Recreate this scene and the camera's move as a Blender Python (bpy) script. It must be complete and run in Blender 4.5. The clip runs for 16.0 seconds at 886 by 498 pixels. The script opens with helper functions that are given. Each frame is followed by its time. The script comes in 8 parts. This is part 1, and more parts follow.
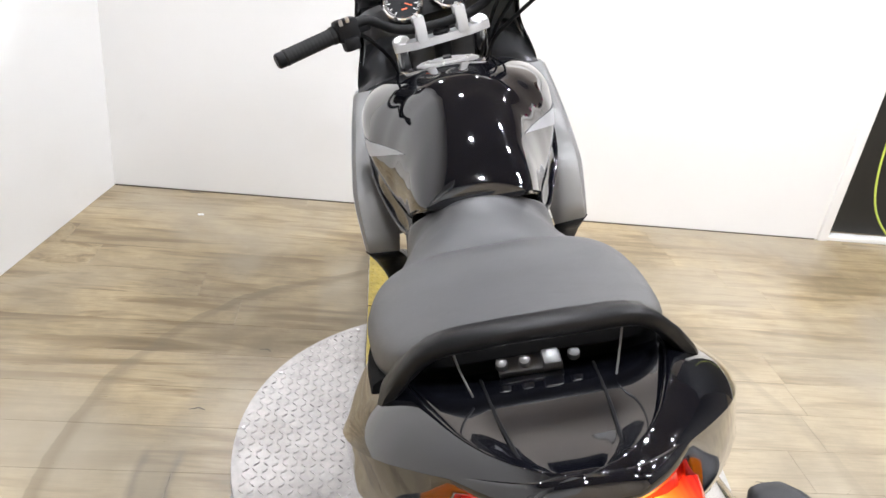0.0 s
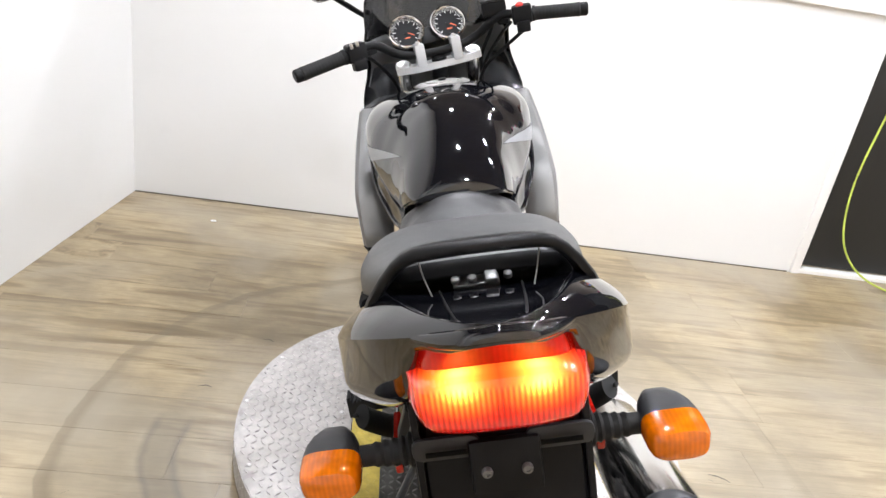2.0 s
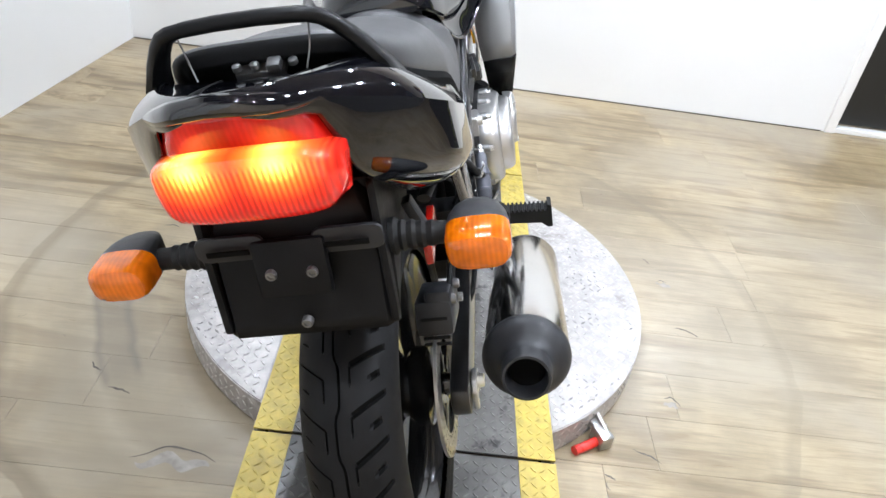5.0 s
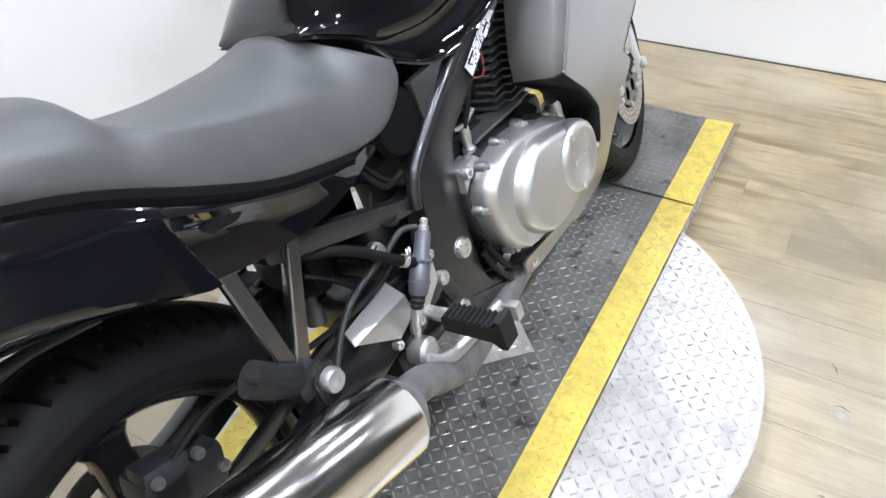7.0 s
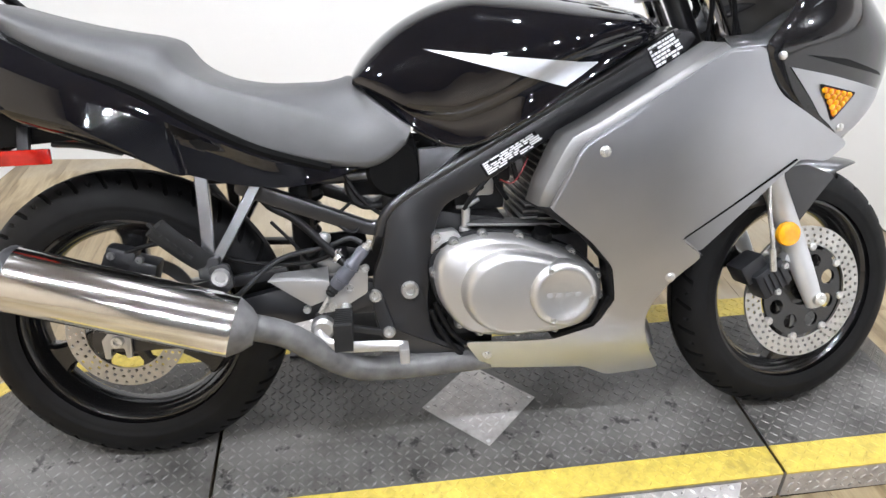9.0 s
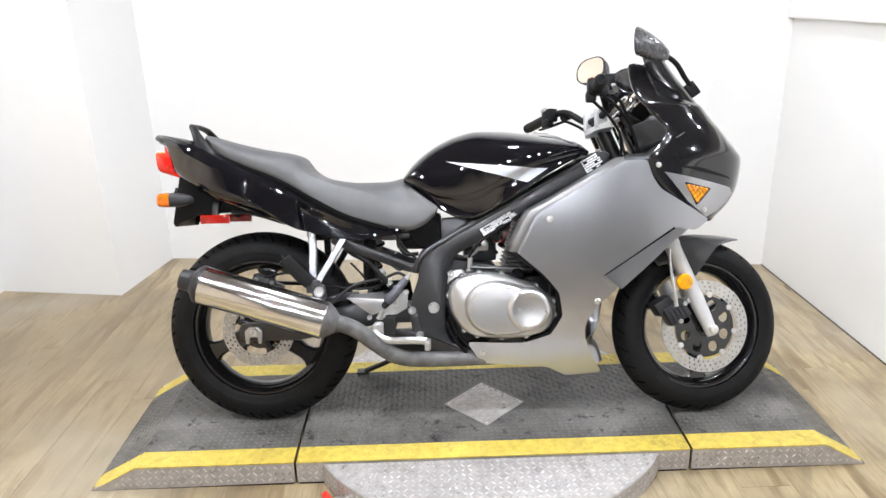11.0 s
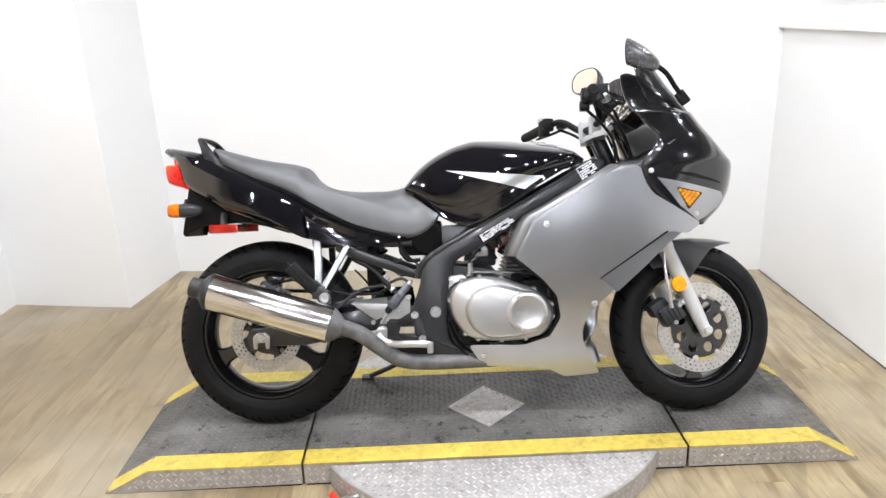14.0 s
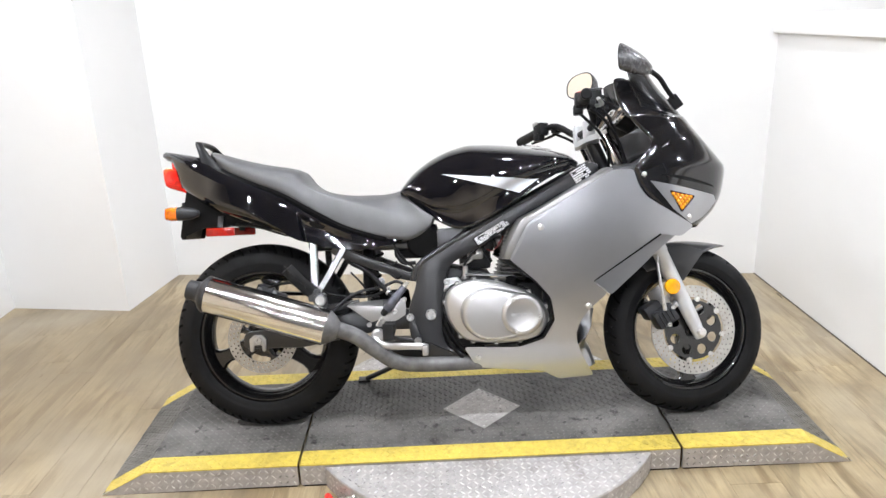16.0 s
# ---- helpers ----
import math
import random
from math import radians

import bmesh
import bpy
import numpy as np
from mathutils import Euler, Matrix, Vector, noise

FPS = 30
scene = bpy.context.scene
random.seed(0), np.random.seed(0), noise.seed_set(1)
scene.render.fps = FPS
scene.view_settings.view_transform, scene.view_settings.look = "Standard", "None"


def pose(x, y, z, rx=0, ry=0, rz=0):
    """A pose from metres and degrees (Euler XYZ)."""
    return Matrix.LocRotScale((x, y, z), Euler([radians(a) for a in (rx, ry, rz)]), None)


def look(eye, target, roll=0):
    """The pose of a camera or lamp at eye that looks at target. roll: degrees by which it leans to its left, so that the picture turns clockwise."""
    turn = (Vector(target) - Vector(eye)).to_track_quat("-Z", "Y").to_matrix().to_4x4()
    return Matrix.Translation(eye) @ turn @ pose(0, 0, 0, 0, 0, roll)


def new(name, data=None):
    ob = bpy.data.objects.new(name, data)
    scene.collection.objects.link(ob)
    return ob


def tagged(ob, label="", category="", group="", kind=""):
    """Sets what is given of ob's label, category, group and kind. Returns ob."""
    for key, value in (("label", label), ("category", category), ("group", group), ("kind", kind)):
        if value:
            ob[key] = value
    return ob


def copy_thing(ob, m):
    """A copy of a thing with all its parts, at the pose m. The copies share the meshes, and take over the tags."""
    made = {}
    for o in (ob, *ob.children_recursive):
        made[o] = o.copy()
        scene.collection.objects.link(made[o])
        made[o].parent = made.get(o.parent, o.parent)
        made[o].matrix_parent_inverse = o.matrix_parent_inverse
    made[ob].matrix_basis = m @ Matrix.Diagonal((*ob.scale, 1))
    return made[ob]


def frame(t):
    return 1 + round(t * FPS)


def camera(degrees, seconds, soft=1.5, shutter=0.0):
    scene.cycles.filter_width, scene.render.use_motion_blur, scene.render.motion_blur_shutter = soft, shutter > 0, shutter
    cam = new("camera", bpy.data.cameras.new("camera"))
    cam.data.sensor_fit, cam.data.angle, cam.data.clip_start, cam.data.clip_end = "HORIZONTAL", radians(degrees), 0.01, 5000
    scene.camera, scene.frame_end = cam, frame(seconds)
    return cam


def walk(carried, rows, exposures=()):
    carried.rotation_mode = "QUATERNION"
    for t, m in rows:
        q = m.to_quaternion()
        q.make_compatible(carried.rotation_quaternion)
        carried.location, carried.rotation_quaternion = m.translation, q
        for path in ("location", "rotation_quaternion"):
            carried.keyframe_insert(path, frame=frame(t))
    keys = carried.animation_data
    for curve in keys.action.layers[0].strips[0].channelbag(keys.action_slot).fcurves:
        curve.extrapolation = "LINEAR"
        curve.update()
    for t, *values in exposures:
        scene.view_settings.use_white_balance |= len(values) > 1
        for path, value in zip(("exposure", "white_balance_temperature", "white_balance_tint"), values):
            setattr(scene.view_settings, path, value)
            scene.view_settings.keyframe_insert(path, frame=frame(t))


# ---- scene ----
cam = camera(63.6, 16.0)
PATH = [
    (0, (-0.341, -0.586, 1.238), (-0.105, 1.188, 0.346), 7.5),
    (0.5, (-0.366, -0.771, 1.267), (-0.111, 1.088, 0.575), 8.5),
    (1, (-0.344, -0.81, 1.284), (-0.199, 1.085, 0.662), 7.8),
    (1.5, (-0.335, -0.815, 1.278), (-0.176, 1.068, 0.622), 8.7),
    (2, (-0.327, -0.817, 1.251), (-0.103, 1.002, 0.449), 9.7),
    (2.5, (-0.316, -0.82, 1.221), (-0.054, 0.924, 0.277), 10.4),
    (3, (-0.307, -0.829, 1.195), (-0.022, 0.82, 0.101), 10.1),
    (3.2, (-0.306, -0.83, 1.183), (-0.005, 0.784, 0.043), 10.0),
    (5.3, (0.046, -0.784, 1.198), (0.034, 0.870, 0.051), 7.6),
    (5.5, (0.106, -0.763, 1.201), (-0.023, 0.876, 0.031), 5.4),
    (6, (0.227, -0.557, 1.168), (-0.094, 0.923, -0.139), 4.7),
    (6.5, (0.341, -0.36, 1.169), (-0.144, 0.981, -0.235), -0.1),
    (7, (0.522, -0.155, 1.205), (-0.304, 1.086, -0.127), -5.4),
    (7.5, (0.582, 0.128, 1.204), (-0.389, 1.338, -0.059), -2.8),
    (8, (0.697, 0.348, 1.225), (-0.55, 1.25, -0.052), -8.2),
    (8.5, (0.881, 0.472, 1.245), (-0.68, 0.818, 0.043), -4.1),
    (9, (1.204, 0.47, 1.25), (-0.48, 0.69, 0.194), -0.2),
    (9.5, (1.514, 0.577, 1.305), (-0.292, 0.656, 0.447), -0.9),
    (9.7, (1.632, 0.567, 1.322), (-0.198, 0.626, 0.516), -0.6),
    (11.8, (2.128, 0.556, 1.359), (0.233, 0.591, 0.719), -2.0),
    (12, (2.129, 0.555, 1.359), (0.233, 0.593, 0.723), -2.0),
    (12.5, (2.134, 0.546, 1.353), (0.237, 0.573, 0.721), -2.1),
    (13, (2.133, 0.555, 1.358), (0.237, 0.576, 0.722), -2.4),
    (13.5, (2.139, 0.563, 1.352), (0.243, 0.58, 0.716), -2.5),
    (14, (2.145, 0.564, 1.355), (0.248, 0.581, 0.723), -2.3),
    (14.5, (2.152, 0.57, 1.357), (0.252, 0.58, 0.734), -2.4),
    (15, (2.159, 0.568, 1.356), (0.258, 0.574, 0.734), -2.6),
    (15.5, (2.161, 0.571, 1.351), (0.261, 0.585, 0.729), -2.4),
    (16, (2.164, 0.578, 1.355), (0.262, 0.596, 0.735), -2.3),
]
EXPOSURES = [(0.0, 0.0, 6420, 13), (3.0, 0.0, 6420, 13), (5.5, 0.0, 5900, 10), (6.5, 0.0, 5900, 10), (8.0, 0.0, 6050, 13), (9.5, 0.05, 6300, 12), (12.0, 0.02, 6350, 12), (16.0, 0.02, 6350, 12)]
walk(cam, [(t, look(eye, target, roll)) for t, eye, target, roll in PATH], EXPOSURES)

# ---- light ----
world = bpy.data.worlds.new("world")
scene.world = world
world.use_nodes = True
world.node_tree.nodes["Background"].inputs[0].default_value = (0.9, 0.95, 1.0, 1)
world.node_tree.nodes["Background"].inputs[1].default_value = 0.05
LAMP_POWER = 1280.0
LAMP_COLOUR = (0.955, 0.985, 1.02)
scene.view_settings.exposure = 0.0

# ---- materials ----


def nodes_of(name):
    m = bpy.data.materials.new(name)
    m.use_nodes = True
    nt = m.node_tree
    return m, nt, nt.nodes["Principled BSDF"]


def link(nt, a, b):
    nt.links.new(a, b)


def noise_tex(nt, scale, detail=4.0, rough=0.55, stretch=(1, 1, 1), coord="Object"):
    tc = nt.nodes.new("ShaderNodeTexCoord")
    mp = nt.nodes.new("ShaderNodeMapping")
    mp.inputs["Scale"].default_value = stretch
    tx = nt.nodes.new("ShaderNodeTexNoise")
    tx.inputs["Scale"].default_value = scale
    tx.inputs["Detail"].default_value = detail
    tx.inputs["Roughness"].default_value = rough
    link(nt, tc.outputs[coord], mp.inputs["Vector"])
    link(nt, mp.outputs["Vector"], tx.inputs["Vector"])
    return tx


def ramp(nt, src, stops):
    r = nt.nodes.new("ShaderNodeValToRGB")
    els = r.color_ramp.elements
    while len(els) < len(stops):
        els.new(0.5)
    for e, (p, c) in zip(els, stops):
        e.position = p
        e.color = (*c, 1) if len(c) == 3 else c
    link(nt, src, r.inputs["Fac"])
    return r


def bump(nt, src, bsdf, strength, distance=0.001):
    b = nt.nodes.new("ShaderNodeBump")
    b.inputs["Strength"].default_value = strength
    b.inputs["Distance"].default_value = distance
    link(nt, src, b.inputs["Height"])
    link(nt, b.outputs["Normal"], bsdf.inputs["Normal"])
    return b


def stuff_mat(name, colour, rough=0.5, metal=0.0, coat=0.0, vary=0.15, scale=18.0, grain=0.0, grain_scale=400.0, rough_vary=0.1, spec=0.5):
    """A surface with broad blotches, fine grain and uneven gloss."""
    m, nt, p = nodes_of(name)
    n1 = noise_tex(nt, scale, 5)
    lo = tuple(max(0.0, c * (1 - vary)) for c in colour)
    hi = tuple(min(1.0, c * (1 + vary)) for c in colour)
    r = ramp(nt, n1.outputs["Fac"], [(0.3, lo), (0.7, hi)])
    link(nt, r.outputs["Color"], p.inputs["Base Color"])
    n2 = noise_tex(nt, scale * 4, 4)
    mr = nt.nodes.new("ShaderNodeMapRange")
    mr.inputs["To Min"].default_value = max(0.02, rough - rough_vary)
    mr.inputs["To Max"].default_value = min(1.0, rough + rough_vary)
    link(nt, n2.outputs["Fac"], mr.inputs["Value"])
    link(nt, mr.outputs["Result"], p.inputs["Roughness"])
    p.inputs["Metallic"].default_value = metal
    p.inputs["Coat Weight"].default_value = coat
    p.inputs["Coat Roughness"].default_value = 0.03
    p.inputs["Specular IOR Level"].default_value = spec
    if grain:
        n3 = noise_tex(nt, grain_scale, 2)
        bump(nt, n3.outputs["Fac"], p, grain)
    return m


GLOSS_BLACK = stuff_mat("gloss_black_paint", (0.003, 0.0032, 0.0048), 0.08, 0, 1.0, 0.2, 30, rough_vary=0.03, spec=0.08)
# darker, duller copy of the fairing paint, shading its folded edges
SILVER_SHADED = stuff_mat("shaded_grey_paint", (0.2322, 0.2296, 0.2279), 0.48, 0.5, 0, 0.06, 9, 0.03, 900, 0.03)
GLOSS_BLACK.node_tree.nodes["Principled BSDF"].inputs["Coat IOR"].default_value = 1.65
# the gloss black again, greyed to stand for reflections on the cowl
COWL_BLACK = stuff_mat("greyed_black_paint", (0.008, 0.008, 0.009), 0.12, 0, 1.0, 0.2, 30, rough_vary=0.04, spec=0.2)
FENDER_GREY = stuff_mat("dark_grey_metallic_paint", (0.0645, 0.0654, 0.0688), 0.30, 0.6, 0.3, 0.06, 12, 0.03, 900, 0.03)
SILENCER = stuff_mat("polished_stainless", (0.74, 0.73, 0.71), 0.15, 1.0, 0, 0.03, 12, rough_vary=0.03)
SILVER_PAINT = stuff_mat("grey_metallic_paint", (0.44, 0.447, 0.470), 0.32, 0.95, 0.10, 0.04, 9, 0.03, 900, 0.03)
RAIL = stuff_mat("rail_satin_black", (0.005, 0.005, 0.0055), 0.40, 0, 0, 0.15, 25, 0.1, 900, spec=0.2)
MIRROR_SHELL = stuff_mat("satin_black_shell", (0.035, 0.035, 0.037), 0.27, 0, 0.0, 0.05, 25, 0.02, 900, 0.03, spec=0.8)
DARK_COWL = stuff_mat("dark_metallic_paint", (0.17, 0.17, 0.172), 0.42, 0.3, 0.1, 0.1, 12, rough_vary=0.05)
DECAL = stuff_mat("silver_decal", (0.40, 0.41, 0.43), 0.38, 0.5, 0.1, 0.05, 20)
SEAT = stuff_mat("seat_vinyl", (0.046, 0.0457, 0.0475), 0.46, 0, 0, 0.18, 14, 0.3, 700, 0.05, spec=0.8)
FRAME = stuff_mat("frame_black", (0.010, 0.0103, 0.0118), 0.30, 0.1, 0.15, 0.12, 8, 0.02, 800, 0.05, spec=0.75)
PLASTIC = stuff_mat("black_plastic", (0.006, 0.006, 0.0065), 0.46, 0, 0, 0.25, 25, 0.12, 900, spec=0.15)
GREY_PLASTIC = stuff_mat("grey_plastic", (0.020, 0.0205, 0.0225), 0.44, 0, 0, 0.2, 25, 0.15, 900, spec=0.35)
HEADER = stuff_mat("weathered_pipe", (0.135, 0.133, 0.132), 0.55, 0.4, 0, 0.35, 30, 0.2, 400)
ENGINE_BLACK = stuff_mat("engine_black", (0.010, 0.010, 0.011), 0.45, 0.2, 0, 0.3, 25, 0.1, 600)
FIN_ALLOY = stuff_mat("fin_alloy", (0.15, 0.15, 0.147), 0.40, 0.75, 0, 0.25, 30, 0.1, 600)
CALIPER = stuff_mat("grey_caliper_paint", (0.020, 0.0205, 0.023), 0.40, 0.2, 0, 0.2, 30, 0.1, 600)
RUBBER = stuff_mat("tyre_rubber", (0.0055, 0.0055, 0.006), 0.60, 0, 0, 0.30, 22, 0.2, 600, spec=0.18)
GRIP = stuff_mat("grip_rubber", (0.010, 0.010, 0.010), 0.65, 0, 0, 0.3, 30, 0.2, 900, spec=0.25)
ALLOY = stuff_mat("cast_alloy", (0.49, 0.486, 0.48), 0.35, 0.84, 0.0, 0.05, 14, 0.05, 900, 0.03)
ALLOY_DARK = stuff_mat("dark_alloy", (0.2064, 0.2064, 0.2064), 0.42, 0.8, 0, 0.2, 20, 0.1, 600, 0.05)
POLISHED = stuff_mat("polished_alloy", (0.51, 0.505, 0.50), 0.33, 0.84, 0, 0.03, 12, 0.02, 900, 0.02)
FORK_SILVER = stuff_mat("fork_silver_paint", (0.5332, 0.5418, 0.5504), 0.38, 0.35, 0.2, 0.06, 20)
CHROME = stuff_mat("chrome", (0.86, 0.85, 0.83), 0.07, 1.0, 0, 0.03, 12, rough_vary=0.04)
STEEL = stuff_mat("brake_steel", (0.516, 0.5074, 0.4902), 0.32, 0.95, 0, 0.12, 30, 0.05, 900)
HANGER = stuff_mat("grey_steel", (0.30, 0.302, 0.31), 0.24, 1.0, 0, 0.03, 20, rough_vary=0.01)
WHEEL_BLACK = stuff_mat("wheel_black", (0.006, 0.006, 0.0065), 0.20, 0.1, 0.6, 0.3, 20, rough_vary=0.05)
BLUE_GREY = stuff_mat("blue_grey_casting", (0.085, 0.088, 0.105), 0.38, 0.3, 0, 0.2, 40, 0.1, 600)
BOLT = stuff_mat("zinc_bolt", (0.66, 0.66, 0.65), 0.3, 0.9, 0, 0.1, 60)
STICKER = stuff_mat("white_sticker", (0.74, 0.75, 0.76), 0.4, 0, 0, 0.04, 40)
PRINT = stuff_mat("dark_print", (0.010, 0.010, 0.011), 0.5, spec=0.12)
GREY_PRINT = stuff_mat("etched_print", (0.46, 0.46, 0.46), 0.45, 0.7)
RED_PLASTIC = stuff_mat("red_plastic", (0.62, 0.02, 0.012), 0.3, 0, 0.4, 0.1, 30)
DARK_RED = stuff_mat("dark_red_rubber", (0.22, 0.02, 0.02), 0.5)
SKIN_WHITE = stuff_mat("dial_white", (0.75, 0.75, 0.72), 0.4)
ORANGE = stuff_mat("needle_orange", (0.85, 0.12, 0.02), 0.4)


def lens_mat(name, colour, rough=0.12):
    m, nt, p = nodes_of(name)
    w = nt.nodes.new("ShaderNodeTexWave")
    w.inputs["Scale"].default_value = 60.0
    w.inputs["Distortion"].default_value = 0.4
    tc = nt.nodes.new("ShaderNodeTexCoord")
    link(nt, tc.outputs["Object"], w.inputs["Vector"])
    r = ramp(nt, w.outputs["Fac"], [(0.0, tuple(0.86 * c for c in colour)), (1.0, colour)])
    inner = noise_tex(nt, 38.0, 2)
    shade = ramp(nt, inner.outputs["Fac"], [(0.38, (0.62,) * 3), (0.62, (1.0,) * 3)])
    deep = nt.nodes.new("ShaderNodeMix")
    deep.data_type, deep.blend_type = "RGBA", "MULTIPLY"
    deep.inputs["Factor"].default_value = 1.0
    link(nt, r.outputs["Color"], deep.inputs["A"])
    link(nt, shade.outputs["Color"], deep.inputs["B"])
    link(nt, deep.outputs["Result"], p.inputs["Base Color"])
    p.inputs["Roughness"].default_value = rough
    p.inputs["Coat Weight"].default_value = 0.45
    p.inputs["Subsurface Weight"].default_value = 0.15
    p.inputs["Subsurface Radius"].default_value = (0.012, 0.004, 0.001)
    bump(nt, w.outputs["Fac"], p, 0.12, 0.0006)
    return m


AMBER = lens_mat("amber_lens", (0.74, 0.165, 0.0))
AMBER_YELLOW = lens_mat("yellow_amber_lens", (0.90, 0.42, 0.012))
RED_LENS = lens_mat("red_lens", (0.50, 0.012, 0.006))


def lit_lens():
    """The lit tail lamp: two hot bulbs behind a ribbed red lens."""
    m, nt, p = nodes_of("lit_red_lens")
    tc = nt.nodes.new("ShaderNodeTexCoord")
    glow = None
    for x in (-0.027, 0.045):
        sub = nt.nodes.new("ShaderNodeVectorMath")
        sub.operation = "SUBTRACT"
        sub.inputs[1].default_value = (x, -0.288, 0.850)
        link(nt, tc.outputs["Object"], sub.inputs[0])
        sc = nt.nodes.new("ShaderNodeVectorMath")
        sc.operation = "MULTIPLY"
        sc.inputs[1].default_value = (0.78, 0.7, 1.0)
        link(nt, sub.outputs[0], sc.inputs[0])
        ln = nt.nodes.new("ShaderNodeVectorMath")
        ln.operation = "LENGTH"
        link(nt, sc.outputs[0], ln.inputs[0])
        mr = nt.nodes.new("ShaderNodeMapRange")
        mr.inputs["From Min"].default_value = 0.050
        mr.inputs["From Max"].default_value = 0.004
        link(nt, ln.outputs["Value"], mr.inputs["Value"])
        if glow is None:
            glow = mr.outputs[0]
        else:
            mx = nt.nodes.new("ShaderNodeMath")
            mx.operation = "MAXIMUM"
            link(nt, glow, mx.inputs[0])
            link(nt, mr.outputs[0], mx.inputs[1])
            glow = mx.outputs[0]
    col = ramp(nt, glow, [(0.0, (0.85, 0.010, 0.004)), (0.25, (1.0, 0.05, 0.008)), (0.55, (1.0, 0.20, 0.015)), (0.8, (1.0, 0.40, 0.04)), (1.0, (1.0, 0.62, 0.16))])
    st = ramp(nt, glow, [(0.0, (0.12,) * 3), (0.3, (0.22,) * 3), (0.65, (0.5,) * 3), (1.0, (1.9,) * 3)])
    w = nt.nodes.new("ShaderNodeTexWave")
    w.inputs["Scale"].default_value = 62.0
    w.bands_direction = "X"
    link(nt, tc.outputs["Object"], w.inputs["Vector"])
    rib = nt.nodes.new("ShaderNodeMapRange")
    rib.inputs["To Min"].default_value = 1.5
    rib.inputs["To Max"].default_value = 4.0
    link(nt, w.outputs["Fac"], rib.inputs["Value"])
    # the upper facet is smooth, the face below the crease is ribbed
    height = nt.nodes.new("ShaderNodeSeparateXYZ")
    link(nt, tc.outputs["Object"], height.inputs[0])
    ribbed = nt.nodes.new("ShaderNodeMapRange")
    ribbed.inputs["From Min"].default_value = 0.852
    ribbed.inputs["From Max"].default_value = 0.846
    link(nt, height.outputs["Z"], ribbed.inputs["Value"])
    blend = nt.nodes.new("ShaderNodeMix")
    link(nt, ribbed.outputs[0], blend.inputs["Factor"])
    blend.inputs["A"].default_value = 3.0
    link(nt, rib.outputs[0], blend.inputs["B"])
    mu = nt.nodes.new("ShaderNodeMath")
    mu.operation = "MULTIPLY"
    link(nt, st.outputs["Color"], mu.inputs[0])
    link(nt, blend.outputs["Result"], mu.inputs[1])
    link(nt, col.outputs["Color"], p.inputs["Emission Color"])
    link(nt, mu.outputs[0], p.inputs["Emission Strength"])
    p.inputs["Base Color"].default_value = (0.5, 0.01, 0.006, 1)
    p.inputs["Roughness"].default_value = 0.12
    p.inputs["Coat Weight"].default_value = 0.8
    bump(nt, w.outputs["Fac"], p, 0.25, 0.001)
    return m


LIT_LENS = lit_lens()
RED_GLOW = lens_mat("glowing_red_lens", (0.48, 0.010, 0.005))
_glow = RED_GLOW.node_tree.nodes["Principled BSDF"]
_glow.inputs["Emission Color"].default_value = (1.0, 0.012, 0.006, 1)
_glow.inputs["Emission Strength"].default_value = 0.15


def mirror_mat():
    m, nt, p = nodes_of("mirror_glass")
    p.inputs["Base Color"].default_value = (0.82, 0.83, 0.84, 1)
    p.inputs["Metallic"].default_value = 1.0
    p.inputs["Roughness"].default_value = 0.015
    return m


MIRROR = mirror_mat()


def smoked_mat():
    m, nt, p = nodes_of("smoked_screen")
    p.inputs["Base Color"].default_value = (0.008, 0.0085, 0.0095, 1)
    p.inputs["Roughness"].default_value = 0.15
    p.inputs["Alpha"].default_value = 0.74
    p.inputs["Coat Weight"].default_value = 0.5
    return m


SMOKED = smoked_mat()


def clear_mat(name, colour):
    m, nt, p = nodes_of(name)
    p.inputs["Base Color"].default_value = (*colour, 1)
    p.inputs["Roughness"].default_value = 0.05
    p.inputs["Transmission Weight"].default_value = 0.85
    p.inputs["IOR"].default_value = 1.33
    return m


def wall_mat(name, colour, rough=0.55):
    m, nt, p = nodes_of(name)
    n1 = noise_tex(nt, 0.9, 5, 0.6, coord="Object")
    r = ramp(nt, n1.outputs["Fac"], [(0.3, tuple(c * 0.95 for c in colour)), (0.75, colour)])
    n2 = noise_tex(nt, 7.0, 6, 0.65)
    mix = nt.nodes.new("ShaderNodeMix")
    mix.data_type = "RGBA"
    scuff = ramp(nt, n2.outputs["Fac"], [(0.62, (0, 0, 0)), (0.8, (0.25,) * 3)])
    link(nt, scuff.outputs["Color"], mix.inputs["Factor"])
    link(nt, r.outputs["Color"], mix.inputs["A"])
    mix.inputs["B"].default_value = tuple(c * 0.86 for c in colour) + (1,)
    link(nt, mix.outputs["Result"], p.inputs["Base Color"])
    p.inputs["Roughness"].default_value = rough
    n3 = noise_tex(nt, 260, 3)
    bump(nt, n3.outputs["Fac"], p, 0.12, 0.0006)
    return m


WALL = wall_mat("white_wall_paint", (0.772, 0.770, 0.760))
LEDGE = wall_mat("white_gloss_trim", (0.84, 0.835, 0.82), 0.4)
TAUPE = wall_mat("taupe_wall_paint", (0.60, 0.545, 0.49))
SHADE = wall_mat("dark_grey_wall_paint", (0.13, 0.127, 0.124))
CREAM = wall_mat("cream_wall_paint", (0.68, 0.58, 0.45))
CEILING = wall_mat("beige_ceiling_paint", (0.15, 0.125, 0.105), 0.8)
BLACK_PANEL = wall_mat("black_panel_paint", (0.013, 0.0125, 0.0115), 0.55)


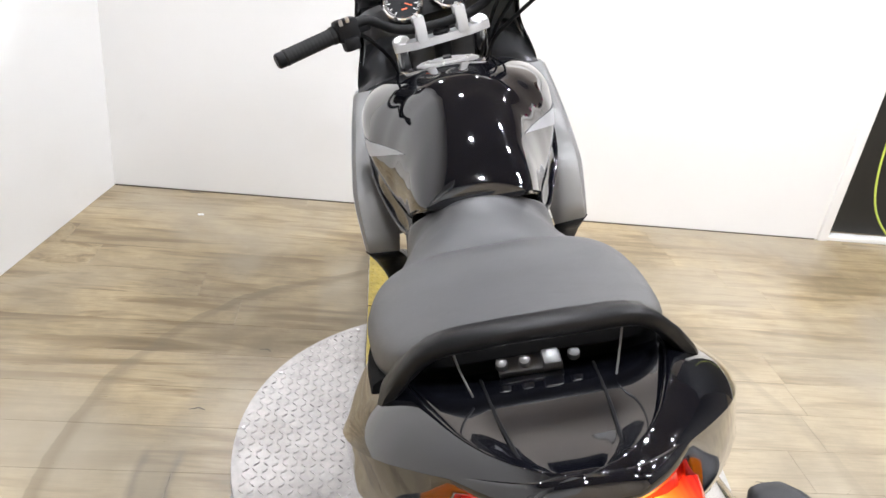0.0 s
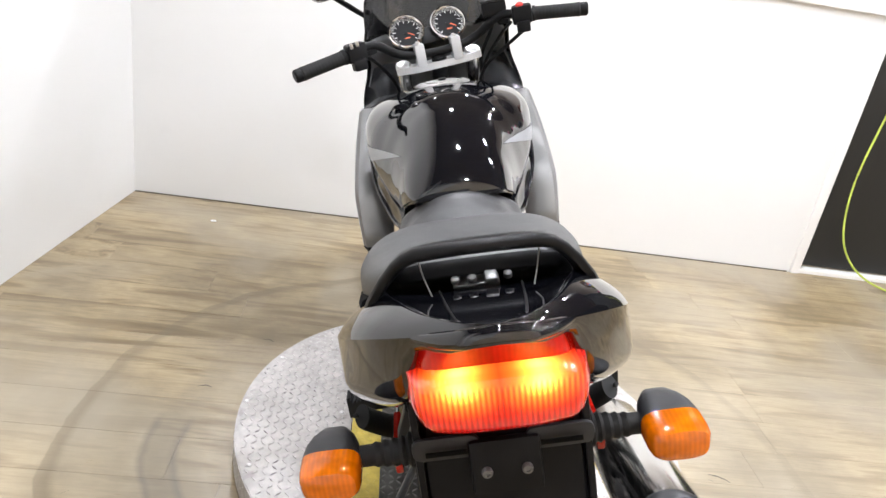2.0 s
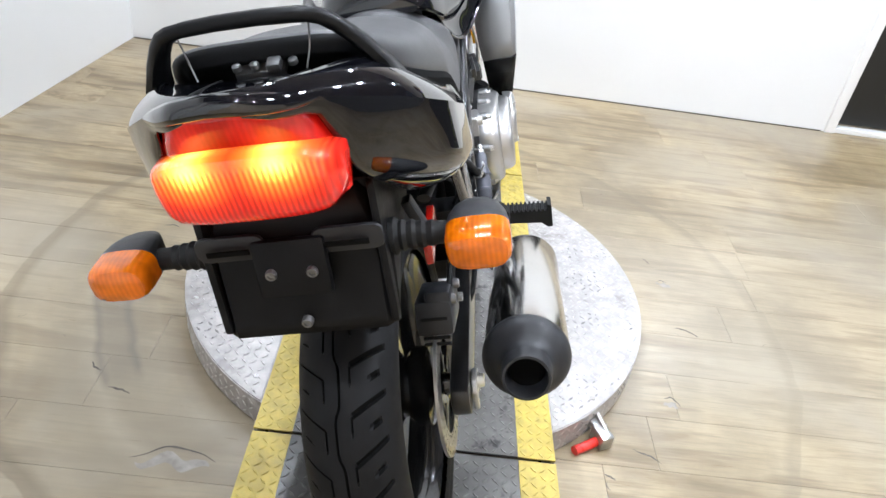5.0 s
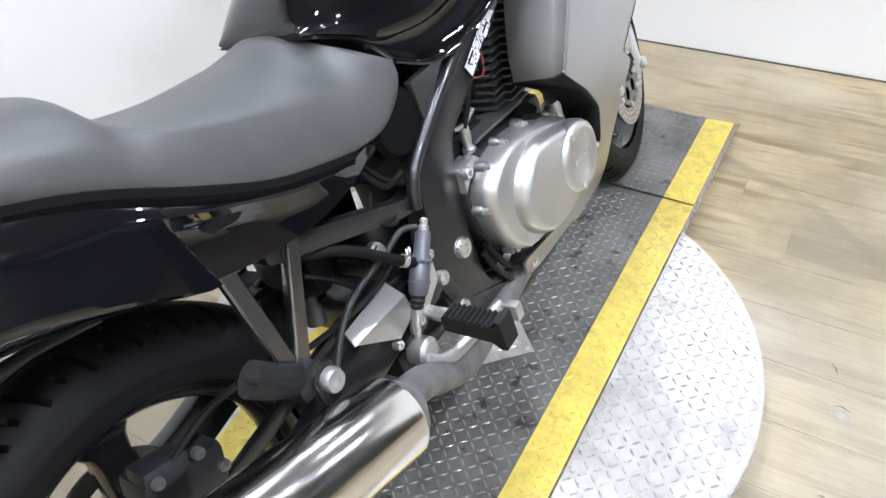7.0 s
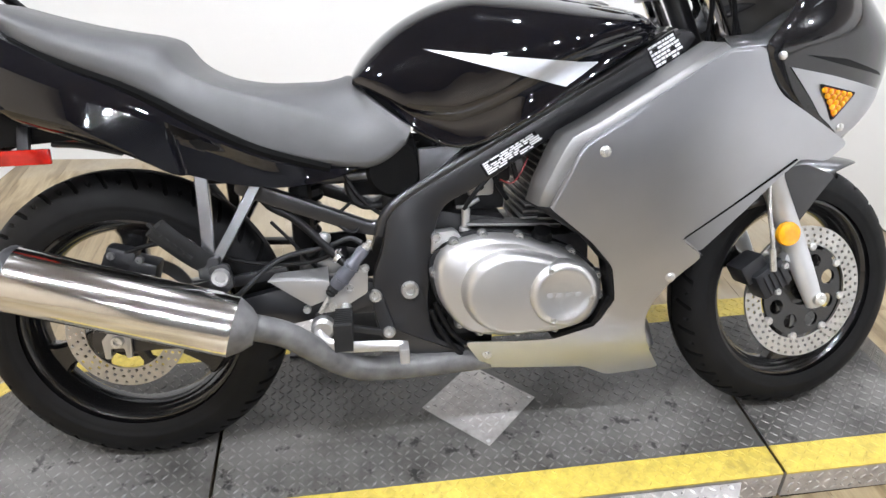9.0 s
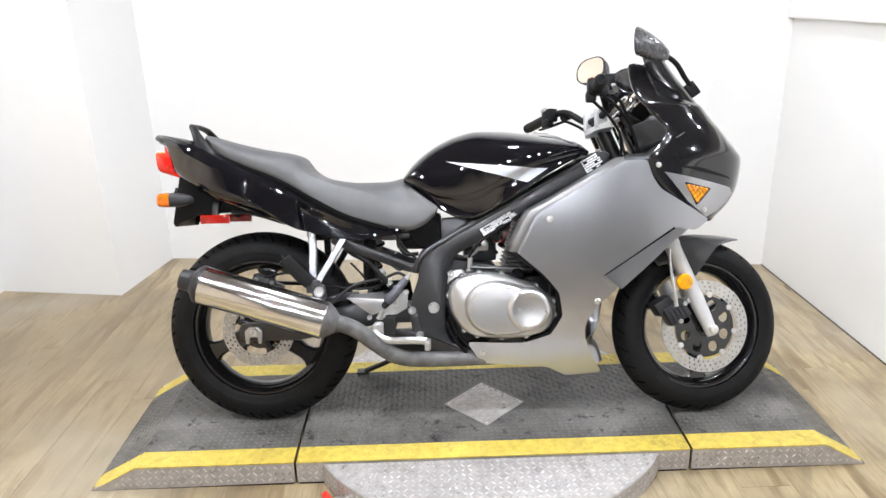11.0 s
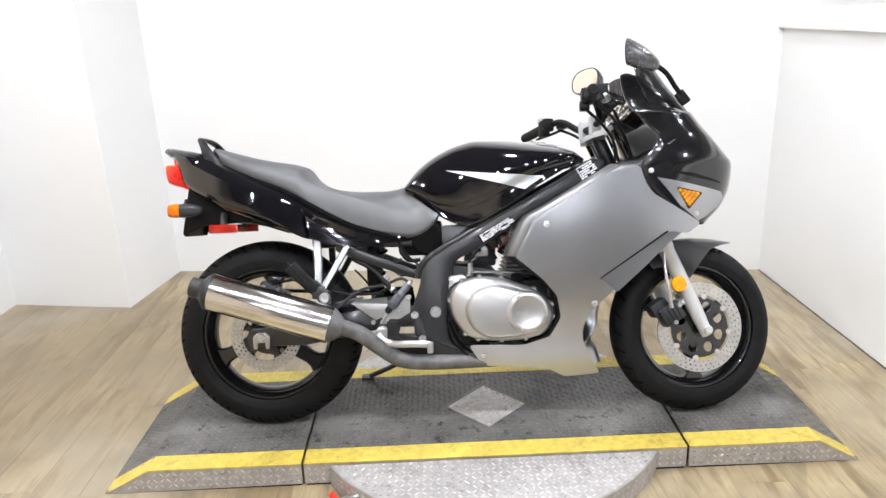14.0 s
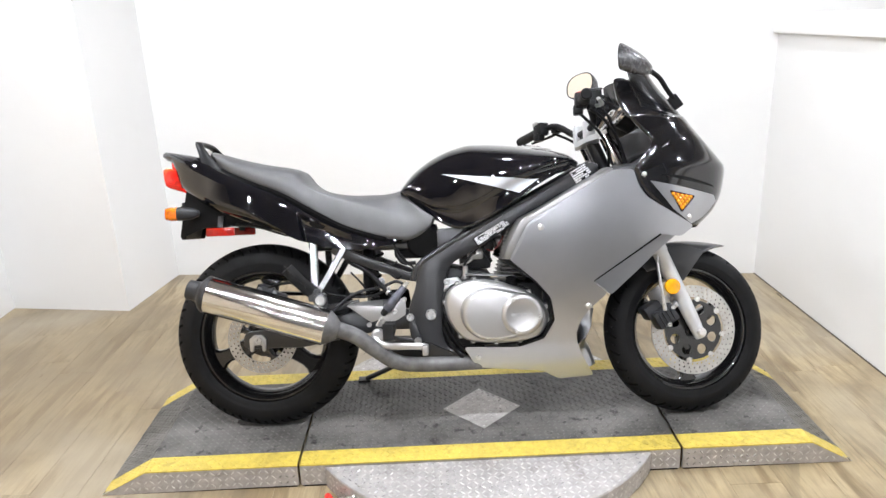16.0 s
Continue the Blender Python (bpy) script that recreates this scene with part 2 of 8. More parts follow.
def plank_mat():
    """Pale oak vinyl plank: long grain, knots, grey wear; each plank its own tone."""
    m, nt, p = nodes_of("oak_vinyl_plank")
    oi = nt.nodes.new("ShaderNodeObjectInfo")
    tc = nt.nodes.new("ShaderNodeTexCoord")
    off = nt.nodes.new("ShaderNodeVectorMath")
    off.operation = "MULTIPLY_ADD"
    cx = nt.nodes.new("ShaderNodeCombineXYZ")
    for k in range(3):
        link(nt, oi.outputs["Random"], cx.inputs[k])
    off.inputs[1].default_value = (37.0, 11.0, 5.0)
    link(nt, cx.outputs[0], off.inputs[0])
    link(nt, tc.outputs["Object"], off.inputs[2])

    def grain(scale, stretch, detail, rough=0.6, dist=0.0):
        mp = nt.nodes.new("ShaderNodeMapping")
        mp.inputs["Scale"].default_value = stretch
        tx = nt.nodes.new("ShaderNodeTexNoise")
        tx.inputs["Scale"].default_value = scale
        tx.inputs["Detail"].default_value = detail
        tx.inputs["Roughness"].default_value = rough
        tx.inputs["Distortion"].default_value = dist
        link(nt, off.outputs[0], mp.inputs["Vector"])
        link(nt, mp.outputs["Vector"], tx.inputs["Vector"])
        return tx
    broad = grain(3.0, (0.6, 5.0, 1), 4, 0.55, 0.5)
    fine = grain(16.0, (0.5, 11.0, 1), 5, 0.65, 0.4)
    base = ramp(nt, broad.outputs["Fac"], [(0.26, (0.150, 0.100, 0.045)), (0.40, (0.24, 0.174, 0.088)), (0.50, (0.415, 0.326, 0.194)), (0.60, (0.370, 0.286, 0.163)), (0.68, (0.240, 0.174, 0.090)), (0.8, (0.155, 0.104, 0.048))])
    streak = ramp(nt, fine.outputs["Fac"], [(0.32, (0.70,) * 3), (0.55, (1.0,) * 3), (0.75, (0.88,) * 3)])
    mul = nt.nodes.new("ShaderNodeMix")
    mul.data_type, mul.blend_type = "RGBA", "MULTIPLY"
    mul.inputs["Factor"].default_value = 0.85
    link(nt, base.outputs["Color"], mul.inputs["A"])
    link(nt, streak.outputs["Color"], mul.inputs["B"])
    tone = nt.nodes.new("ShaderNodeMapRange")
    tone.inputs["To Min"].default_value = 0.91
    tone.inputs["To Max"].default_value = 1.08
    link(nt, oi.outputs["Random"], tone.inputs["Value"])
    hsv = nt.nodes.new("ShaderNodeHueSaturation")
    link(nt, tone.outputs[0], hsv.inputs["Value"])
    link(nt, mul.outputs["Result"], hsv.inputs["Color"])
    geo = nt.nodes.new("ShaderNodeNewGeometry")
    dirt = nt.nodes.new("ShaderNodeTexNoise")
    dirt.inputs["Scale"].default_value = 2.2
    dirt.inputs["Detail"].default_value = 7
    dirt.inputs["Roughness"].default_value = 0.65
    link(nt, geo.outputs["Position"], dirt.inputs["Vector"])
    df = ramp(nt, dirt.outputs["Fac"], [(0.41, (0, 0, 0)), (0.63, (0.82,) * 3)])
    mix = nt.nodes.new("ShaderNodeMix")
    mix.data_type = "RGBA"
    link(nt, df.outputs["Color"], mix.inputs["Factor"])
    link(nt, hsv.outputs["Color"], mix.inputs["A"])
    mix.inputs["B"].default_value = (0.178, 0.136, 0.084, 1)
    hz = nt.nodes.new("ShaderNodeTexNoise")
    hz.inputs["Scale"].default_value = 1.3
    hz.inputs["Detail"].default_value = 5
    hz.inputs["Distortion"].default_value = 0.6
    link(nt, geo.outputs["Position"], hz.inputs["Vector"])
    hf = ramp(nt, hz.outputs["Fac"], [(0.45, (0, 0, 0)), (0.62, (0.62,) * 3)])
    mixh = nt.nodes.new("ShaderNodeMix")
    mixh.data_type = "RGBA"
    link(nt, hf.outputs["Color"], mixh.inputs["Factor"])
    link(nt, mix.outputs["Result"], mixh.inputs["A"])
    mixh.inputs["B"].default_value = (0.37, 0.325, 0.250, 1)
    # circular tyre wear round the turntable
    d = nt.nodes.new("ShaderNodeVectorMath")
    d.operation = "DISTANCE"
    d.inputs[1].default_value = (0.04, 0.76, 0)
    wob = nt.nodes.new("ShaderNodeTexNoise")
    wob.inputs["Scale"].default_value = 3.0
    wob.inputs["Detail"].default_value = 6
    link(nt, geo.outputs["Position"], wob.inputs["Vector"])
    wv = nt.nodes.new("ShaderNodeVectorMath")
    wv.operation = "MULTIPLY_ADD"
    wv.inputs[1].default_value = (0.10, 0.10, 0.0)
    link(nt, wob.outputs["Color"], wv.inputs[0])
    link(nt, geo.outputs["Position"], wv.inputs[2])
    link(nt, wv.outputs[0], d.inputs[0])
    ring = ramp(nt, d.outputs["Value"], [(0.60, (0.55,) * 3), (0.64, (0.04,) * 3), (0.715, (0.40,) * 3), (0.755, (0.38,) * 3), (0.79, (0.05,) * 3), (0.83, (0.35,) * 3), (0.88, (0.30,) * 3), (0.92, (0.05,) * 3), (0.955, (0.15,) * 3), (0.975, (0.8,) * 3), (1.0, (0.6,) * 3), (1.015, (0.25,) * 3), (1.04, (0.7,) * 3), (1.06, (0.3,) * 3), (1.10, (0, 0, 0))])
    rn = nt.nodes.new("ShaderNodeTexNoise")
    rn.inputs["Scale"].default_value = 1.7
    rn.inputs["Detail"].default_value = 5
    link(nt, geo.outputs["Position"], rn.inputs["Vector"])
    rf = ramp(nt, rn.outputs["Fac"], [(0.36, (0.30,) * 3), (0.60, (0.85,) * 3)])
    rm = nt.nodes.new("ShaderNodeMix")
    rm.data_type, rm.blend_type = "RGBA", "MULTIPLY"
    rm.inputs["Factor"].default_value = 1.0
    link(nt, ring.outputs["Color"], rm.inputs["A"])
    link(nt, rf.outputs["Color"], rm.inputs["B"])
    mix2 = nt.nodes.new("ShaderNodeMix")
    mix2.data_type = "RGBA"
    link(nt, rm.outputs["Result"], mix2.inputs["Factor"])
    link(nt, mixh.outputs["Result"], mix2.inputs["A"])
    mix2.inputs["B"].default_value = (0.15, 0.118, 0.072, 1)
    # one long rubber smear, left by a tyre, beside the turntable
    near = nt.nodes.new("ShaderNodeVectorMath")
    near.operation = "DISTANCE"
    near.inputs[1].default_value = (-0.74, 0.53, 0)
    link(nt, wv.outputs[0], near.inputs[0])
    reach = ramp(nt, near.outputs["Value"], [(0.24, (1, 1, 1)), (0.285, (0, 0, 0))])
    rim_lines = ramp(nt, d.outputs["Value"], [(0.690, (0, 0, 0)), (0.704, (0.60,) * 3), (0.720, (0.20,) * 3), (0.762, (0.22,) * 3), (0.776, (0.60,) * 3), (0.792, (0, 0, 0))])
    sm = nt.nodes.new("ShaderNodeMix")
    sm.data_type, sm.blend_type = "RGBA", "MULTIPLY"
    sm.inputs["Factor"].default_value = 1.0
    link(nt, reach.outputs["Color"], sm.inputs["A"])
    link(nt, rim_lines.outputs["Color"], sm.inputs["B"])
    smear = nt.nodes.new("ShaderNodeMix")
    smear.data_type = "RGBA"
    link(nt, sm.outputs["Result"], smear.inputs["Factor"])
    link(nt, mix2.outputs["Result"], smear.inputs["A"])
    smear.inputs["B"].default_value = (0.135, 0.12, 0.10, 1)
    # a broad darker brown patch behind the rear of the ramp, fading outwards
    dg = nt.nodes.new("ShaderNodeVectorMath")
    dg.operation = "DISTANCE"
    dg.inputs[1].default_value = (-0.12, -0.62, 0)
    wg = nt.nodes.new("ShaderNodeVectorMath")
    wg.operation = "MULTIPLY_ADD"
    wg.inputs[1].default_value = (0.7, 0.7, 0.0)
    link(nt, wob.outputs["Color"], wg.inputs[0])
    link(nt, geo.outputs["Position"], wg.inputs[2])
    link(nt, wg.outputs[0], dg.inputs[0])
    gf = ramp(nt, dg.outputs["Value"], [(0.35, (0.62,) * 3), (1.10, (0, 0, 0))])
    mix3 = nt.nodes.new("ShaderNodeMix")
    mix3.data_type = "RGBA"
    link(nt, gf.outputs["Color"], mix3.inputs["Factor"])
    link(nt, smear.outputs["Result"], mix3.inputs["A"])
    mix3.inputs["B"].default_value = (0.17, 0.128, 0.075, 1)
    # a pale greyish patch beside the turntable, fading outwards
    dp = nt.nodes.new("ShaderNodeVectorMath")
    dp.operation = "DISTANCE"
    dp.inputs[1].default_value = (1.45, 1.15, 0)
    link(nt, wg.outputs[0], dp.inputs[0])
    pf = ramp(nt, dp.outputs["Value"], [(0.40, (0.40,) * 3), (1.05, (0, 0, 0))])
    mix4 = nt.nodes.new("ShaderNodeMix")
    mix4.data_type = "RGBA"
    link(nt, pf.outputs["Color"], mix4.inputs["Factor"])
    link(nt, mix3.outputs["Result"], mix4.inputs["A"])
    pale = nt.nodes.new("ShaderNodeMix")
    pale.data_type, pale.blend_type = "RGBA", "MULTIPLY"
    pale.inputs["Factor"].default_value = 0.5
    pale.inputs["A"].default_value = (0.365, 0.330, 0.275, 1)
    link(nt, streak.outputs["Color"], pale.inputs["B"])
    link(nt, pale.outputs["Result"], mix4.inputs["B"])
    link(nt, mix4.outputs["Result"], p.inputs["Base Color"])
    rr = ramp(nt, fine.outputs["Fac"], [(0.3, (0.36,) * 3), (0.8, (0.25,) * 3)])
    link(nt, rr.outputs["Color"], p.inputs["Roughness"])
    bump(nt, fine.outputs["Fac"], p, 0.12, 0.0008)
    return m


PLANK = plank_mat()


def plate_mat(name, colour, metal, rough, dirt_colour, dirt=0.6, wear=None):
    """Tread-plate surface with oil stains and scuffs."""
    m, nt, p = nodes_of(name)
    geo = nt.nodes.new("ShaderNodeNewGeometry")

    def nz(scale, detail):
        t = nt.nodes.new("ShaderNodeTexNoise")
        t.inputs["Scale"].default_value = scale
        t.inputs["Detail"].default_value = detail
        t.inputs["Roughness"].default_value = 0.65
        link(nt, geo.outputs["Position"], t.inputs["Vector"])
        return t
    a, b = nz(7.0, 7), nz(38.0, 5)
    base = ramp(nt, b.outputs["Fac"], [(0.3, tuple(c * 0.78 for c in colour)), (0.7, tuple(min(1, c * 1.18) for c in colour))])
    fac = ramp(nt, a.outputs["Fac"], [(0.50, (0, 0, 0)), (0.70, (dirt,) * 3)])
    mix = nt.nodes.new("ShaderNodeMix")
    mix.data_type = "RGBA"
    link(nt, fac.outputs["Color"], mix.inputs["Factor"])
    link(nt, base.outputs["Color"], mix.inputs["A"])
    mix.inputs["B"].default_value = (*dirt_colour, 1)
    drops = nz(16.0, 3)
    df = ramp(nt, drops.outputs["Fac"], [(0.60, (0, 0, 0)), (0.66, (dirt * 0.9,) * 3)])
    spot = nt.nodes.new("ShaderNodeMix")
    spot.data_type = "RGBA"
    link(nt, df.outputs["Color"], spot.inputs["Factor"])
    link(nt, mix.outputs["Result"], spot.inputs["A"])
    spot.inputs["B"].default_value = (*(c * 0.7 for c in dirt_colour), 1)
    last = spot.outputs["Result"]
    if wear:
        # paint scuffed off along one side by years of boots, with oil drips on it
        sep = nt.nodes.new("ShaderNodeSeparateXYZ")
        link(nt, geo.outputs["Position"], sep.inputs[0])
        side = ramp(nt, sep.outputs["X"], [(0.0, (0, 0, 0)), (0.07, (1, 1, 1)), (0.20, (0.8,) * 3)])
        for scale, lo, hi, top, shade in ((5.0, 0.36, 0.60, 0.85, wear), (23.0, 0.585, 0.64, 0.9, dirt_colour)):
            patch = ramp(nt, nz(scale, 6).outputs["Fac"], [(lo, (0, 0, 0)), (hi, (top,) * 3)])
            both = nt.nodes.new("ShaderNodeMix")
            both.data_type, both.blend_type = "RGBA", "MULTIPLY"
            both.inputs["Factor"].default_value = 1.0
            link(nt, side.outputs["Color"], both.inputs["A"])
            link(nt, patch.outputs["Color"], both.inputs["B"])
            over = nt.nodes.new("ShaderNodeMix")
            over.data_type = "RGBA"
            link(nt, both.outputs["Result"], over.inputs["Factor"])
            link(nt, last, over.inputs["A"])
            over.inputs["B"].default_value = (*shade, 1)
            last = over.outputs["Result"]
    link(nt, last, p.inputs["Base Color"])
    p.inputs["Metallic"].default_value = metal
    rr = ramp(nt, a.outputs["Fac"], [(0.3, (rough * 0.8,) * 3), (0.75, (min(1, rough * 1.35),) * 3)])
    link(nt, rr.outputs["Color"], p.inputs["Roughness"])
    c = nz(300.0, 3)
    bump(nt, c.outputs["Fac"], p, 0.15, 0.0008)
    return m


BLACK_PLATE = plate_mat("black_tread_plate", (0.078, 0.0755, 0.070), 0.25, 0.32, (0.010, 0.0095, 0.009), wear=(0.185, 0.178, 0.167))
BLACK_LUG = plate_mat("worn_black_lug", (0.145, 0.141, 0.134), 0.5, 0.35, (0.024, 0.022, 0.020), wear=(0.25, 0.242, 0.23))
YELLOW_PLATE = plate_mat("yellow_stripe_paint", (0.56, 0.435, 0.080), 0.0, 0.38, (0.38, 0.285, 0.06), 0.45)
SILVER_PLATE = plate_mat("bright_tread_plate", (0.42, 0.400, 0.386), 0.40, 0.36, (0.26, 0.235, 0.21), 0.45)
SILVER_LUG = plate_mat("bright_tread_bar", (0.56, 0.545, 0.53), 0.6, 0.28, (0.30, 0.275, 0.25), 0.30)
JOINT = stuff_mat("floor_joint", (0.33, 0.262, 0.168), 0.45)
# near-black for rubber, and for the shade in grooves, gaps and bores
GAP_BLACK = stuff_mat("black_rubber_and_gap_shade", (0.003, 0.003, 0.003), 0.9, spec=0.1)
CORD_GREEN = stuff_mat("yellow_green_cord", (0.50, 0.60, 0.10), 0.5)
SCUFF = stuff_mat("dark_floor_scuff", (0.09, 0.075, 0.06), 0.6, vary=0.5, scale=60)


def lamp_mat():
    m, nt, p = nodes_of("lamp_glow")
    p.inputs["Base Color"].default_value = (0.9, 0.9, 0.9, 1)
    p.inputs["Emission Color"].default_value = (*LAMP_COLOUR, 1)
    p.inputs["Emission Strength"].default_value = LAMP_POWER
    return m


LAMP_GLOW = lamp_mat()

# ---- building helpers ----


def thing(name, label, category, m=None, group="", kind=""):
    ob = new(name)
    ob.empty_display_size = 0.05
    if m is not None:
        ob.matrix_basis = m
    return tagged(ob, label, category, group, kind)


def mesh_of(bm, material, smooth=True, angle=38.0):
    me = bpy.data.meshes.new("mesh")
    bmesh.ops.recalc_face_normals(bm, faces=bm.faces)
    if smooth:
        lim = math.cos(radians(angle))
        for f in bm.faces:
            f.smooth = True
        for e in bm.edges:
            if len(e.link_faces) == 2 and e.link_faces[0].normal.dot(e.link_faces[1].normal) < lim:
                e.smooth = False
    bm.to_mesh(me)
    bm.free()
    for mt in material if isinstance(material, (list, tuple)) else [material]:
        me.materials.append(mt)
    return me


def part(name, bm, material, parent, label="", smooth=True, kind="", angle=38.0):
    """Link a bmesh as one mesh object under a thing or a part."""
    ob = new(name, mesh_of(bm, material, smooth, angle))
    if parent is not None:
        ob.parent = parent
    return tagged(ob, label, kind=kind)


def solid(name, bm, material, label, category, kind="", group="", smooth=True):
    ob = new(name, mesh_of(bm, material, smooth))
    return tagged(ob, label, category, group, kind)


def pchip(x, xs, ys):
    """Smooth interpolation through a few stations, with no overshoot."""
    xs, ys = np.asarray(xs, float), np.asarray(ys, float)
    x = min(max(x, xs[0]), xs[-1])
    k = int(min(max(np.searchsorted(xs, x) - 1, 0), len(xs) - 2))
    h = np.diff(xs)
    d = np.diff(ys) / h

    def slope(i):
        if i == 0:
            return d[0]
        if i == len(xs) - 1:
            return d[-1]
        return 0.0 if d[i - 1] * d[i] <= 0 else 2 * d[i - 1] * d[i] / (d[i - 1] + d[i])
    t = (x - xs[k]) / h[k]
    a, b = slope(k), slope(k + 1)
    return float((2 * t**3 - 3 * t**2 + 1) * ys[k] + (t**3 - 2 * t**2 + t) * h[k] * a + (3 * t**2 - 2 * t**3) * ys[k + 1] + (t**3 - t**2) * h[k] * b)


def surf(bm, rows, close_u=False, close_v=False):
    """Quads through a grid of points."""
    vs = [[bm.verts.new(p) for p in row] for row in rows]
    nu, nv = len(vs), len(vs[0])
    for i in range(nu if close_u else nu - 1):
        for j in range(nv if close_v else nv - 1):
            a, b, c, d = vs[i][j], vs[(i + 1) % nu][j], vs[(i + 1) % nu][(j + 1) % nv], vs[i][(j + 1) % nv]
            bm.faces.new((a, b, c, d))
    return vs


def cap(bm, ring):
    bm.faces.new(ring)


def smooth_path(pts, per=6):
    """Catmull-Rom through the points."""
    ps = [Vector(p) for p in pts]
    if len(ps) < 3:
        return ps
    out = []
    for i in range(len(ps) - 1):
        p0, p1, p2 = ps[max(i - 1, 0)], ps[i], ps[i + 1]
        p3 = ps[min(i + 2, len(ps) - 1)]
        for k in range(per):
            t = k / per
            out.append(0.5 * ((2 * p1) + (p2 - p0) * t + (2 * p0 - 5 * p1 + 4 * p2 - p3) * t * t + (3 * p1 - p0 - 3 * p2 + p3) * t**3))
    out.append(ps[-1])
    return out


def tube(bm, pts, radius, segs=12, per=6, flat=1.0, up=(0, 0, 1)):
    """A round or flattened bar along a smooth path; radius may be one number or one at each end."""
    path = smooth_path(pts, per)
    n = len(path)
    rows = []
    for i, p in enumerate(path):
        d = (path[min(i + 1, n - 1)] - path[max(i - 1, 0)]).normalized()
        side = d.cross(Vector(up))
        if side.length < 1e-4:
            side = d.cross(Vector((1, 0, 0)))
        side.normalize()
        top = side.cross(d)
        r = radius if not isinstance(radius, tuple) else radius[0] + (radius[1] - radius[0]) * i / (n - 1)
        rows.append([p + r * math.cos(a) * side + r * flat * math.sin(a) * top for a in (2 * math.pi * k / segs for k in range(segs))])
    vs = surf(bm, rows, close_v=True)
    cap(bm, vs[0])
    cap(bm, vs[-1])
    return bm


def cyl(bm, a, b, r0, r1=None, segs=20):
    a, b = Vector(a), Vector(b)
    r1 = r0 if r1 is None else r1
    return revolve(bm, a, b - a, [(0, 0), (r0, 0), (r1, (b - a).length), (0, (b - a).length)], segs)


def revolve(bm, origin, axis, profile, segs=48):
    """A turned shape: profile of (radius, distance along the axis)."""
    origin, axis = Vector(origin), Vector(axis).normalized()
    side = axis.cross(Vector((0, 0, 1)))
    if side.length < 1e-3:
        side = axis.cross(Vector((0, 1, 0)))
    side.normalize()
    other = axis.cross(side)
    rings = []
    for r, h in profile:
        if r < 1e-6:
            rings.append([bm.verts.new(origin + h * axis)])
        else:
            rings.append([bm.verts.new(origin + h * axis + r * (math.cos(t) * side + math.sin(t) * other)) for t in (2 * math.pi * k / segs for k in range(segs))])
    for p, q in zip(rings, rings[1:]):
        for k in range(segs):
            k2 = (k + 1) % segs
            if len(p) == 1 and len(q) == 1:
                continue
            if len(p) == 1:
                bm.faces.new((p[0], q[k], q[k2]))
            elif len(q) == 1:
                bm.faces.new((p[k], q[0], p[k2]))
            else:
                bm.faces.new((p[k], q[k], q[k2], p[k2]))
    return bm


def box(bm, centre, size, rot=(0, 0, 0), bevel=0.0, taper=1.0):
    m = pose(*centre, *rot)
    r = bmesh.ops.create_cube(bm, size=1.0)
    vs = r["verts"]
    for v in vs:
        k = taper if v.co.z > 0 else 1.0
        v.co = Vector((v.co.x * size[0] * k, v.co.y * size[1] * k, v.co.z * size[2]))
    if bevel > 0:
        es = {e for v in vs for e in v.link_edges}
        r2 = bmesh.ops.bevel(bm, geom=list(es), offset=bevel, segments=2, affect="EDGES", profile=0.6)
        vs = list({v for f in r2["faces"] for v in f.verts} | {v for v in vs if v.is_valid})
    bmesh.ops.transform(bm, matrix=m, verts=vs)
    return bm


def plate(bm, outline, x0, x1, bevel=0.0):
    """A plate cut to an outline of (y, z), between two x, with eased edges."""
    outline = list(outline)
    a = [bm.verts.new((x0, y, z)) for y, z in outline]
    b = [bm.verts.new((x1, y, z)) for y, z in outline]
    fs = [bm.faces.new(a), bm.faces.new(b)]
    n = len(outline)
    for i in range(n):
        fs.append(bm.faces.new((a[i], a[(i + 1) % n], b[(i + 1) % n], b[i])))
    if bevel > 0:
        es = list({e for f in fs[:2] for e in f.edges})
        bmesh.ops.recalc_face_normals(bm, faces=fs)
        bmesh.ops.bevel(bm, geom=es, offset=bevel, segments=2, affect="EDGES", profile=0.6)
    return bm


def rounded(outline, radius=0.02, n=4):
    """The outline with its corners rounded off."""
    out = []
    m = len(outline)
    for i in range(m):
        p, a, b = (Vector((*outline[k % m], 0)) for k in (i, i - 1, i + 1))
        ra = min(radius, (a - p).length * 0.45)
        rb = min(radius, (b - p).length * 0.45)
        p1, p2 = p + (a - p).normalized() * ra, p + (b - p).normalized() * rb
        for k in range(n + 1):
            t = k / n
            q = (1 - t) ** 2 * p1 + 2 * t * (1 - t) * p + t * t * p2
            out.append((q.x, q.y))
    return out


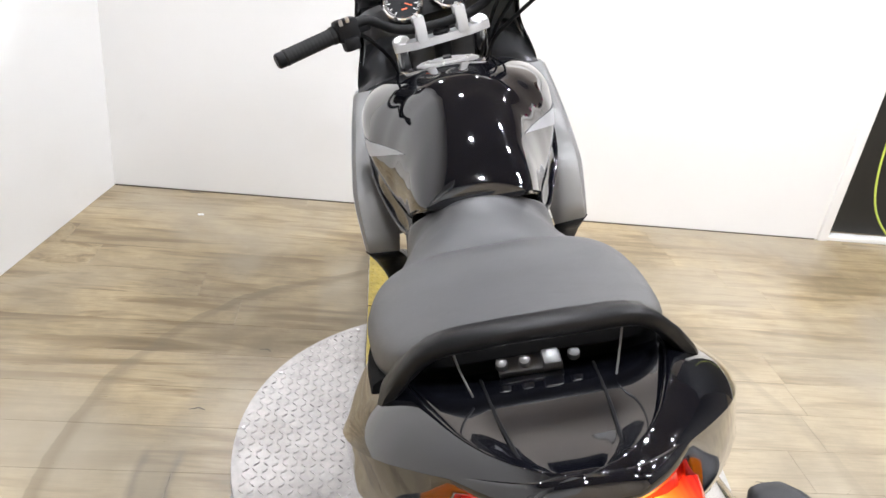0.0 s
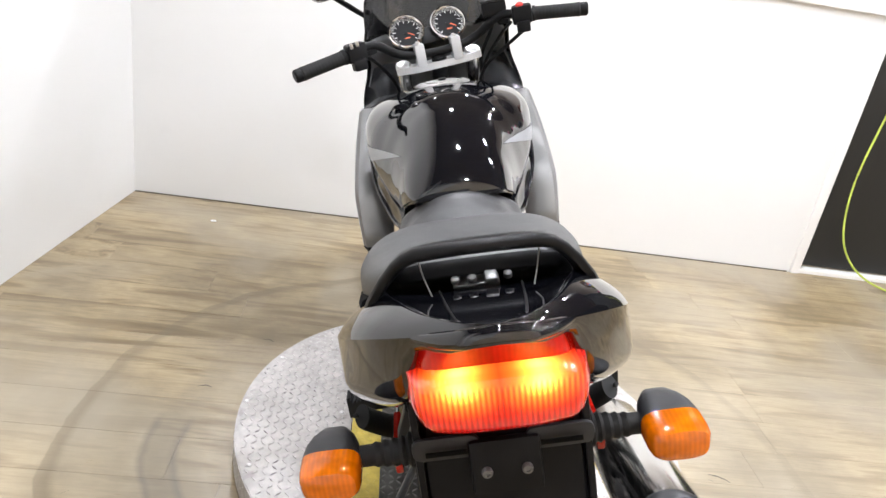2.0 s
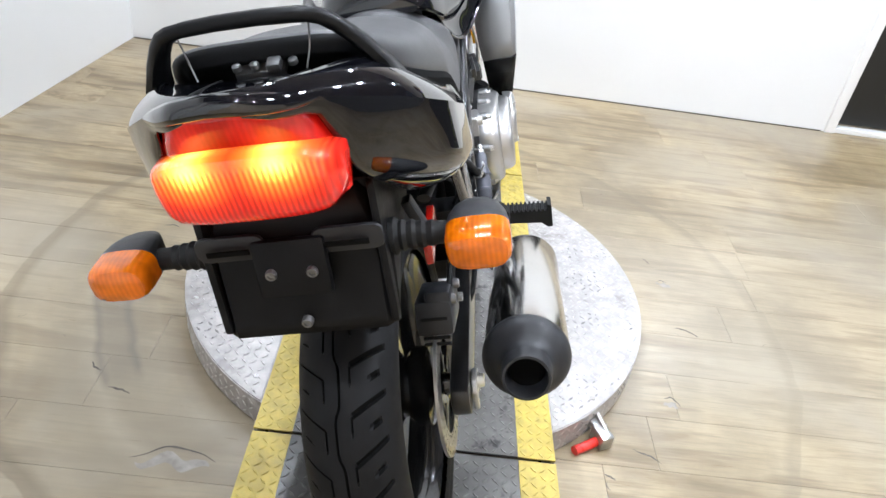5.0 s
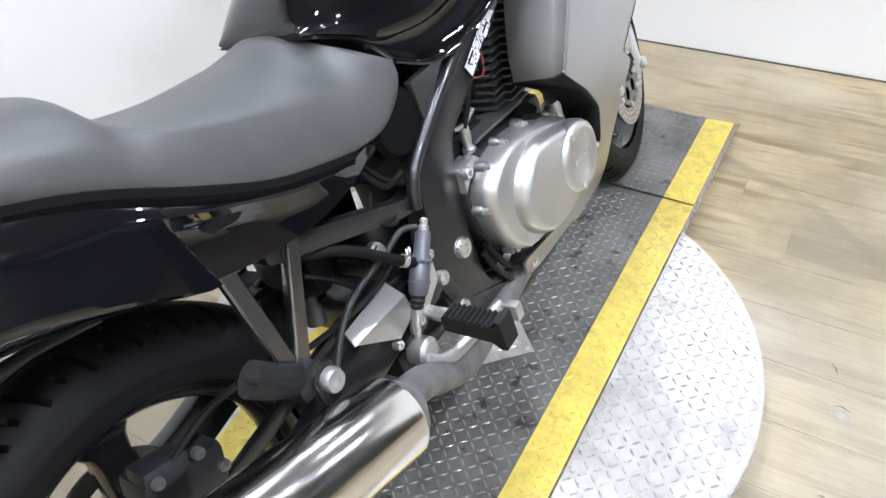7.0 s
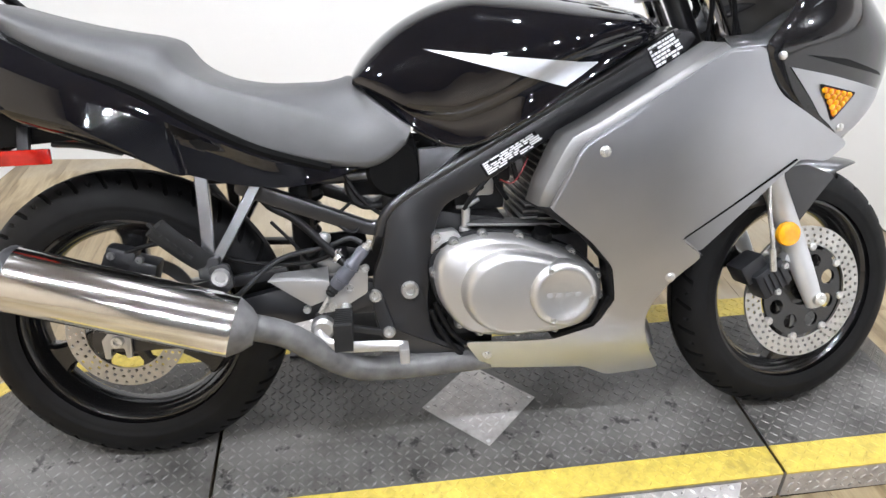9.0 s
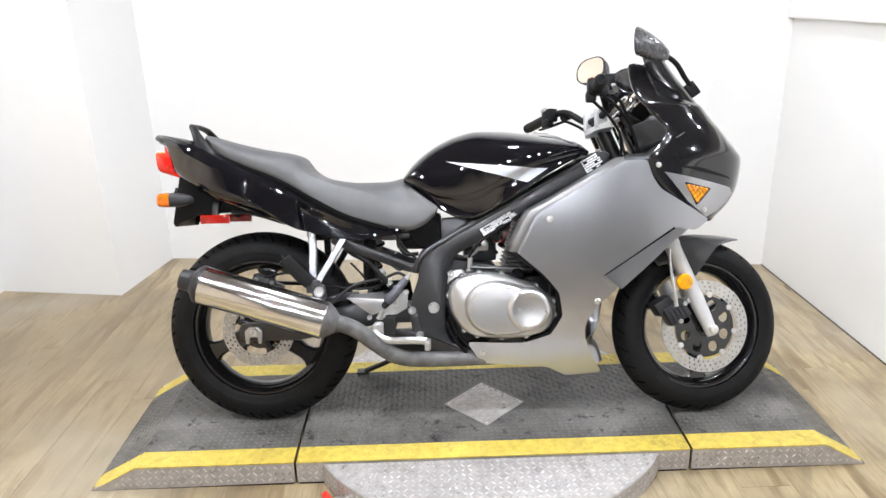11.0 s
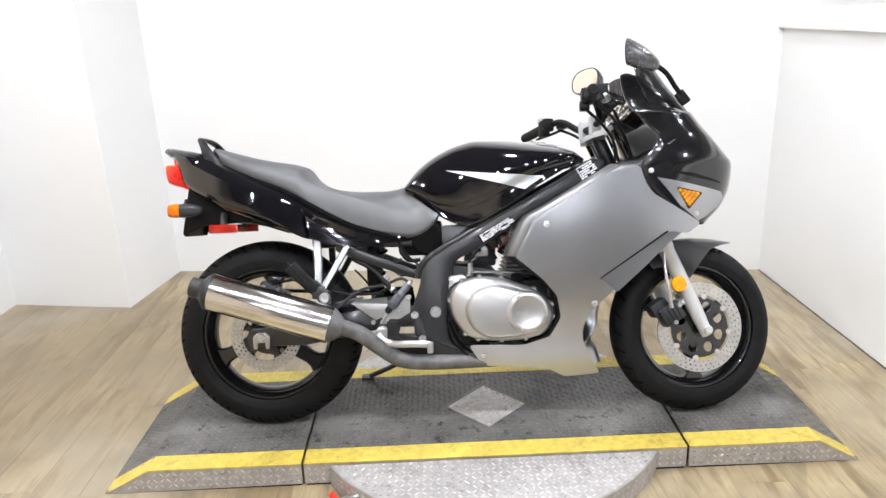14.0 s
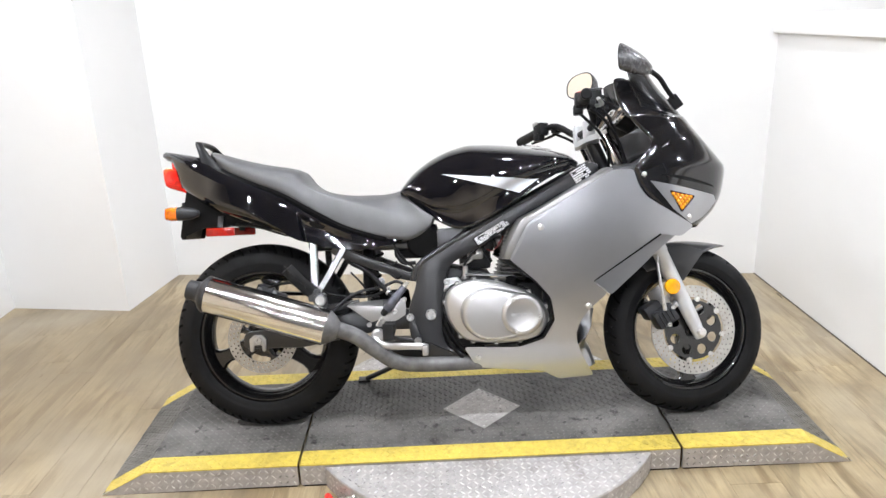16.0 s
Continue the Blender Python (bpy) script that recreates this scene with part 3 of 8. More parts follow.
def draped(bm, outline, fx, step=0.05, lift=0.0, thick=0.004, side=1):
    """A panel cut to an outline of (y, z) and draped over the surface x = fx(y, z)."""
    vs = [bm.verts.new((0, y, z)) for y, z in outline]
    bm.faces.new(vs)
    ys, zs = [p[0] for p in outline], [p[1] for p in outline]
    for axis, lo, hi in ((1, min(ys), max(ys)), (2, min(zs), max(zs))):
        n = int((hi - lo) / step)
        for k in range(1, n + 1):
            co, no = [0, 0, 0], [0, 0, 0]
            co[axis], no[axis] = lo + (hi - lo) * k / (n + 1), 1
            bmesh.ops.bisect_plane(bm, geom=bm.verts[:] + bm.edges[:] + bm.faces[:], plane_co=co, plane_no=no)
    front = bm.faces[:]
    if thick:
        border = [e for e in bm.edges if len(e.link_faces) == 1]
        dup = bmesh.ops.duplicate(bm, geom=bm.verts[:] + bm.edges[:] + front)
        vmap = dup["vert_map"]
        back = {v for v in dup["geom"] if isinstance(v, bmesh.types.BMVert)}
        for e in border:
            a, b = e.verts
            bm.faces.new((a, b, vmap[b], vmap[a]))
        for v in bm.verts:
            v.co.x = side * (fx(v.co.y, v.co.z) + lift - (thick if v in back else 0))
    else:
        for v in bm.verts:
            v.co.x = side * (fx(v.co.y, v.co.z) + lift)
    return bm


def bolt_head(bm, at, r=0.008, h=0.006, axis=(1, 0, 0)):
    """A domed bolt head with a hex socket rim."""
    return revolve(bm, at, axis, [(r, -0.004), (r, h * 0.5), (r * 0.86, h), (r * 0.5, h), (r * 0.45, h * 0.55), (0, h * 0.5)], 12)

# ---- the room ----
FRONT_Y, LEDGE_Z, CEIL_Z = 2.25, 1.308, 2.85


def wall_between(name, a, b, z0, z1, thick, material, label, outward):
    """An upright wall on the line a to b; its thickness lies on the outward side."""
    a, b = Vector((*a, 0)), Vector((*b, 0))
    o = Vector((*outward, 0)).normalized() * thick
    bm = bmesh.new()
    lo = [bm.verts.new((p.x, p.y, z0)) for p in (a, b, b + o, a + o)]
    hi = [bm.verts.new((p.x, p.y, z1)) for p in (a, b, b + o, a + o)]
    bm.faces.new(lo)
    bm.faces.new(hi)
    for i in range(4):
        bm.faces.new((lo[i], lo[(i + 1) % 4], hi[(i + 1) % 4], hi[i]))
    return solid(name, bm, material, label, "wall", "structure", smooth=False)


wall_between("wall_west", (-1.354, 2.252), (-1.737, -1.0), 0, CEIL_Z, 0.12, WALL, "tall white painted wall beside the turntable", (-1, 0.1))
wall_between("wall_pier", (-1.205, -0.985), (-1.312, -1.62), 0, CEIL_Z, 0.60, WALL, "white painted pier standing out from the wall", (-1, 0.15))
wall_between("wall_south_end", (-1.312, -1.62), (-0.6, -1.62), 0, CEIL_Z, 0.12, WALL, "plain white painted wall end beside the pier", (0, -1))
wall_between("wall_south", (-0.6, -1.62), (6.2, -1.62), 0, CEIL_Z, 0.12, CREAM, "plain cream painted wall behind the bike", (0, -1))
wall_between("wall_east", (6.2, -1.62), (6.2, 4.6), 0, CEIL_Z, 0.12, SHADE, "dark grey painted wall", (1, 0))
wall_between("half_wall_north", (-1.36, FRONT_Y), (1.762, FRONT_Y), 0, LEDGE_Z - 0.03, 0.14, WALL, "white painted half wall below a ledge", (0, 1))
wall_between("wall_backroom", (-2.2, 4.5), (6.2, 4.5), 0, CEIL_Z, 0.12, TAUPE, "taupe painted wall of the room beyond", (0, 1))
wall_between("wall_backroom_side", (-1.358, 2.254), (-2.2, 4.5), 0, CEIL_Z, 0.12, WALL, "white painted side wall of the room beyond", (-1, 0))

bm = bmesh.new()
box(bm, (0.208, FRONT_Y + 0.055, LEDGE_Z - 0.045), (3.156, 0.16, 0.09), bevel=0.006)
solid("trim_ledge", bm, LEDGE, "white painted wooden ledge capping the half wall", "ledge", "structure")
bm = bmesh.new()
box(bm, (0.38, FRONT_Y + 0.30, LEDGE_Z - 0.026), (3.30, 0.33, 0.05), bevel=0.004)
solid("counter_top", bm, LEDGE, "plain white counter behind the ledge", "counter", "structure")
bm = bmesh.new()
box(bm, (1.784, FRONT_Y + 0.05, (LEDGE_Z - 0.09) / 2), (0.044, 0.13, LEDGE_Z - 0.092), bevel=0.004)
solid("trim_post", bm, LEDGE, "white painted end post of the half wall", "trim", "structure")

bm = bmesh.new()
box(bm, (2.565, FRONT_Y + 0.06, 1.03), (1.51, 0.04, 2.0), bevel=0.004)
solid("door_1", bm, BLACK_PANEL, "black painted door panel beside the half wall", "door", "structure")
bm = bmesh.new()
box(bm, (2.565, FRONT_Y + 0.02, 0.012), (1.51, 0.05, 0.022), bevel=0.003)
solid("threshold", bm, LEDGE, "white threshold strip below the black panel", "trim", "structure")
bm = bmesh.new()
tube(bm, [(1.98, FRONT_Y - 0.02, 1.25), (1.905, FRONT_Y - 0.03, 0.75), (1.897, FRONT_Y - 0.03, 0.42), (1.97, FRONT_Y - 0.05, 0.16), (2.16, FRONT_Y - 0.10, 0.02), (2.5, FRONT_Y - 0.2, 0.007), (2.9, FRONT_Y - 0.1, 0.007)], 0.005, 8, 8)
solid("extension_cord", bm, CORD_GREEN, "yellow-green extension cord hanging beside a black panel", "cord")

bm = bmesh.new()
box(bm, (2.0, 1.5, CEIL_Z + 0.06), (8.9, 6.5, 0.12))
solid("ceiling", bm, CEILING, "plain beige painted ceiling", "ceiling", "structure", smooth=False)

# baseboard gap: thin dark joint where floor meets the half wall
bm = bmesh.new()
box(bm, (0.20, FRONT_Y - 0.0025, 0.0025), (3.10, 0.003, 0.005))
solid("baseboard_joint", bm, SCUFF, "thin dark joint between wall and floor", "trim", "structure", smooth=False)


# ---- lamps ----
def can_lamp():
    ob = thing("ceiling_lamp", "small round bright spot lamp hanging from the ceiling", "lamp", group="ceiling spot lamps")
    bm = bmesh.new()
    revolve(bm, (0, 0, 0), (0, 0, 1), [(0.0435, -0.004), (0.05, 0.0), (0.05, 0.05), (0.035, 0.10), (0.02, 0.13), (0, 0.13)], 24)
    part("housing", bm, PLASTIC, ob)
    bm = bmesh.new()
    cyl(bm, (0, 0, 0.13), (0, 0, 0.40), 0.006, segs=8)
    part("stem", bm, PLASTIC, ob)
    bm = bmesh.new()
    revolve(bm, (0, 0, 0), (0, 0, 1), [(0, -0.010), (0.022, -0.008), (0.042, -0.002), (0.043, 0.004), (0, 0.004)], 24)
    part("bulb", bm, LAMP_GLOW, ob, "glowing frosted bulb")
    return ob


# the x 3.5, 5.2 and y 3.3 lamps are unseen, added as fill
LAMPS = [(1.1, -0.75), (1.1, -0.15), (1.1, 0.45), (1.1, 1.05), (1.1, 1.6), (3.5, -0.5), (3.5, 0.4), (3.5, 1.3), (5.2, -0.5), (5.2, 0.4), (5.2, 1.3), (-0.45, -0.9), (-0.45, 0.45), (-0.45, 1.75), (-1.0, 3.3), (0.3, 3.3), (1.9, 3.3)]
first = can_lamp()
first.matrix_basis = pose(*LAMPS[0], 2.60)
for x, y in LAMPS[1:]:
    copy_thing(first, pose(x, y, 2.60))

# ---- platform and turntable ----
PZ = 0.077
HALF = 0.297
STRIPE = 0.074
SEAM_R, SEAM_F = 0.13, 1.30


def deck(y):
    """Height of the platform's top along its length."""
    if y < -0.335:
        return PZ * max(0.0, (y + 0.478) / 0.143)
    if y > 1.70:
        return PZ * max(0.0, (1.832 - y) / 0.132)
    return PZ


def lugs(rows, lug_len, lug_w, h, pitch, inside, height=lambda x, y: 0.0, worn=lambda x, y: 1.0):
    """Raised tread: short bars laid in two alternating slants."""
    (x0, x1), (y0, y1) = rows
    vs, fs = [], []
    i = 0
    y = y0 + pitch / 2
    while y < y1:
        x = x0 + pitch / 2
        j = 0
        while x < x1:
            a = radians(45 if (i + j) % 2 else -45)
            c, s = math.cos(a), math.sin(a)
            ends = [(x + c * t * lug_len / 2, y + s * t * lug_len / 2) for t in (-1, 1)]
            if all(inside(*e) for e in ends):
                k = len(vs)
                for u, w, z in ((-1, 0, 0), (0, -1, 0), (1, 0, 0), (0, 1, 0), (-0.45, 0, 1), (0.45, 0, 1)):
                    px = x + c * u * lug_len / 2 - s * w * lug_w / 2
                    py = y + s * u * lug_len / 2 + c * w * lug_w / 2
                    vs.append((px, py, height(px, py) + (h * worn(x, y) if z else -0.0003)))
                fs += [(k, k + 1, k + 4), (k + 1, k + 5, k + 4), (k + 1, k + 2, k + 5), (k + 2, k + 3, k + 5), (k + 3, k + 4, k + 5), (k + 3, k, k + 4)]
            x += pitch
            j += 1
        y += pitch
        i += 1
    me = bpy.data.meshes.new("lugs")
    me.from_pydata(vs, [], fs)
    return me


def tread_part(me, material, parent, label=""):
    me.materials.append(material)
    ob = new("tread", me)
    ob.parent = parent
    return tagged(ob, label, kind="stuff")


def top_sheet(x0, x1, ys, dz):
    bm = bmesh.new()
    up = [[Vector((x, y, deck(y) + dz)) for y in ys] for x in (x0, x1)]
    vs = surf(bm, up)
    lo = [[bm.verts.new((v.co.x, v.co.y, max(0.0005, v.co.z - 0.004))) for v in row] for row in vs]
    for i in range(len(ys) - 1):
        bm.faces.new((lo[0][i], lo[0][i + 1], lo[1][i + 1], lo[1][i]))
        for r in (0, 1):
            bm.faces.new((vs[r][i], vs[r][i + 1], lo[r][i + 1], lo[r][i]))
    for k in (0, -1):
        bm.faces.new((vs[0][k], vs[1][k], lo[1][k], lo[0][k]))
    return bm


def platform_section(name, label, ys):
    """One length of the ramp: silver side skirts, black tread top, yellow edges."""
    ob = thing(name, label, "ramp", group="turntable ramp sections")
    y0, y1 = ys[0] + (0.004 if ys[0] > -0.4 else 0), ys[-1] - (0.004 if ys[-1] < 1.8 else 0)
    ys = [y0, *ys[1:-1], y1]
    for s in (-1, 1):
        bm = bmesh.new()
        line = [(y, 0.006 if 0.0 < y < 1.4 else 0.001) for y in (ys[0], ys[-1])] + [(y, max(0.002, deck(y) - 0.005)) for y in reversed(ys)]
        plate(bm, line, s * (HALF - 0.008), s * HALF)
        part("side_skirt", bm, SILVER_PLATE, ob, "bright tread-plate side skirt", smooth=False)
        me = lugs(((ys[0] + 0.006, ys[-1]), (0.008, PZ)), 0.0195, 0.0060, 0.0016, 0.0205, lambda u, v: 0.009 < v < deck(u) - 0.009 and ys[0] < u < ys[-1])
        me.transform(Matrix(((0, 0, s, s * HALF), (1, 0, 0, 0), (0, 1, 0, 0), (0, 0, 0, 1))))
        tread_part(me, SILVER_LUG, ob, "bright raised bars on the side skirt")
        # added black strip for the shaded gap line under the skirt
        bm = bmesh.new()
        box(bm, (s * (HALF - 0.007), (ys[0] + ys[-1]) / 2, 0.0032), (0.012, ys[-1] - ys[0] - 0.01, 0.0055))
        part("rubber_skid", bm, GAP_BLACK, ob, "black strip filling the dark gap below the skirt")
        part("yellow_edge", top_sheet(s * (HALF - STRIPE), s * (HALF + 0.001), ys, 0), YELLOW_PLATE, ob, "yellow painted edge stripe", smooth=False)
    part("top_plate", top_sheet(-(HALF - STRIPE) + 0.0005, HALF - STRIPE - 0.0005, ys, 0), BLACK_PLATE, ob, "black tread plate, scuffed and oil stained", smooth=False)
    me = lugs(((-HALF + STRIPE, HALF - STRIPE), (y0, y1)), 0.0205, 0.0062, 0.0022, 0.0185, lambda x, y: abs(x) < HALF - STRIPE and y0 < y < y1 and abs(x - 0.012) + abs(y - 0.708) > 0.137, lambda x, y: deck(y), lambda x, y: 1.0 - 0.45 * min(1.0, max(0.0, (x + 0.02) / 0.12)) * (0.75 + 0.25 * math.sin(23 * y + 31 * x)))
    tread_part(me, BLACK_LUG, ob, "worn raised tread bars")
    for s in (-1, 1):
        lo, hi = sorted((s * (HALF - STRIPE), s * HALF))
        me = lugs(((lo, hi), (y0, y1)), 0.0205, 0.0062, 0.0013, 0.0185, lambda x, y, a=lo, b=hi: a < x < b and y0 < y < y1, lambda x, y: deck(y))
        tread_part(me, YELLOW_PLATE, ob, "painted tread bars")
    return ob


platform_section("ramp_section", "rear ramp of black tread plate with yellow edges", [-0.477, -0.335, SEAM_R])
mid = platform_section("ramp_section", "middle platform of black tread plate with yellow edges", [SEAM_R, SEAM_F])
platform_section("ramp_section", "front ramp of black tread plate with yellow edges", [SEAM_F, 1.70, 1.831])

# silver plate let into the middle as a lozenge
bm = bmesh.new()
D = 0.132
ring = [(0.012 + D * math.cos(a), 0.708 + D * math.sin(a)) for a in (0, math.pi / 2, math.pi, 1.5 * math.pi)]
a = [bm.verts.new((x, y, PZ + 0.002)) for x, y in ring]
b = [bm.verts.new((x, y, PZ + 0.0003)) for x, y in ring]
bm.faces.new(a)
for i in range(4):
    bm.faces.new((a[i], a[(i + 1) % 4], b[(i + 1) % 4], b[i]))
lozenge = part("lozenge_plate", bm, SILVER_PLATE, mid, "bright tread plate lozenge", smooth=False)
me = lugs(((-0.13, 0.16), (0.56, 0.85)), 0.0205, 0.0062, 0.0016, 0.0185, lambda x, y: abs(x - 0.012) + abs(y - 0.708) < D - 0.004, lambda x, y: PZ + 0.002)
tread_part(me, SILVER_LUG, lozenge)
for x, y in ((0.012 + D - 0.014, 0.708), (0.012, 0.708 + D - 0.014), (0.012, 0.708 - D + 0.014), (0.012 - D + 0.014, 0.708)):
    bm = bmesh.new()
    revolve(bm, (x, y, PZ + 0.002), (0, 0, 1), [(0.0045, 0), (0.004, 0.0015), (0, 0.0018)], 10)
    part("screw", bm, BOLT, lozenge)

# turntable
CX, CY, DISC_R, DISC_Z = -0.006, 0.708, 0.583, 0.070
turn = thing("turntable", "round bright tread-plate turntable under the ramp", "turntable")
for s in (-1, 1):
    bm = bmesh.new()
    x_in = s * (HALF + 0.003) - CX
    half = math.acos(abs(x_in) / DISC_R)
    arc = [(CX + s * DISC_R * math.cos(t), CY + DISC_R * math.sin(t)) for t in np.linspace(-half, half, 64)]
    top = [bm.verts.new((x, y, DISC_Z)) for x, y in arc]
    low = [bm.verts.new((x, y, 0.001)) for x, y in arc]
    bm.faces.new(top)
    bm.faces.new(low)
    n = len(arc)
    for i in range(n):
        bm.faces.new((top[i], top[(i + 1) % n], low[(i + 1) % n], low[i]))
    bmesh.ops.recalc_face_normals(bm, faces=bm.faces)
    bmesh.ops.bevel(bm, geom=[e for e in bm.edges if all(abs(v.co.z - DISC_Z) < 1e-5 for v in e.verts)], offset=0.0025, segments=2, affect="EDGES")
    wing = part("turntable_wing", bm, SILVER_PLATE, turn)
    me = lugs((((0.3, 0.59) if s > 0 else (-0.6, -0.3)), (0.12, 1.30)), 0.0205, 0.0062, 0.0016, 0.0205, lambda x, y, k=s: k * x > HALF + 0.006 and math.hypot(x - CX, y - CY) < DISC_R - 0.006, lambda x, y: DISC_Z)
    tread_part(me, SILVER_LUG, wing, "bright tread bars")
    me = lugs(((-half * DISC_R, half * DISC_R), (0.0, DISC_Z)), 0.0195, 0.0060, 0.0014, 0.0205, lambda u, v: 0.003 < v < DISC_Z - 0.004 and abs(u) < half * DISC_R - 0.004)
    for v in me.vertices:
        u, z, r = v.co.x / DISC_R, v.co.y, DISC_R + v.co.z
        v.co = (CX + s * r * math.cos(u), CY + r * math.sin(u), z)
    tread_part(me, SILVER_LUG, wing, "bright bars round the rim")
    for x, y in ((0.312, 0.946), (0.316, 0.727), (0.313, 0.501), (0.313, 1.176), (0.505, 0.953), (0.563, 0.738), (0.513, 0.501), (0.316, 0.275)):
        bm = bmesh.new()
        revolve(bm, (CX + s * (x - CX), y, DISC_Z), (0, 0, 1), [(0.006, 0), (0.0055, 0.0015), (0.002, 0.002), (0, 0.0012)], 12)
        part("screw", bm, BOLT, wing)

# red locking clamp on the floor against the turntable's rim
clamp = thing("toggle_clamp", "steel toggle clamp with a red grip lying on the floor", "clamp")
bm = bmesh.new()
box(bm, (0.412, 0.295, 0.03), (0.05, 0.028, 0.012), (0, 0, -52), bevel=0.003)
box(bm, (0.425, 0.262, 0.02), (0.03, 0.045, 0.036), (0, 0, 25), bevel=0.004)
cyl(bm, (0.44, 0.245, 0.03), (0.405, 0.335, 0.05), 0.006, segs=10)
cyl(bm, (0.41, 0.31, 0.02), (0.40, 0.325, 0.072), 0.007, segs=10)
part("bracket", bm, STEEL, clamp, "bright steel bracket")
bm = bmesh.new()
tube(bm, [(0.425, 0.262, 0.012), (0.40, 0.245, 0.012), (0.375, 0.230, 0.011), (0.362, 0.222, 0.011)], 0.0105, 12, 4)
part("grip", bm, RED_PLASTIC, clamp, "red dipped grip")

# ---- things on the ledge ----
LT = LEDGE_Z + 0.0005
LY = FRONT_Y + 0.38


def bottle(name, label, at, r, h, body, cap_mat, neck=0.35, band=None):
    ob = thing(name, label, "bottle", pose(*at))
    bm = bmesh.new()
    revolve(bm, (0, 0, 0), (0, 0, 1), [(0, 0), (r * 0.92, 0), (r, 0.006), (r, h * 0.30), (r * 0.95, h * 0.36), (r, h * 0.42), (r, h * 0.68), (r * 0.8, h * 0.78), (r * neck, h * 0.88), (r * neck, h * 0.92), (0, h * 0.92)], 24)
    part("body", bm, body, ob)
    bm = bmesh.new()
    revolve(bm, (0, 0, h * 0.9), (0, 0, 1), [(0, 0), (r * neck * 1.15, 0), (r * neck * 1.15, h * 0.09), (r * neck * 0.9, h * 0.1), (0, h * 0.1)], 18)
    part("cap", bm, cap_mat, ob)
    if band:
        bm = bmesh.new()
        revolve(bm, (0, 0, 0), (0, 0, 1), [(r + 0.0006, h * 0.40), (r + 0.001, h * 0.41), (r + 0.001, h * 0.66), (r + 0.0006, h * 0.67)], 24)
        part("label_band", bm, band, ob)
    return ob


BLUE_BAND = stuff_mat("blue_label", (0.16, 0.34, 0.70), 0.4)
CLEAR = clear_mat("clear_plastic", (0.93, 0.95, 0.93))
PINK = stuff_mat("pink_can_paint", (0.75, 0.10, 0.28), 0.35)
BAG_Y = stuff_mat("yellow_plastic_bag", (0.85, 0.62, 0.03), 0.3, vary=0.3, scale=40)
OLIVE = stuff_mat("olive_cloth", (0.42, 0.42, 0.10), 0.9, grain=0.4, grain_scale=300)
MAROON = stuff_mat("dark_red_wood", (0.06, 0.018, 0.014), 0.4)
SILVER_CAN = stuff_mat("bare_can", (0.35, 0.36, 0.37), 0.35, 0.7)

bottle("water_bottle", "clear plastic water bottle with a blue label on the ledge", (1.495, LY - 0.01, LT), 0.031, 0.20, CLEAR, SKIN_WHITE, 0.4, BLUE_BAND)
bottle("red_bottle", "red plastic bottle standing on the ledge", (1.448, LY + 0.03, LT), 0.033, 0.175, RED_PLASTIC, RED_PLASTIC, 0.45)
bottle("spray_can", "dark spray can standing on the ledge", (1.855, LY, LT), 0.031, 0.20, SILVER_CAN, PLASTIC, 0.5)
bottle("spray_can", "pink spray can standing on the ledge", (1.925, LY - 0.01, LT), 0.033, 0.215, PINK, PLASTIC, 0.5)
bottle("spray_can", "dark spray can standing on the ledge", (1.995, LY + 0.01, LT), 0.031, 0.20, PRINT, PLASTIC, 0.5)


def lump(bm, c, size, seed, n=20, amp=0.25, flat_base=True):
    """A soft crumpled heap."""
    rows = []
    for i in range(n + 1):
        th = math.pi * i / n
        row = []
        for j in range(2 * n):
            ph = math.pi * j / n
            d = Vector((math.sin(th) * math.cos(ph), math.sin(th) * math.sin(ph), math.cos(th)))
            k = 1 + amp * noise.fractal(d * 2.2 + Vector((seed, 0, 0)), 1.0, 2.0, 4)
            p = Vector((d.x * size[0], d.y * size[1], d.z * size[2])) * k
            p.z = max(p.z, -size[2] * 0.55) if flat_base else p.z
            row.append(Vector(c) + p)
        rows.append(row)
    surf(bm, rows, close_v=True)
    return bm


# a snack bag: a puffed pouch with crimped ends, and loose yellow strands before it
bag = thing("snack_bag", "yellow, white and blue plastic snack bag on the counter", "bag")
rows = []
for i in range(17):
    t = i / 16
    puff = math.sin(math.pi * min(1, max(0, (t - 0.06) / 0.88))) ** 0.5
    ring = []
    for j in range(28):
        a = 2 * math.pi * j / 28
        k = 1 + 0.10 * noise.noise(Vector((math.cos(a) * 2, math.sin(a) * 2, t * 6)))
        ring.append(Vector((1.375 + (t - 0.5) * 0.15, LY + 0.01 + 0.032 * puff * math.cos(a) * k + 0.001 * math.cos(a), LT + 0.062 + 0.058 * (0.35 + 0.65 * puff) * math.sin(a) * k)))
    rows.append(ring)
bm = bmesh.new()
vs = surf(bm, rows, close_v=True)
cap(bm, vs[0])
cap(bm, vs[-1])
part("pouch", bm, BLUE_BAND, bag, "blue and white foil pouch", angle=60)
rnd = random.Random(11)
for k in range(26):
    x, z = 1.265 + rnd.random() * 0.10, LT + 0.008 + rnd.random() * 0.085
    a = rnd.random() * 3.1
    d = Vector((math.cos(a), 0.3 * rnd.uniform(-1, 1), 0.7 * math.sin(a))) * 0.024
    c = Vector((x, LY - 0.045 + rnd.random() * 0.05, max(z, LT + 0.026)))
    bm = tube(bmesh.new(), [c - d, c + Vector((0, 0, 0.008)), c + d], 0.007, 7, 3)
    part("strand", bm, BAG_Y, bag)
bm = bmesh.new()
lump(bm, (1.590, LY - 0.02, LT + 0.045), (0.062, 0.04, 0.070), 5.3, amp=0.16)
glove = solid("work_glove", bm, OLIVE, "bunched olive-yellow work glove with a black cuff", "glove")
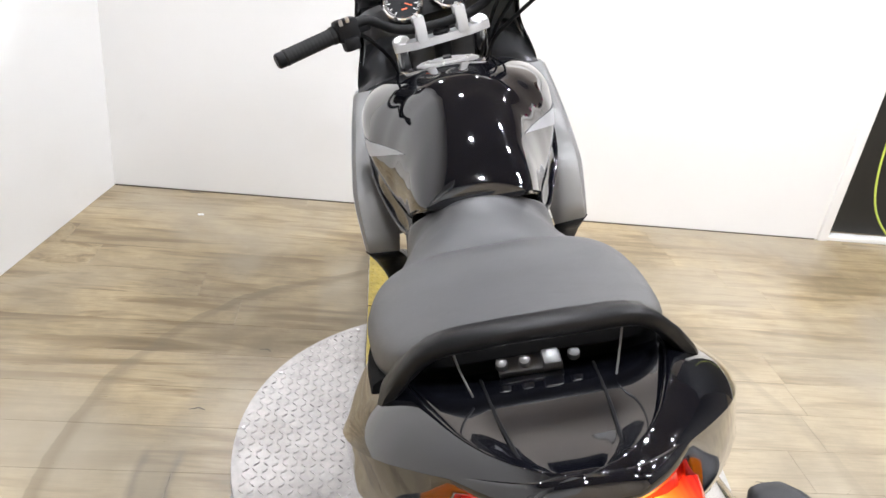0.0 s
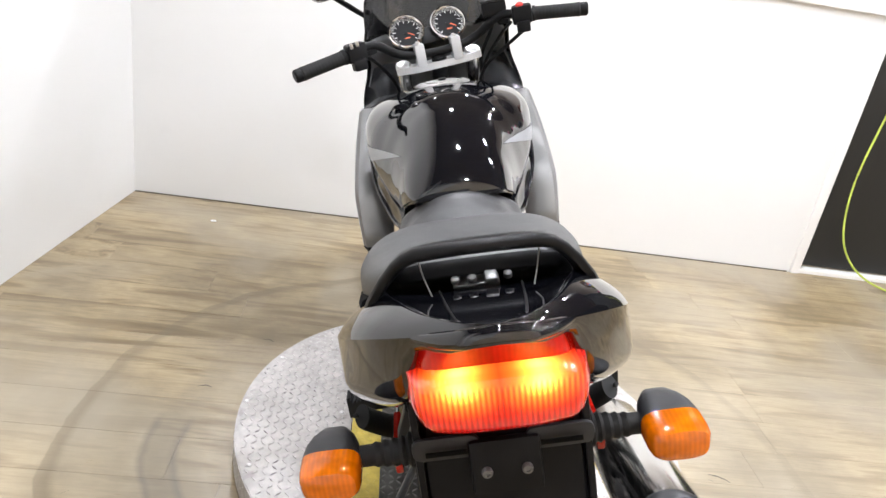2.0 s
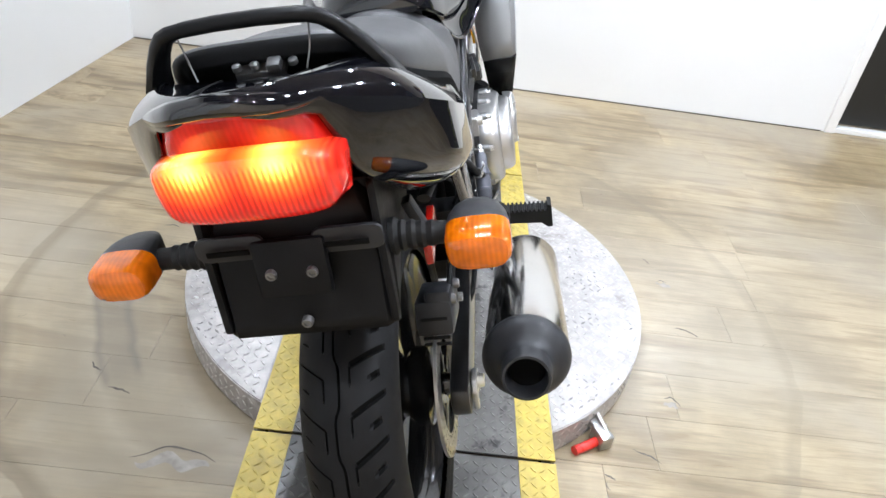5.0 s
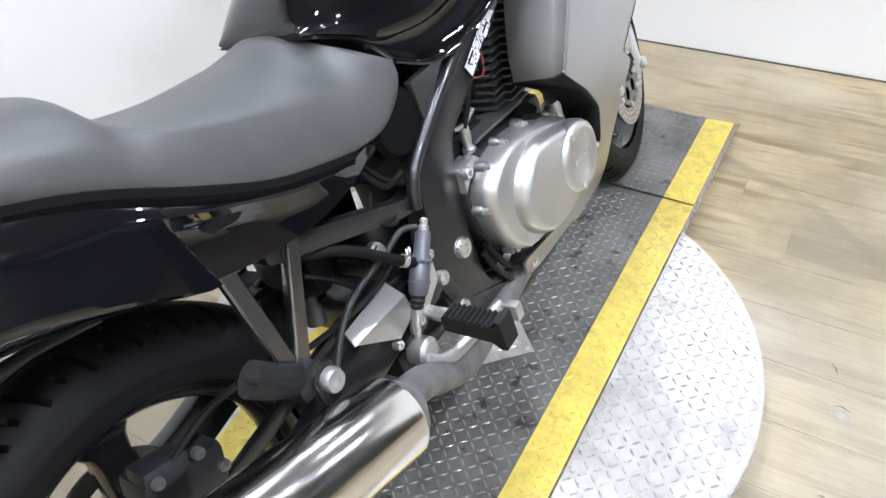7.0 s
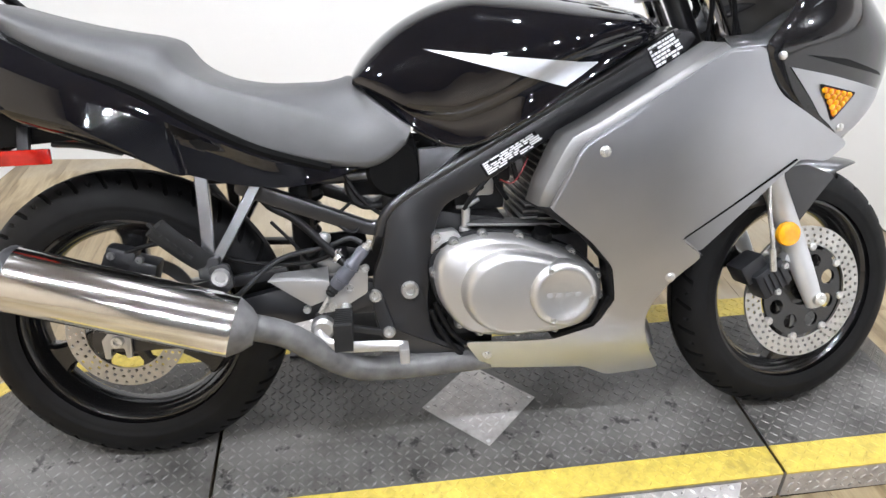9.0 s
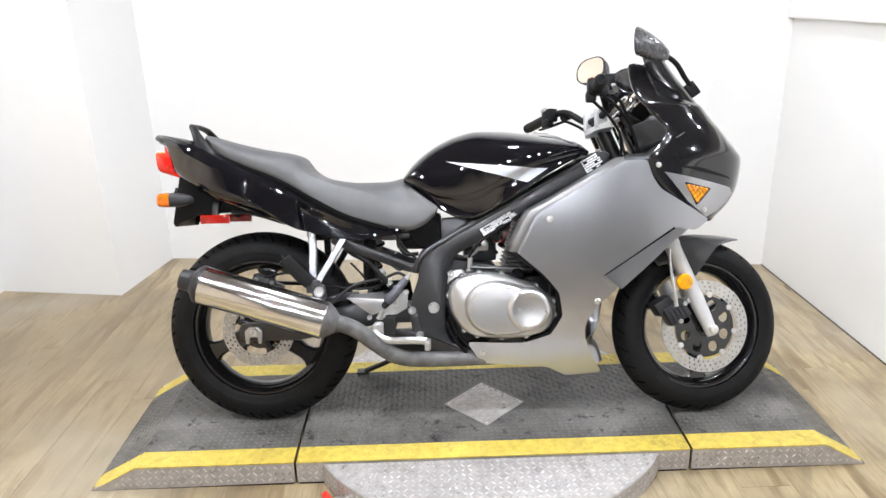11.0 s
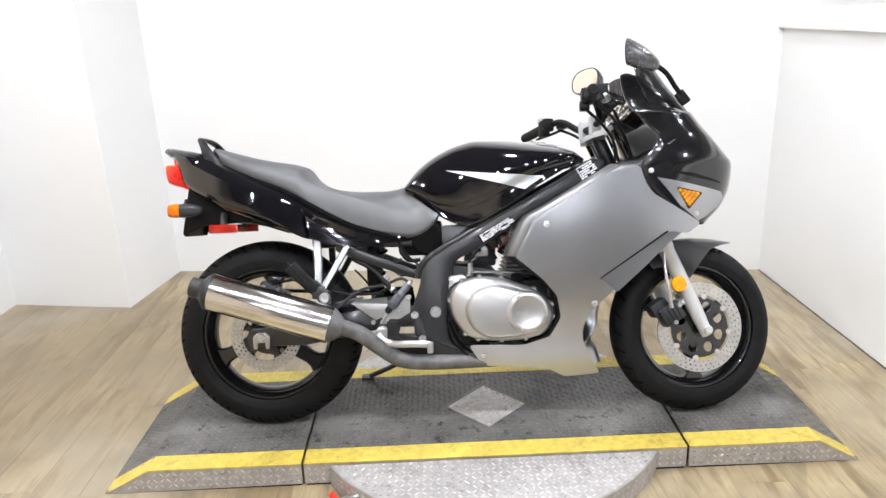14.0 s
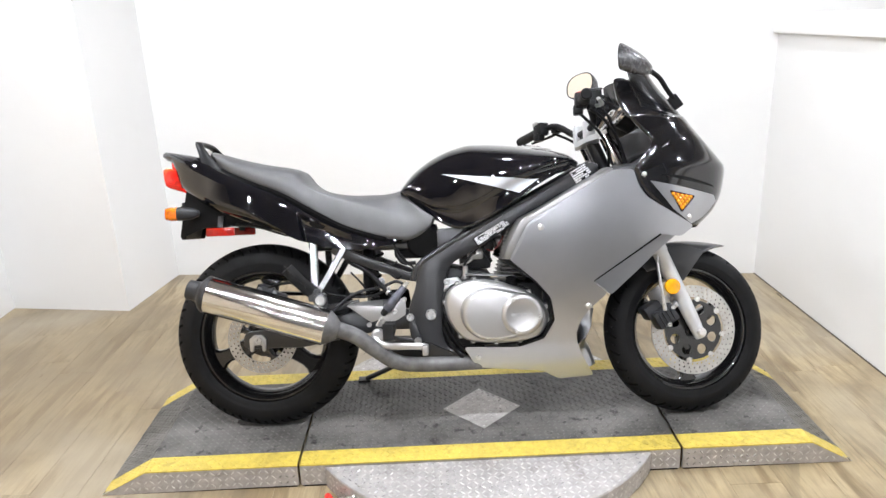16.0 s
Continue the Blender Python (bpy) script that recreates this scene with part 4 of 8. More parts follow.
bm = tube(bmesh.new(), [(1.555, LY - 0.06, LT + 0.10), (1.60, LY - 0.065, LT + 0.125), (1.645, LY - 0.06, LT + 0.09), (1.650, LY - 0.06, LT + 0.03), (1.60, LY - 0.075, LT + 0.02)], 0.012, 8, 5, 0.6)
part("cuff_strap", bm, PLASTIC, glove, "black strap")
bm = bmesh.new()
lump(bm, (1.700, LY + 0.0, LT + 0.016), (0.055, 0.04, 0.028), 9.2, amp=0.2)
solid("red_rag", bm, RED_PLASTIC, "crumpled red rag on the counter", "rag")
bm = bmesh.new()
lump(bm, (1.775, LY - 0.01, LT + 0.03), (0.06, 0.04, 0.045), 1.4, amp=0.18)
solid("olive_rag", bm, OLIVE, "crumpled olive cloth on the counter", "rag")
PALE_Y = stuff_mat("pale_yellow_paper", (0.70, 0.66, 0.38), 0.7)
for k, (x, w, mt, lab, cat) in enumerate([(0.42, 0.24, GREY_PLASTIC, "thin dark folder", "folder"), (0.72, 0.24, PALE_Y, "pale yellow paper pad", "paper"), (1.00, 0.22, PALE_Y, "pale yellow paper pad", "paper")]):
    bm = bmesh.new()
    box(bm, (x, LY - 0.12, LT + 0.008), (w, 0.15, 0.015), (0, 1.5 - k, 4 - 3 * k), 0.004)
    solid("paper_pad" if k else "folder", bm, mt, lab + " lying on the counter", cat)

# wooden stand and small stereo in the room beyond
cab = thing("wooden_cabinet", "dark red wooden cabinet standing in the room beyond", "cabinet")
bm = bmesh.new()
box(bm, (1.672, 3.10, 0.85), (0.25, 0.30, 1.70), bevel=0.008)
part("body", bm, MAROON, cab)
bm = bmesh.new()
box(bm, (1.690, 2.947, 1.515), (0.05, 0.012, 0.085), bevel=0.003)
part("picture", bm, GREY_PRINT, cab, "small grey framed panel")
shelf = thing("stereo_stand", "plain dark stand below a small stereo", "stand")
bm = bmesh.new()
box(bm, (1.94, 3.10, 0.655), (0.27, 0.30, 1.31), bevel=0.006)
part("body", bm, MAROON, shelf)
st = thing("stereo", "small silver and black stereo with two round knobs", "stereo")
bm = bmesh.new()
box(bm, (1.895, 3.05, 1.432), (0.18, 0.20, 0.243), bevel=0.008)
part("case", bm, STEEL, st)
bm = bmesh.new()
box(bm, (1.895, 2.948, 1.500), (0.15, 0.006, 0.06), bevel=0.002)
part("display", bm, PRINT, st, "black display strip")
for x in (1.905, 1.950):
    bm = bmesh.new()
    revolve(bm, (x, 2.95, 1.405), (0, -1, 0), [(0.021, 0), (0.019, 0.012), (0, 0.013)], 18)
    part("knob", bm, SILVER_CAN, st)


# ---- scuffs on the floor ----
def gouge(pts, width, seed, material=None, fill=0.0):
    """A torn, uneven mark ground into the vinyl along a hooked line."""
    path = smooth_path([(x, y, 0) for x, y in pts], 8)
    up, lo = [], []
    n = len(path) - 1
    for i, p in enumerate(path):
        t = i / n
        d = (path[min(i + 1, n)] - path[max(i - 1, 0)]).normalized()
        side = Vector((-d.y, d.x, 0))
        w = width * (0.15 + math.sin(math.pi * t)) * (0.55 + 0.6 * abs(noise.noise(Vector((t * 5, seed, 0)))))
        c = p + side * width * 1.2 * noise.noise(Vector((t * 4, seed + 5, 0)))
        up.append(c + side * w + Vector((0, 0, 0.0012)))
        lo.append(c - side * w * (1 + fill) + Vector((0, 0, 0.0012)))
    bm = bmesh.new()
    surf(bm, [up, lo])
    return solid("floor_scuff", bm, material or SCUFF, "dark torn scuff mark in the plank floor", "mark", "structure", smooth=False)


WORN = stuff_mat("worn_grey_vinyl", (0.27, 0.245, 0.215), 0.6, vary=0.25, scale=40)
for k, (pts, w) in enumerate([
        ([(0.697, 0.690), (0.715, 0.690), (0.735, 0.682), (0.756, 0.664)], 0.0035), ([(0.690, 0.672), (0.703, 0.662)], 0.0035), ([(0.672, 1.010), (0.683, 0.996), (0.686, 0.985)], 0.0022),
        ([(0.690, 0.900), (0.708, 0.905), (0.724, 0.897)], 0.0018), ([(0.606, 0.420), (0.622, 0.424), (0.638, 0.410), (0.640, 0.396)], 0.0026), ([(0.498, 0.254), (0.520, 0.242), (0.536, 0.238), (0.556, 0.222)], 0.0030),
        ([(0.422, 0.176), (0.436, 0.172), (0.446, 0.163)], 0.0030), ([(0.425, 0.160), (0.424, 0.146), (0.430, 0.138)], 0.0016), ([(-0.530, 0.090), (-0.500, 0.104), (-0.468, 0.126), (-0.430, 0.122), (-0.395, 0.116), (-0.365, 0.100)], 0.0030),
        ([(-0.600, 1.145), (-0.582, 1.150), (-0.566, 1.138)], 0.0030), ([(-0.735, 0.872), (-0.715, 0.882), (-0.695, 0.874)], 0.0030), ([(-0.640, 0.262), (-0.612, 0.258), (-0.590, 0.248)], 0.0035),
        ([(-0.700, 0.330), (-0.690, 0.312), (-0.672, 0.306)], 0.0030), ([(-1.075, 2.238), (-1.030, 2.234), (-0.990, 2.228)], 0.0060), ([(-1.300, 1.556), (-1.288, 1.552)], 0.0035), ([(0.93, 0.66), (0.945, 0.672)], 0.0025), ([(-0.80, 0.40), (-0.792, 0.396)], 0.003), ([(-0.92, 0.44), (-0.905, 0.45)], 0.003)]):
    gouge(pts, w, 3.0 * k)
for k, (pts, w) in enumerate([([(-0.515, 0.080), (-0.44, 0.092), (-0.375, 0.090)], 0.022), ([(0.690, 0.880), (0.712, 0.886), (0.730, 0.878)], 0.014), ([(0.600, 0.400), (0.620, 0.402), (0.634, 0.392)], 0.012)]):
    gouge(pts, w, 40 + 3.0 * k, WORN)
bm = bmesh.new()
box(bm, (-0.958, 2.02, 0.003), (0.022, 0.012, 0.004), (0, 8, 30), 0.001)
solid("paper_scrap", bm, STICKER, "small white paper scrap on the plank floor", "scrap")

# ---- the motorcycle ----
bike = thing("motorcycle", "black and grey sport motorcycle leaning on its side stand", "motorcycle", pose(0.04, 0, PZ, 0, -16, -1.2))
STEER = Matrix.Translation((0, 1.09, 0.90)) @ Matrix.Rotation(radians(10), 4, Vector((0, -0.407, 0.914))) @ Matrix.Translation((0, -1.09, -0.90))


def steered(bm):
    bmesh.ops.transform(bm, matrix=STEER, verts=bm.verts)
    return bm


def aft(bm):
    """The tail section sits a little to the right of the wheels' line towards its end."""
    for v in bm.verts:
        v.co.x += 0.030 * max(0.0, 0.05 - v.co.y)
    return bm


def bolts(parent, spots, r=0.008, h=0.006, axis=(1, 0, 0), material=BOLT, turn=False):
    for at in spots:
        bm = bmesh.new()
        bolt_head(bm, at, r, h, axis)
        part("bolt", steered(bm) if turn else bm, material, parent)


# -- wheels --
def tyre(bm, centre, R, half_w, depth, periods, slant, leg=True, reach=0.76):
    """A grooved tyre: narrow slanting slots from the shoulders, every other one with a leg along the tread, and a zigzag centre groove."""
    cx, cy, cz = centre
    nu = periods * 8
    inset = (0.0, 0.42, 1.3, 2.7, 4.0, 5.3, 6.7, 7.58)
    half = [0.0, 1.5, 4.0, 8.0, 12.0, 13.4, 14.6, 15.8, 17.5, 21.0] + [25.0 + 4.0 * k for k in range(22)] + [112.0]
    phis = [-a for a in reversed(half[1:])] + half
    nv, mid_col = len(phis), len(half) - 1
    rows = []
    deep = set()
    for i in range(nu):
        row = []
        turn_at = (i // 8 * 8 + inset[i % 8])
        for j, deg in enumerate(phis):
            ph = radians(deg)
            u = abs(ph) / radians(90)
            lead = slant * (min(u, 1.0) - 0.25 * min(u, 1.0) ** 2)
            a = 2 * math.pi * (turn_at / nu - lead / periods)
            lat = half_w * math.sin(ph) * (1.0 if abs(ph) < math.pi / 2 else 0.97)
            rr = R - depth * (1 - math.cos(ph)) / (1 - math.cos(radians(112)))
            step = (i + (4 if deg > 0 else 0)) % 16
            far = step < 8
            slot = step % 8 == 0 and (0.16 if far else 0.40) < u < (reach if far else reach - 0.1)
            limb = leg and far and step <= 6 and abs(abs(deg) - 14.6) < 0.1
            cut = slot or limb or j == mid_col
            if cut:
                rr -= 0.006
                deep.add((i, j))
            wave = 0.055 * max(-1.0, min(1.0, 2.4 * (abs((i % 32) / 16 - 1) * 2 - 1)))
            lat += half_w * wave * max(0.0, 1 - abs(deg) / 12.0)
            row.append((cx + lat, cy + rr * math.cos(a), cz + rr * math.sin(a)))
        rows.append(row)
    surf(bm, rows, close_u=True)
    # groove faces take the near-black, their shade put into the colour
    bm.faces.ensure_lookup_table()
    for i in range(nu):
        for j in range(nv - 1):
            if sum(((i + a) % nu, j + b) in deep for a in (0, 1) for b in (0, 1)) >= 2:
                bm.faces[i * (nv - 1) + j].material_index = 1
    return bm


def rim(bm, c, r_out, half_w):
    w = half_w
    prof = [(r_out - 0.030, -w * 0.35), (r_out - 0.024, -w * 0.55), (r_out - 0.014, -w * 0.80), (r_out + 0.004, -w * 0.86), (r_out + 0.006, -w * 0.98), (r_out - 0.008, -w * 1.0), (r_out - 0.013, -w * 0.90), (r_out - 0.020, -w * 0.70), (r_out - 0.025, -w * 0.45),
            (r_out - 0.025, w * 0.45), (r_out - 0.020, w * 0.70), (r_out - 0.013, w * 0.90), (r_out - 0.008, w * 1.0), (r_out + 0.006, w * 0.98), (r_out + 0.004, w * 0.86), (r_out - 0.014, w * 0.80), (r_out - 0.024, w * 0.55), (r_out - 0.030, w * 0.35), (r_out - 0.030, -w * 0.35)]
    return revolve(bm, c, (1, 0, 0), prof, 96)


def spoke(bm, c, angle, r0, r1, w0, w1, tx):
    """A flat cast spoke, narrow in the middle and flared where it meets the rim."""
    rows = []
    for k in range(9):
        t = k / 8
        r = r0 + (r1 - r0) * t
        w = w0 + (w1 - w0) * t + 0.022 * max(0, t - 0.75) ** 2 * 16
        x = tx * (1 - 0.25 * t)
        ring = []
        for sx, sw in ((-1, -0.75), (-0.6, -1), (0.6, -1), (1, -0.75), (1, 0.75), (0.6, 1), (-0.6, 1), (-1, 0.75)):
            ring.append(Vector((c[0] + sx * x, c[1] + r * math.cos(angle) - sw * w * math.sin(angle), c[2] + r * math.sin(angle) + sw * w * math.cos(angle))))
        rows.append(ring)
    vs = surf(bm, rows, close_v=True)
    cap(bm, vs[0])
    cap(bm, vs[-1])
    return bm


def drilled_ring(bm, c, x, thick, radii, counts, hole, axis_r=None):
    """A brake rotor: rings of cells, each with a round hole through it."""
    cx, cy, cz = c

    def at(r, a, xx):
        return (xx, cy + r * math.cos(a), cz + r * math.sin(a))
    for row, (r0, r1) in enumerate(zip(radii, radii[1:])):
        n = counts
        for k in range(n):
            a0 = 2 * math.pi * (k + 0.333 * row) / n
            a1 = a0 + 2 * math.pi / n
            am, rm = (a0 + a1) / 2, (r0 + r1) / 2
            outer = [(r0, a0), (r0, am), (r0, a1), (rm, a1), (r1, a1), (r1, am), (r1, a0), (rm, a0)]
            inner = []
            for (r, a) in outer:
                dy, dz = (r * math.cos(a) - rm * math.cos(am)), (r * math.sin(a) - rm * math.sin(am))
                L = math.hypot(dy, dz)
                py, pz = rm * math.cos(am) + dy / L * hole, rm * math.sin(am) + dz / L * hole
                inner.append((py, pz))
            for xx in (x - thick / 2, x + thick / 2):
                vo = [bm.verts.new(at(r, a, xx)) for r, a in outer]
                vi = [bm.verts.new((xx, cy + p, cz + q)) for p, q in inner]
                for j in range(8):
                    j2 = (j + 1) % 8
                    bm.faces.new((vo[j], vo[j2], vi[j2], vi[j]))
                if xx < x:
                    keep = vi
                else:
                    for j in range(8):
                        j2 = (j + 1) % 8
                        bm.faces.new((keep[j], keep[j2], vi[j2], vi[j]))
    for r in (radii[0], radii[-1]):
        revolve(bm, (x - thick / 2, cy, cz), (1, 0, 0), [(r, 0), (r, thick)], 120)
    return bm


def pierced_ring(bm, c, x, thick, r0, r1, n, hole, rm):
    """A flat ring with a circle of round holes."""
    cx, cy, cz = c
    m = 24
    for k in range(n):
        am, half = 2 * math.pi * (k + 0.5) / n, math.pi / n
        mid_p = Vector((rm * math.cos(am), rm * math.sin(am)))
        edge = [(r0, am - half + 2 * half * q / 8) for q in range(8)] + [(r0 + (r1 - r0) * q / 4, am + half) for q in range(4)] + [(r1, am + half - 2 * half * q / 8) for q in range(8)] + [(r1 + (r0 - r1) * q / 4, am - half) for q in range(4)]
        outer = [Vector((r * math.cos(a), r * math.sin(a))) for r, a in edge]
        inner = [mid_p + (p - mid_p).normalized() * hole for p in outer]
        layers = []
        for xx in (x - thick / 2, x + thick / 2):
            vo = [bm.verts.new((xx, cy + p.x, cz + p.y)) for p in outer]
            vi = [bm.verts.new((xx, cy + p.x, cz + p.y)) for p in inner]
            for q in range(m):
                bm.faces.new((vo[q], vo[(q + 1) % m], vi[(q + 1) % m], vi[q]))
            layers.append((vo, vi))
        for q in range(m):
            q2 = (q + 1) % m
            bm.faces.new((layers[0][1][q], layers[0][1][q2], layers[1][1][q2], layers[1][1][q]))
            if q < 8 or 12 <= q < 20:
                bm.faces.new((layers[0][0][q], layers[0][0][q2], layers[1][0][q2], layers[1][0][q]))
    bmesh.ops.remove_doubles(bm, verts=bm.verts, dist=0.00005)
    return bm


RC = (0.0, 0.004, 0.296)
FC = (0.0, 1.388, 0.268)
FR, RR = 0.274, 0.303

rear = part("rear_wheel", rim(bmesh.new(), RC, 0.216, 0.050), WHEEL_BLACK, bike, "black cast rear wheel")
bm = tyre(bmesh.new(), RC, RR, 0.0635, 0.088, 64, 2.4, True, 0.62)
part("tyre", bm, [RUBBER, GAP_BLACK], rear, "black rubber tyre with chevron tread", angle=28)
for k in range(3):
    bm = spoke(bmesh.new(), RC, radians(205 + 120 * k), 0.03, 0.190, 0.030, 0.020, 0.026)
    part("spoke", bm, WHEEL_BLACK, rear)
bm = revolve(bmesh.new(), (-0.06, RC[1], RC[2]), (1, 0, 0), [(0, 0), (0.05, 0), (0.055, 0.02), (0.048, 0.03), (0.048, 0.09), (0.062, 0.10), (0.062, 0.125), (0.02, 0.13), (0.016, 0.165), (0, 0.165)], 40)
part("hub", bm, WHEEL_BLACK, rear)
bm = drilled_ring(bmesh.new(), RC, 0.088, 0.005, [0.076, 0.088, 0.100, 0.112], 36, 0.0036)
part("brake_disc", bm, STEEL, rear, "drilled steel brake disc")
for k in range(5):
    part("carrier_arm", spoke(bmesh.new(), (0.084, RC[1], RC[2]), radians(72 * k + 10), 0.03, 0.080, 0.012, 0.010, 0.004), WHEEL_BLACK, rear)
bm = bmesh.new()
revolve(bm, (0.080, RC[1], RC[2]), (1, 0, 0), [(0, 0), (0.045, 0), (0.045, 0.006), (0, 0.006)], 30)
part("disc_carrier", bm, WHEEL_BLACK, rear)

front = part("front_wheel", steered(rim(bmesh.new(), FC, 0.200, 0.043)), WHEEL_BLACK, bike, "black cast front wheel")
bm = tyre(bmesh.new(), FC, FR, 0.054, 0.075, 56, -2.2, False, 0.56)
part("tyre", steered(bm), [RUBBER, GAP_BLACK], front, "black rubber tyre with grooved tread", angle=28)
for k in range(3):
    bm = spoke(bmesh.new(), FC, radians(150 + 120 * k), 0.03, 0.174, 0.026, 0.018, 0.022)
    part("spoke", steered(bm), WHEEL_BLACK, front)
bm = revolve(bmesh.new(), (-0.06, FC[1], FC[2]), (1, 0, 0), [(0, 0), (0.03, 0), (0.035, 0.02), (0.034, 0.09), (0.05, 0.10), (0.05, 0.122), (0.018, 0.126), (0.016, 0.15), (0, 0.15)], 40)
part("hub", steered(bm), WHEEL_BLACK, front)
bm = drilled_ring(bmesh.new(), FC, 0.070, 0.005, [0.105, 0.1175, 0.130, 0.1435], 44, 0.0034)
part("brake_disc", steered(bm), STEEL, front, "drilled steel brake disc")
part("disc_carrier", steered(pierced_ring(bmesh.new(), FC, 0.0675, 0.007, 0.030, 0.0965, 8, 0.0165, 0.069)), WHEEL_BLACK, front, "black disc carrier with round holes")
for k in range(8):
    a = radians(45 * k + 34)
    bm = bmesh.new()
    revolve(bm, (0.0725, FC[1] + 0.099 * math.cos(a), FC[2] + 0.099 * math.sin(a)), (1, 0, 0), [(0.0085, -0.006), (0.0085, 0.002), (0.006, 0.0035), (0.003, 0.003), (0, 0.0015)], 14)
    part("float_button", steered(bm), BOLT, front)

# -- fork, fender, front brake --
fork = part("fork", steered(cyl(bmesh.new(), (0, 1.215, 0.64), (0, 1.10, 0.90), 0.022, segs=20)), FRAME, bike, "front fork with silver sliders")
for s in (-1, 1):
    bm = revolve(bmesh.new(), (s * 0.094, 1.400, 0.245), (0, -0.409, 0.9125), [(0, 0), (0.017, 0), (0.019, 0.02), (0.0215, 0.06), (0.0235, 0.12), (0.0240, 0.30), (0.0265, 0.305), (0.0265, 0.325), (0.019, 0.33)], 28)
    part("slider", steered(bm), FORK_SILVER, fork, "silver painted lower slider")
    bm = revolve(bmesh.new(), (s * 0.094, 1.266, 0.545), (0, -0.409, 0.9125), [(0.0185, 0), (0.0185, 0.40), (0, 0.40)], 24)
    part("stanchion", steered(bm), CHROME, fork, "chromed fork tube")
    bm = revolve(bmesh.new(), (s * 0.112, 1.394, 0.262), (s, 0, 0), [(0.014, -0.01), (0.014, 0.006), (0.010, 0.010), (0.004, 0.010), (0, 0.006)], 18)
    part("axle_clamp", steered(bm), BOLT, fork)
bm = revolve(bmesh.new(), (0.121, 1.299, 0.412), (1, -0.1, 0.0), [(0.024, -0.005), (0.025, 0.004), (0.0235, 0.008), (0.012, 0.0095), (0, 0.010)], 28)
part("side_reflector", steered(bm), AMBER_YELLOW, fork, "round amber reflector")

# fender: a shell over the tyre with side flaps
rows = []
for i in range(25):
    a = radians(64 + 64 * i / 24)
    tip = max(0.0, 1 - i / 9)
    row = []
    for j in range(17):
        v = -1 + 2 * j / 16
        ph = v * radians(95) * (1 - 0.6 * tip**1.5)
        flap = 0.075 * max(0.0, abs(v) - 0.55) / 0.45 * math.exp(-((math.degrees(a) - 104) / 20) ** 2)
        rr = FR + 0.016 - 0.030 * (1 - math.cos(ph)) - flap * 0.7 + 0.016 * tip**2
        row.append(Vector((0.070 * math.sin(ph) + (0.012 * v if abs(v) > 0.55 else 0), FC[1] + rr * math.cos(a), FC[2] + rr * math.sin(a))))
    rows.append(row)
bm = bmesh.new()
surf(bm, rows)
fender = part("front_fender", steered(bm), FENDER_GREY, bike, "dark grey painted front fender")
fender.modifiers.new("thick", "SOLIDIFY").thickness = 0.003
for s in (1, -1):
    bm = plate(bmesh.new(), rounded([(1.300, 0.548), (1.372, 0.552), (1.436, 0.526), (1.401, 0.480), (1.367, 0.431), (1.348, 0.458)], 0.006, 2), 0.074, 0.078, 0.001)
    if s < 0:
        bmesh.ops.transform(bm, matrix=STEER @ Matrix.Diagonal((-1, 1, 1, 1)) @ STEER.inverted(), verts=bm.verts)
    part("fender_flank", bm, FENDER_GREY, fender)

brake = part("front_caliper", steered(box(box(bmesh.new(), (0.092, 1.278, 0.318), (0.05, 0.075, 0.060), (30, 0, 0), 0.009), (0.075, 1.245, 0.338), (0.055, 0.06, 0.045), (30, 0, 0), 0.008)), CALIPER, bike, "dark grey front brake caliper")
bm = bmesh.new()
for k in range(4):
    box(bm, (0.118, 1.262 + 0.012 * k, 0.306 + 0.006 * k), (0.006, 0.005, 0.046), (30, 0, 0), 0.0015)
part("rib", steered(bm), CALIPER, brake)
bm = box(bmesh.new(), (0.088, 1.345, 0.352), (0.022, 0.055, 0.024), (-20, 0, 0), 0.005)
part("mount_lug", steered(bm), FORK_SILVER, brake)
for at in ((0.117, 1.30, 0.345), (0.117, 1.285, 0.292)):
    bolts(brake, [at], 0.007, 0.006, turn=True)
bm = tube(bmesh.new(), [(0.118, 1.272, 0.352), (0.125, 1.262, 0.40), (0.115, 1.258, 0.47), (0.10, 1.262, 0.55), (0.08, 1.24, 0.62)], 0.0045, 8)
part("brake_hose", steered(bm), BOLT, brake, "bright braided brake hose")
bm = cyl(bmesh.new(), (0.119, 1.272, 0.338), (0.124, 1.263, 0.385), 0.0065, segs=12)
part("hose_fitting", steered(bm), BOLT, brake)

# -- swingarm and rear brake --
swing = part("swingarm", plate(bmesh.new(), rounded([(-0.05, 0.270), (-0.045, 0.322), (0.12, 0.335), (0.40, 0.395), (0.50, 0.375), (0.50, 0.315), (0.40, 0.315), (0.14, 0.268)], 0.02), 0.098, 0.128, 0.006), FRAME, bike, "black box-section swingarm")
bm = plate(bmesh.new(), rounded([(-0.05, 0.270), (-0.045, 0.322), (0.12, 0.335), (0.40, 0.395), (0.50, 0.375), (0.50, 0.315), (0.40, 0.315), (0.14, 0.268)], 0.02), -0.128, -0.098, 0.006)
part("left_arm", bm, FRAME, swing)
bm = box(bmesh.new(), (0, 0.40, 0.355), (0.21, 0.06, 0.07), bevel=0.01)
part("cross_tube", bm, FRAME, swing)
bm = plate(bmesh.new(), rounded([(-0.024, 0.262), (-0.026, 0.300), (-0.012, 0.314), (0.016, 0.314), (0.028, 0.300), (0.025, 0.262), (0.014, 0.262), (0.013, 0.282), (-0.011, 0.282), (-0.013, 0.262)], 0.004), 0.1295, 0.138, 0.002)
part("axle_block", bm, POLISHED, swing, "bright chain adjuster block")
bolts(swing, [(0.138, 0.004, 0.298)], 0.012, 0.01)
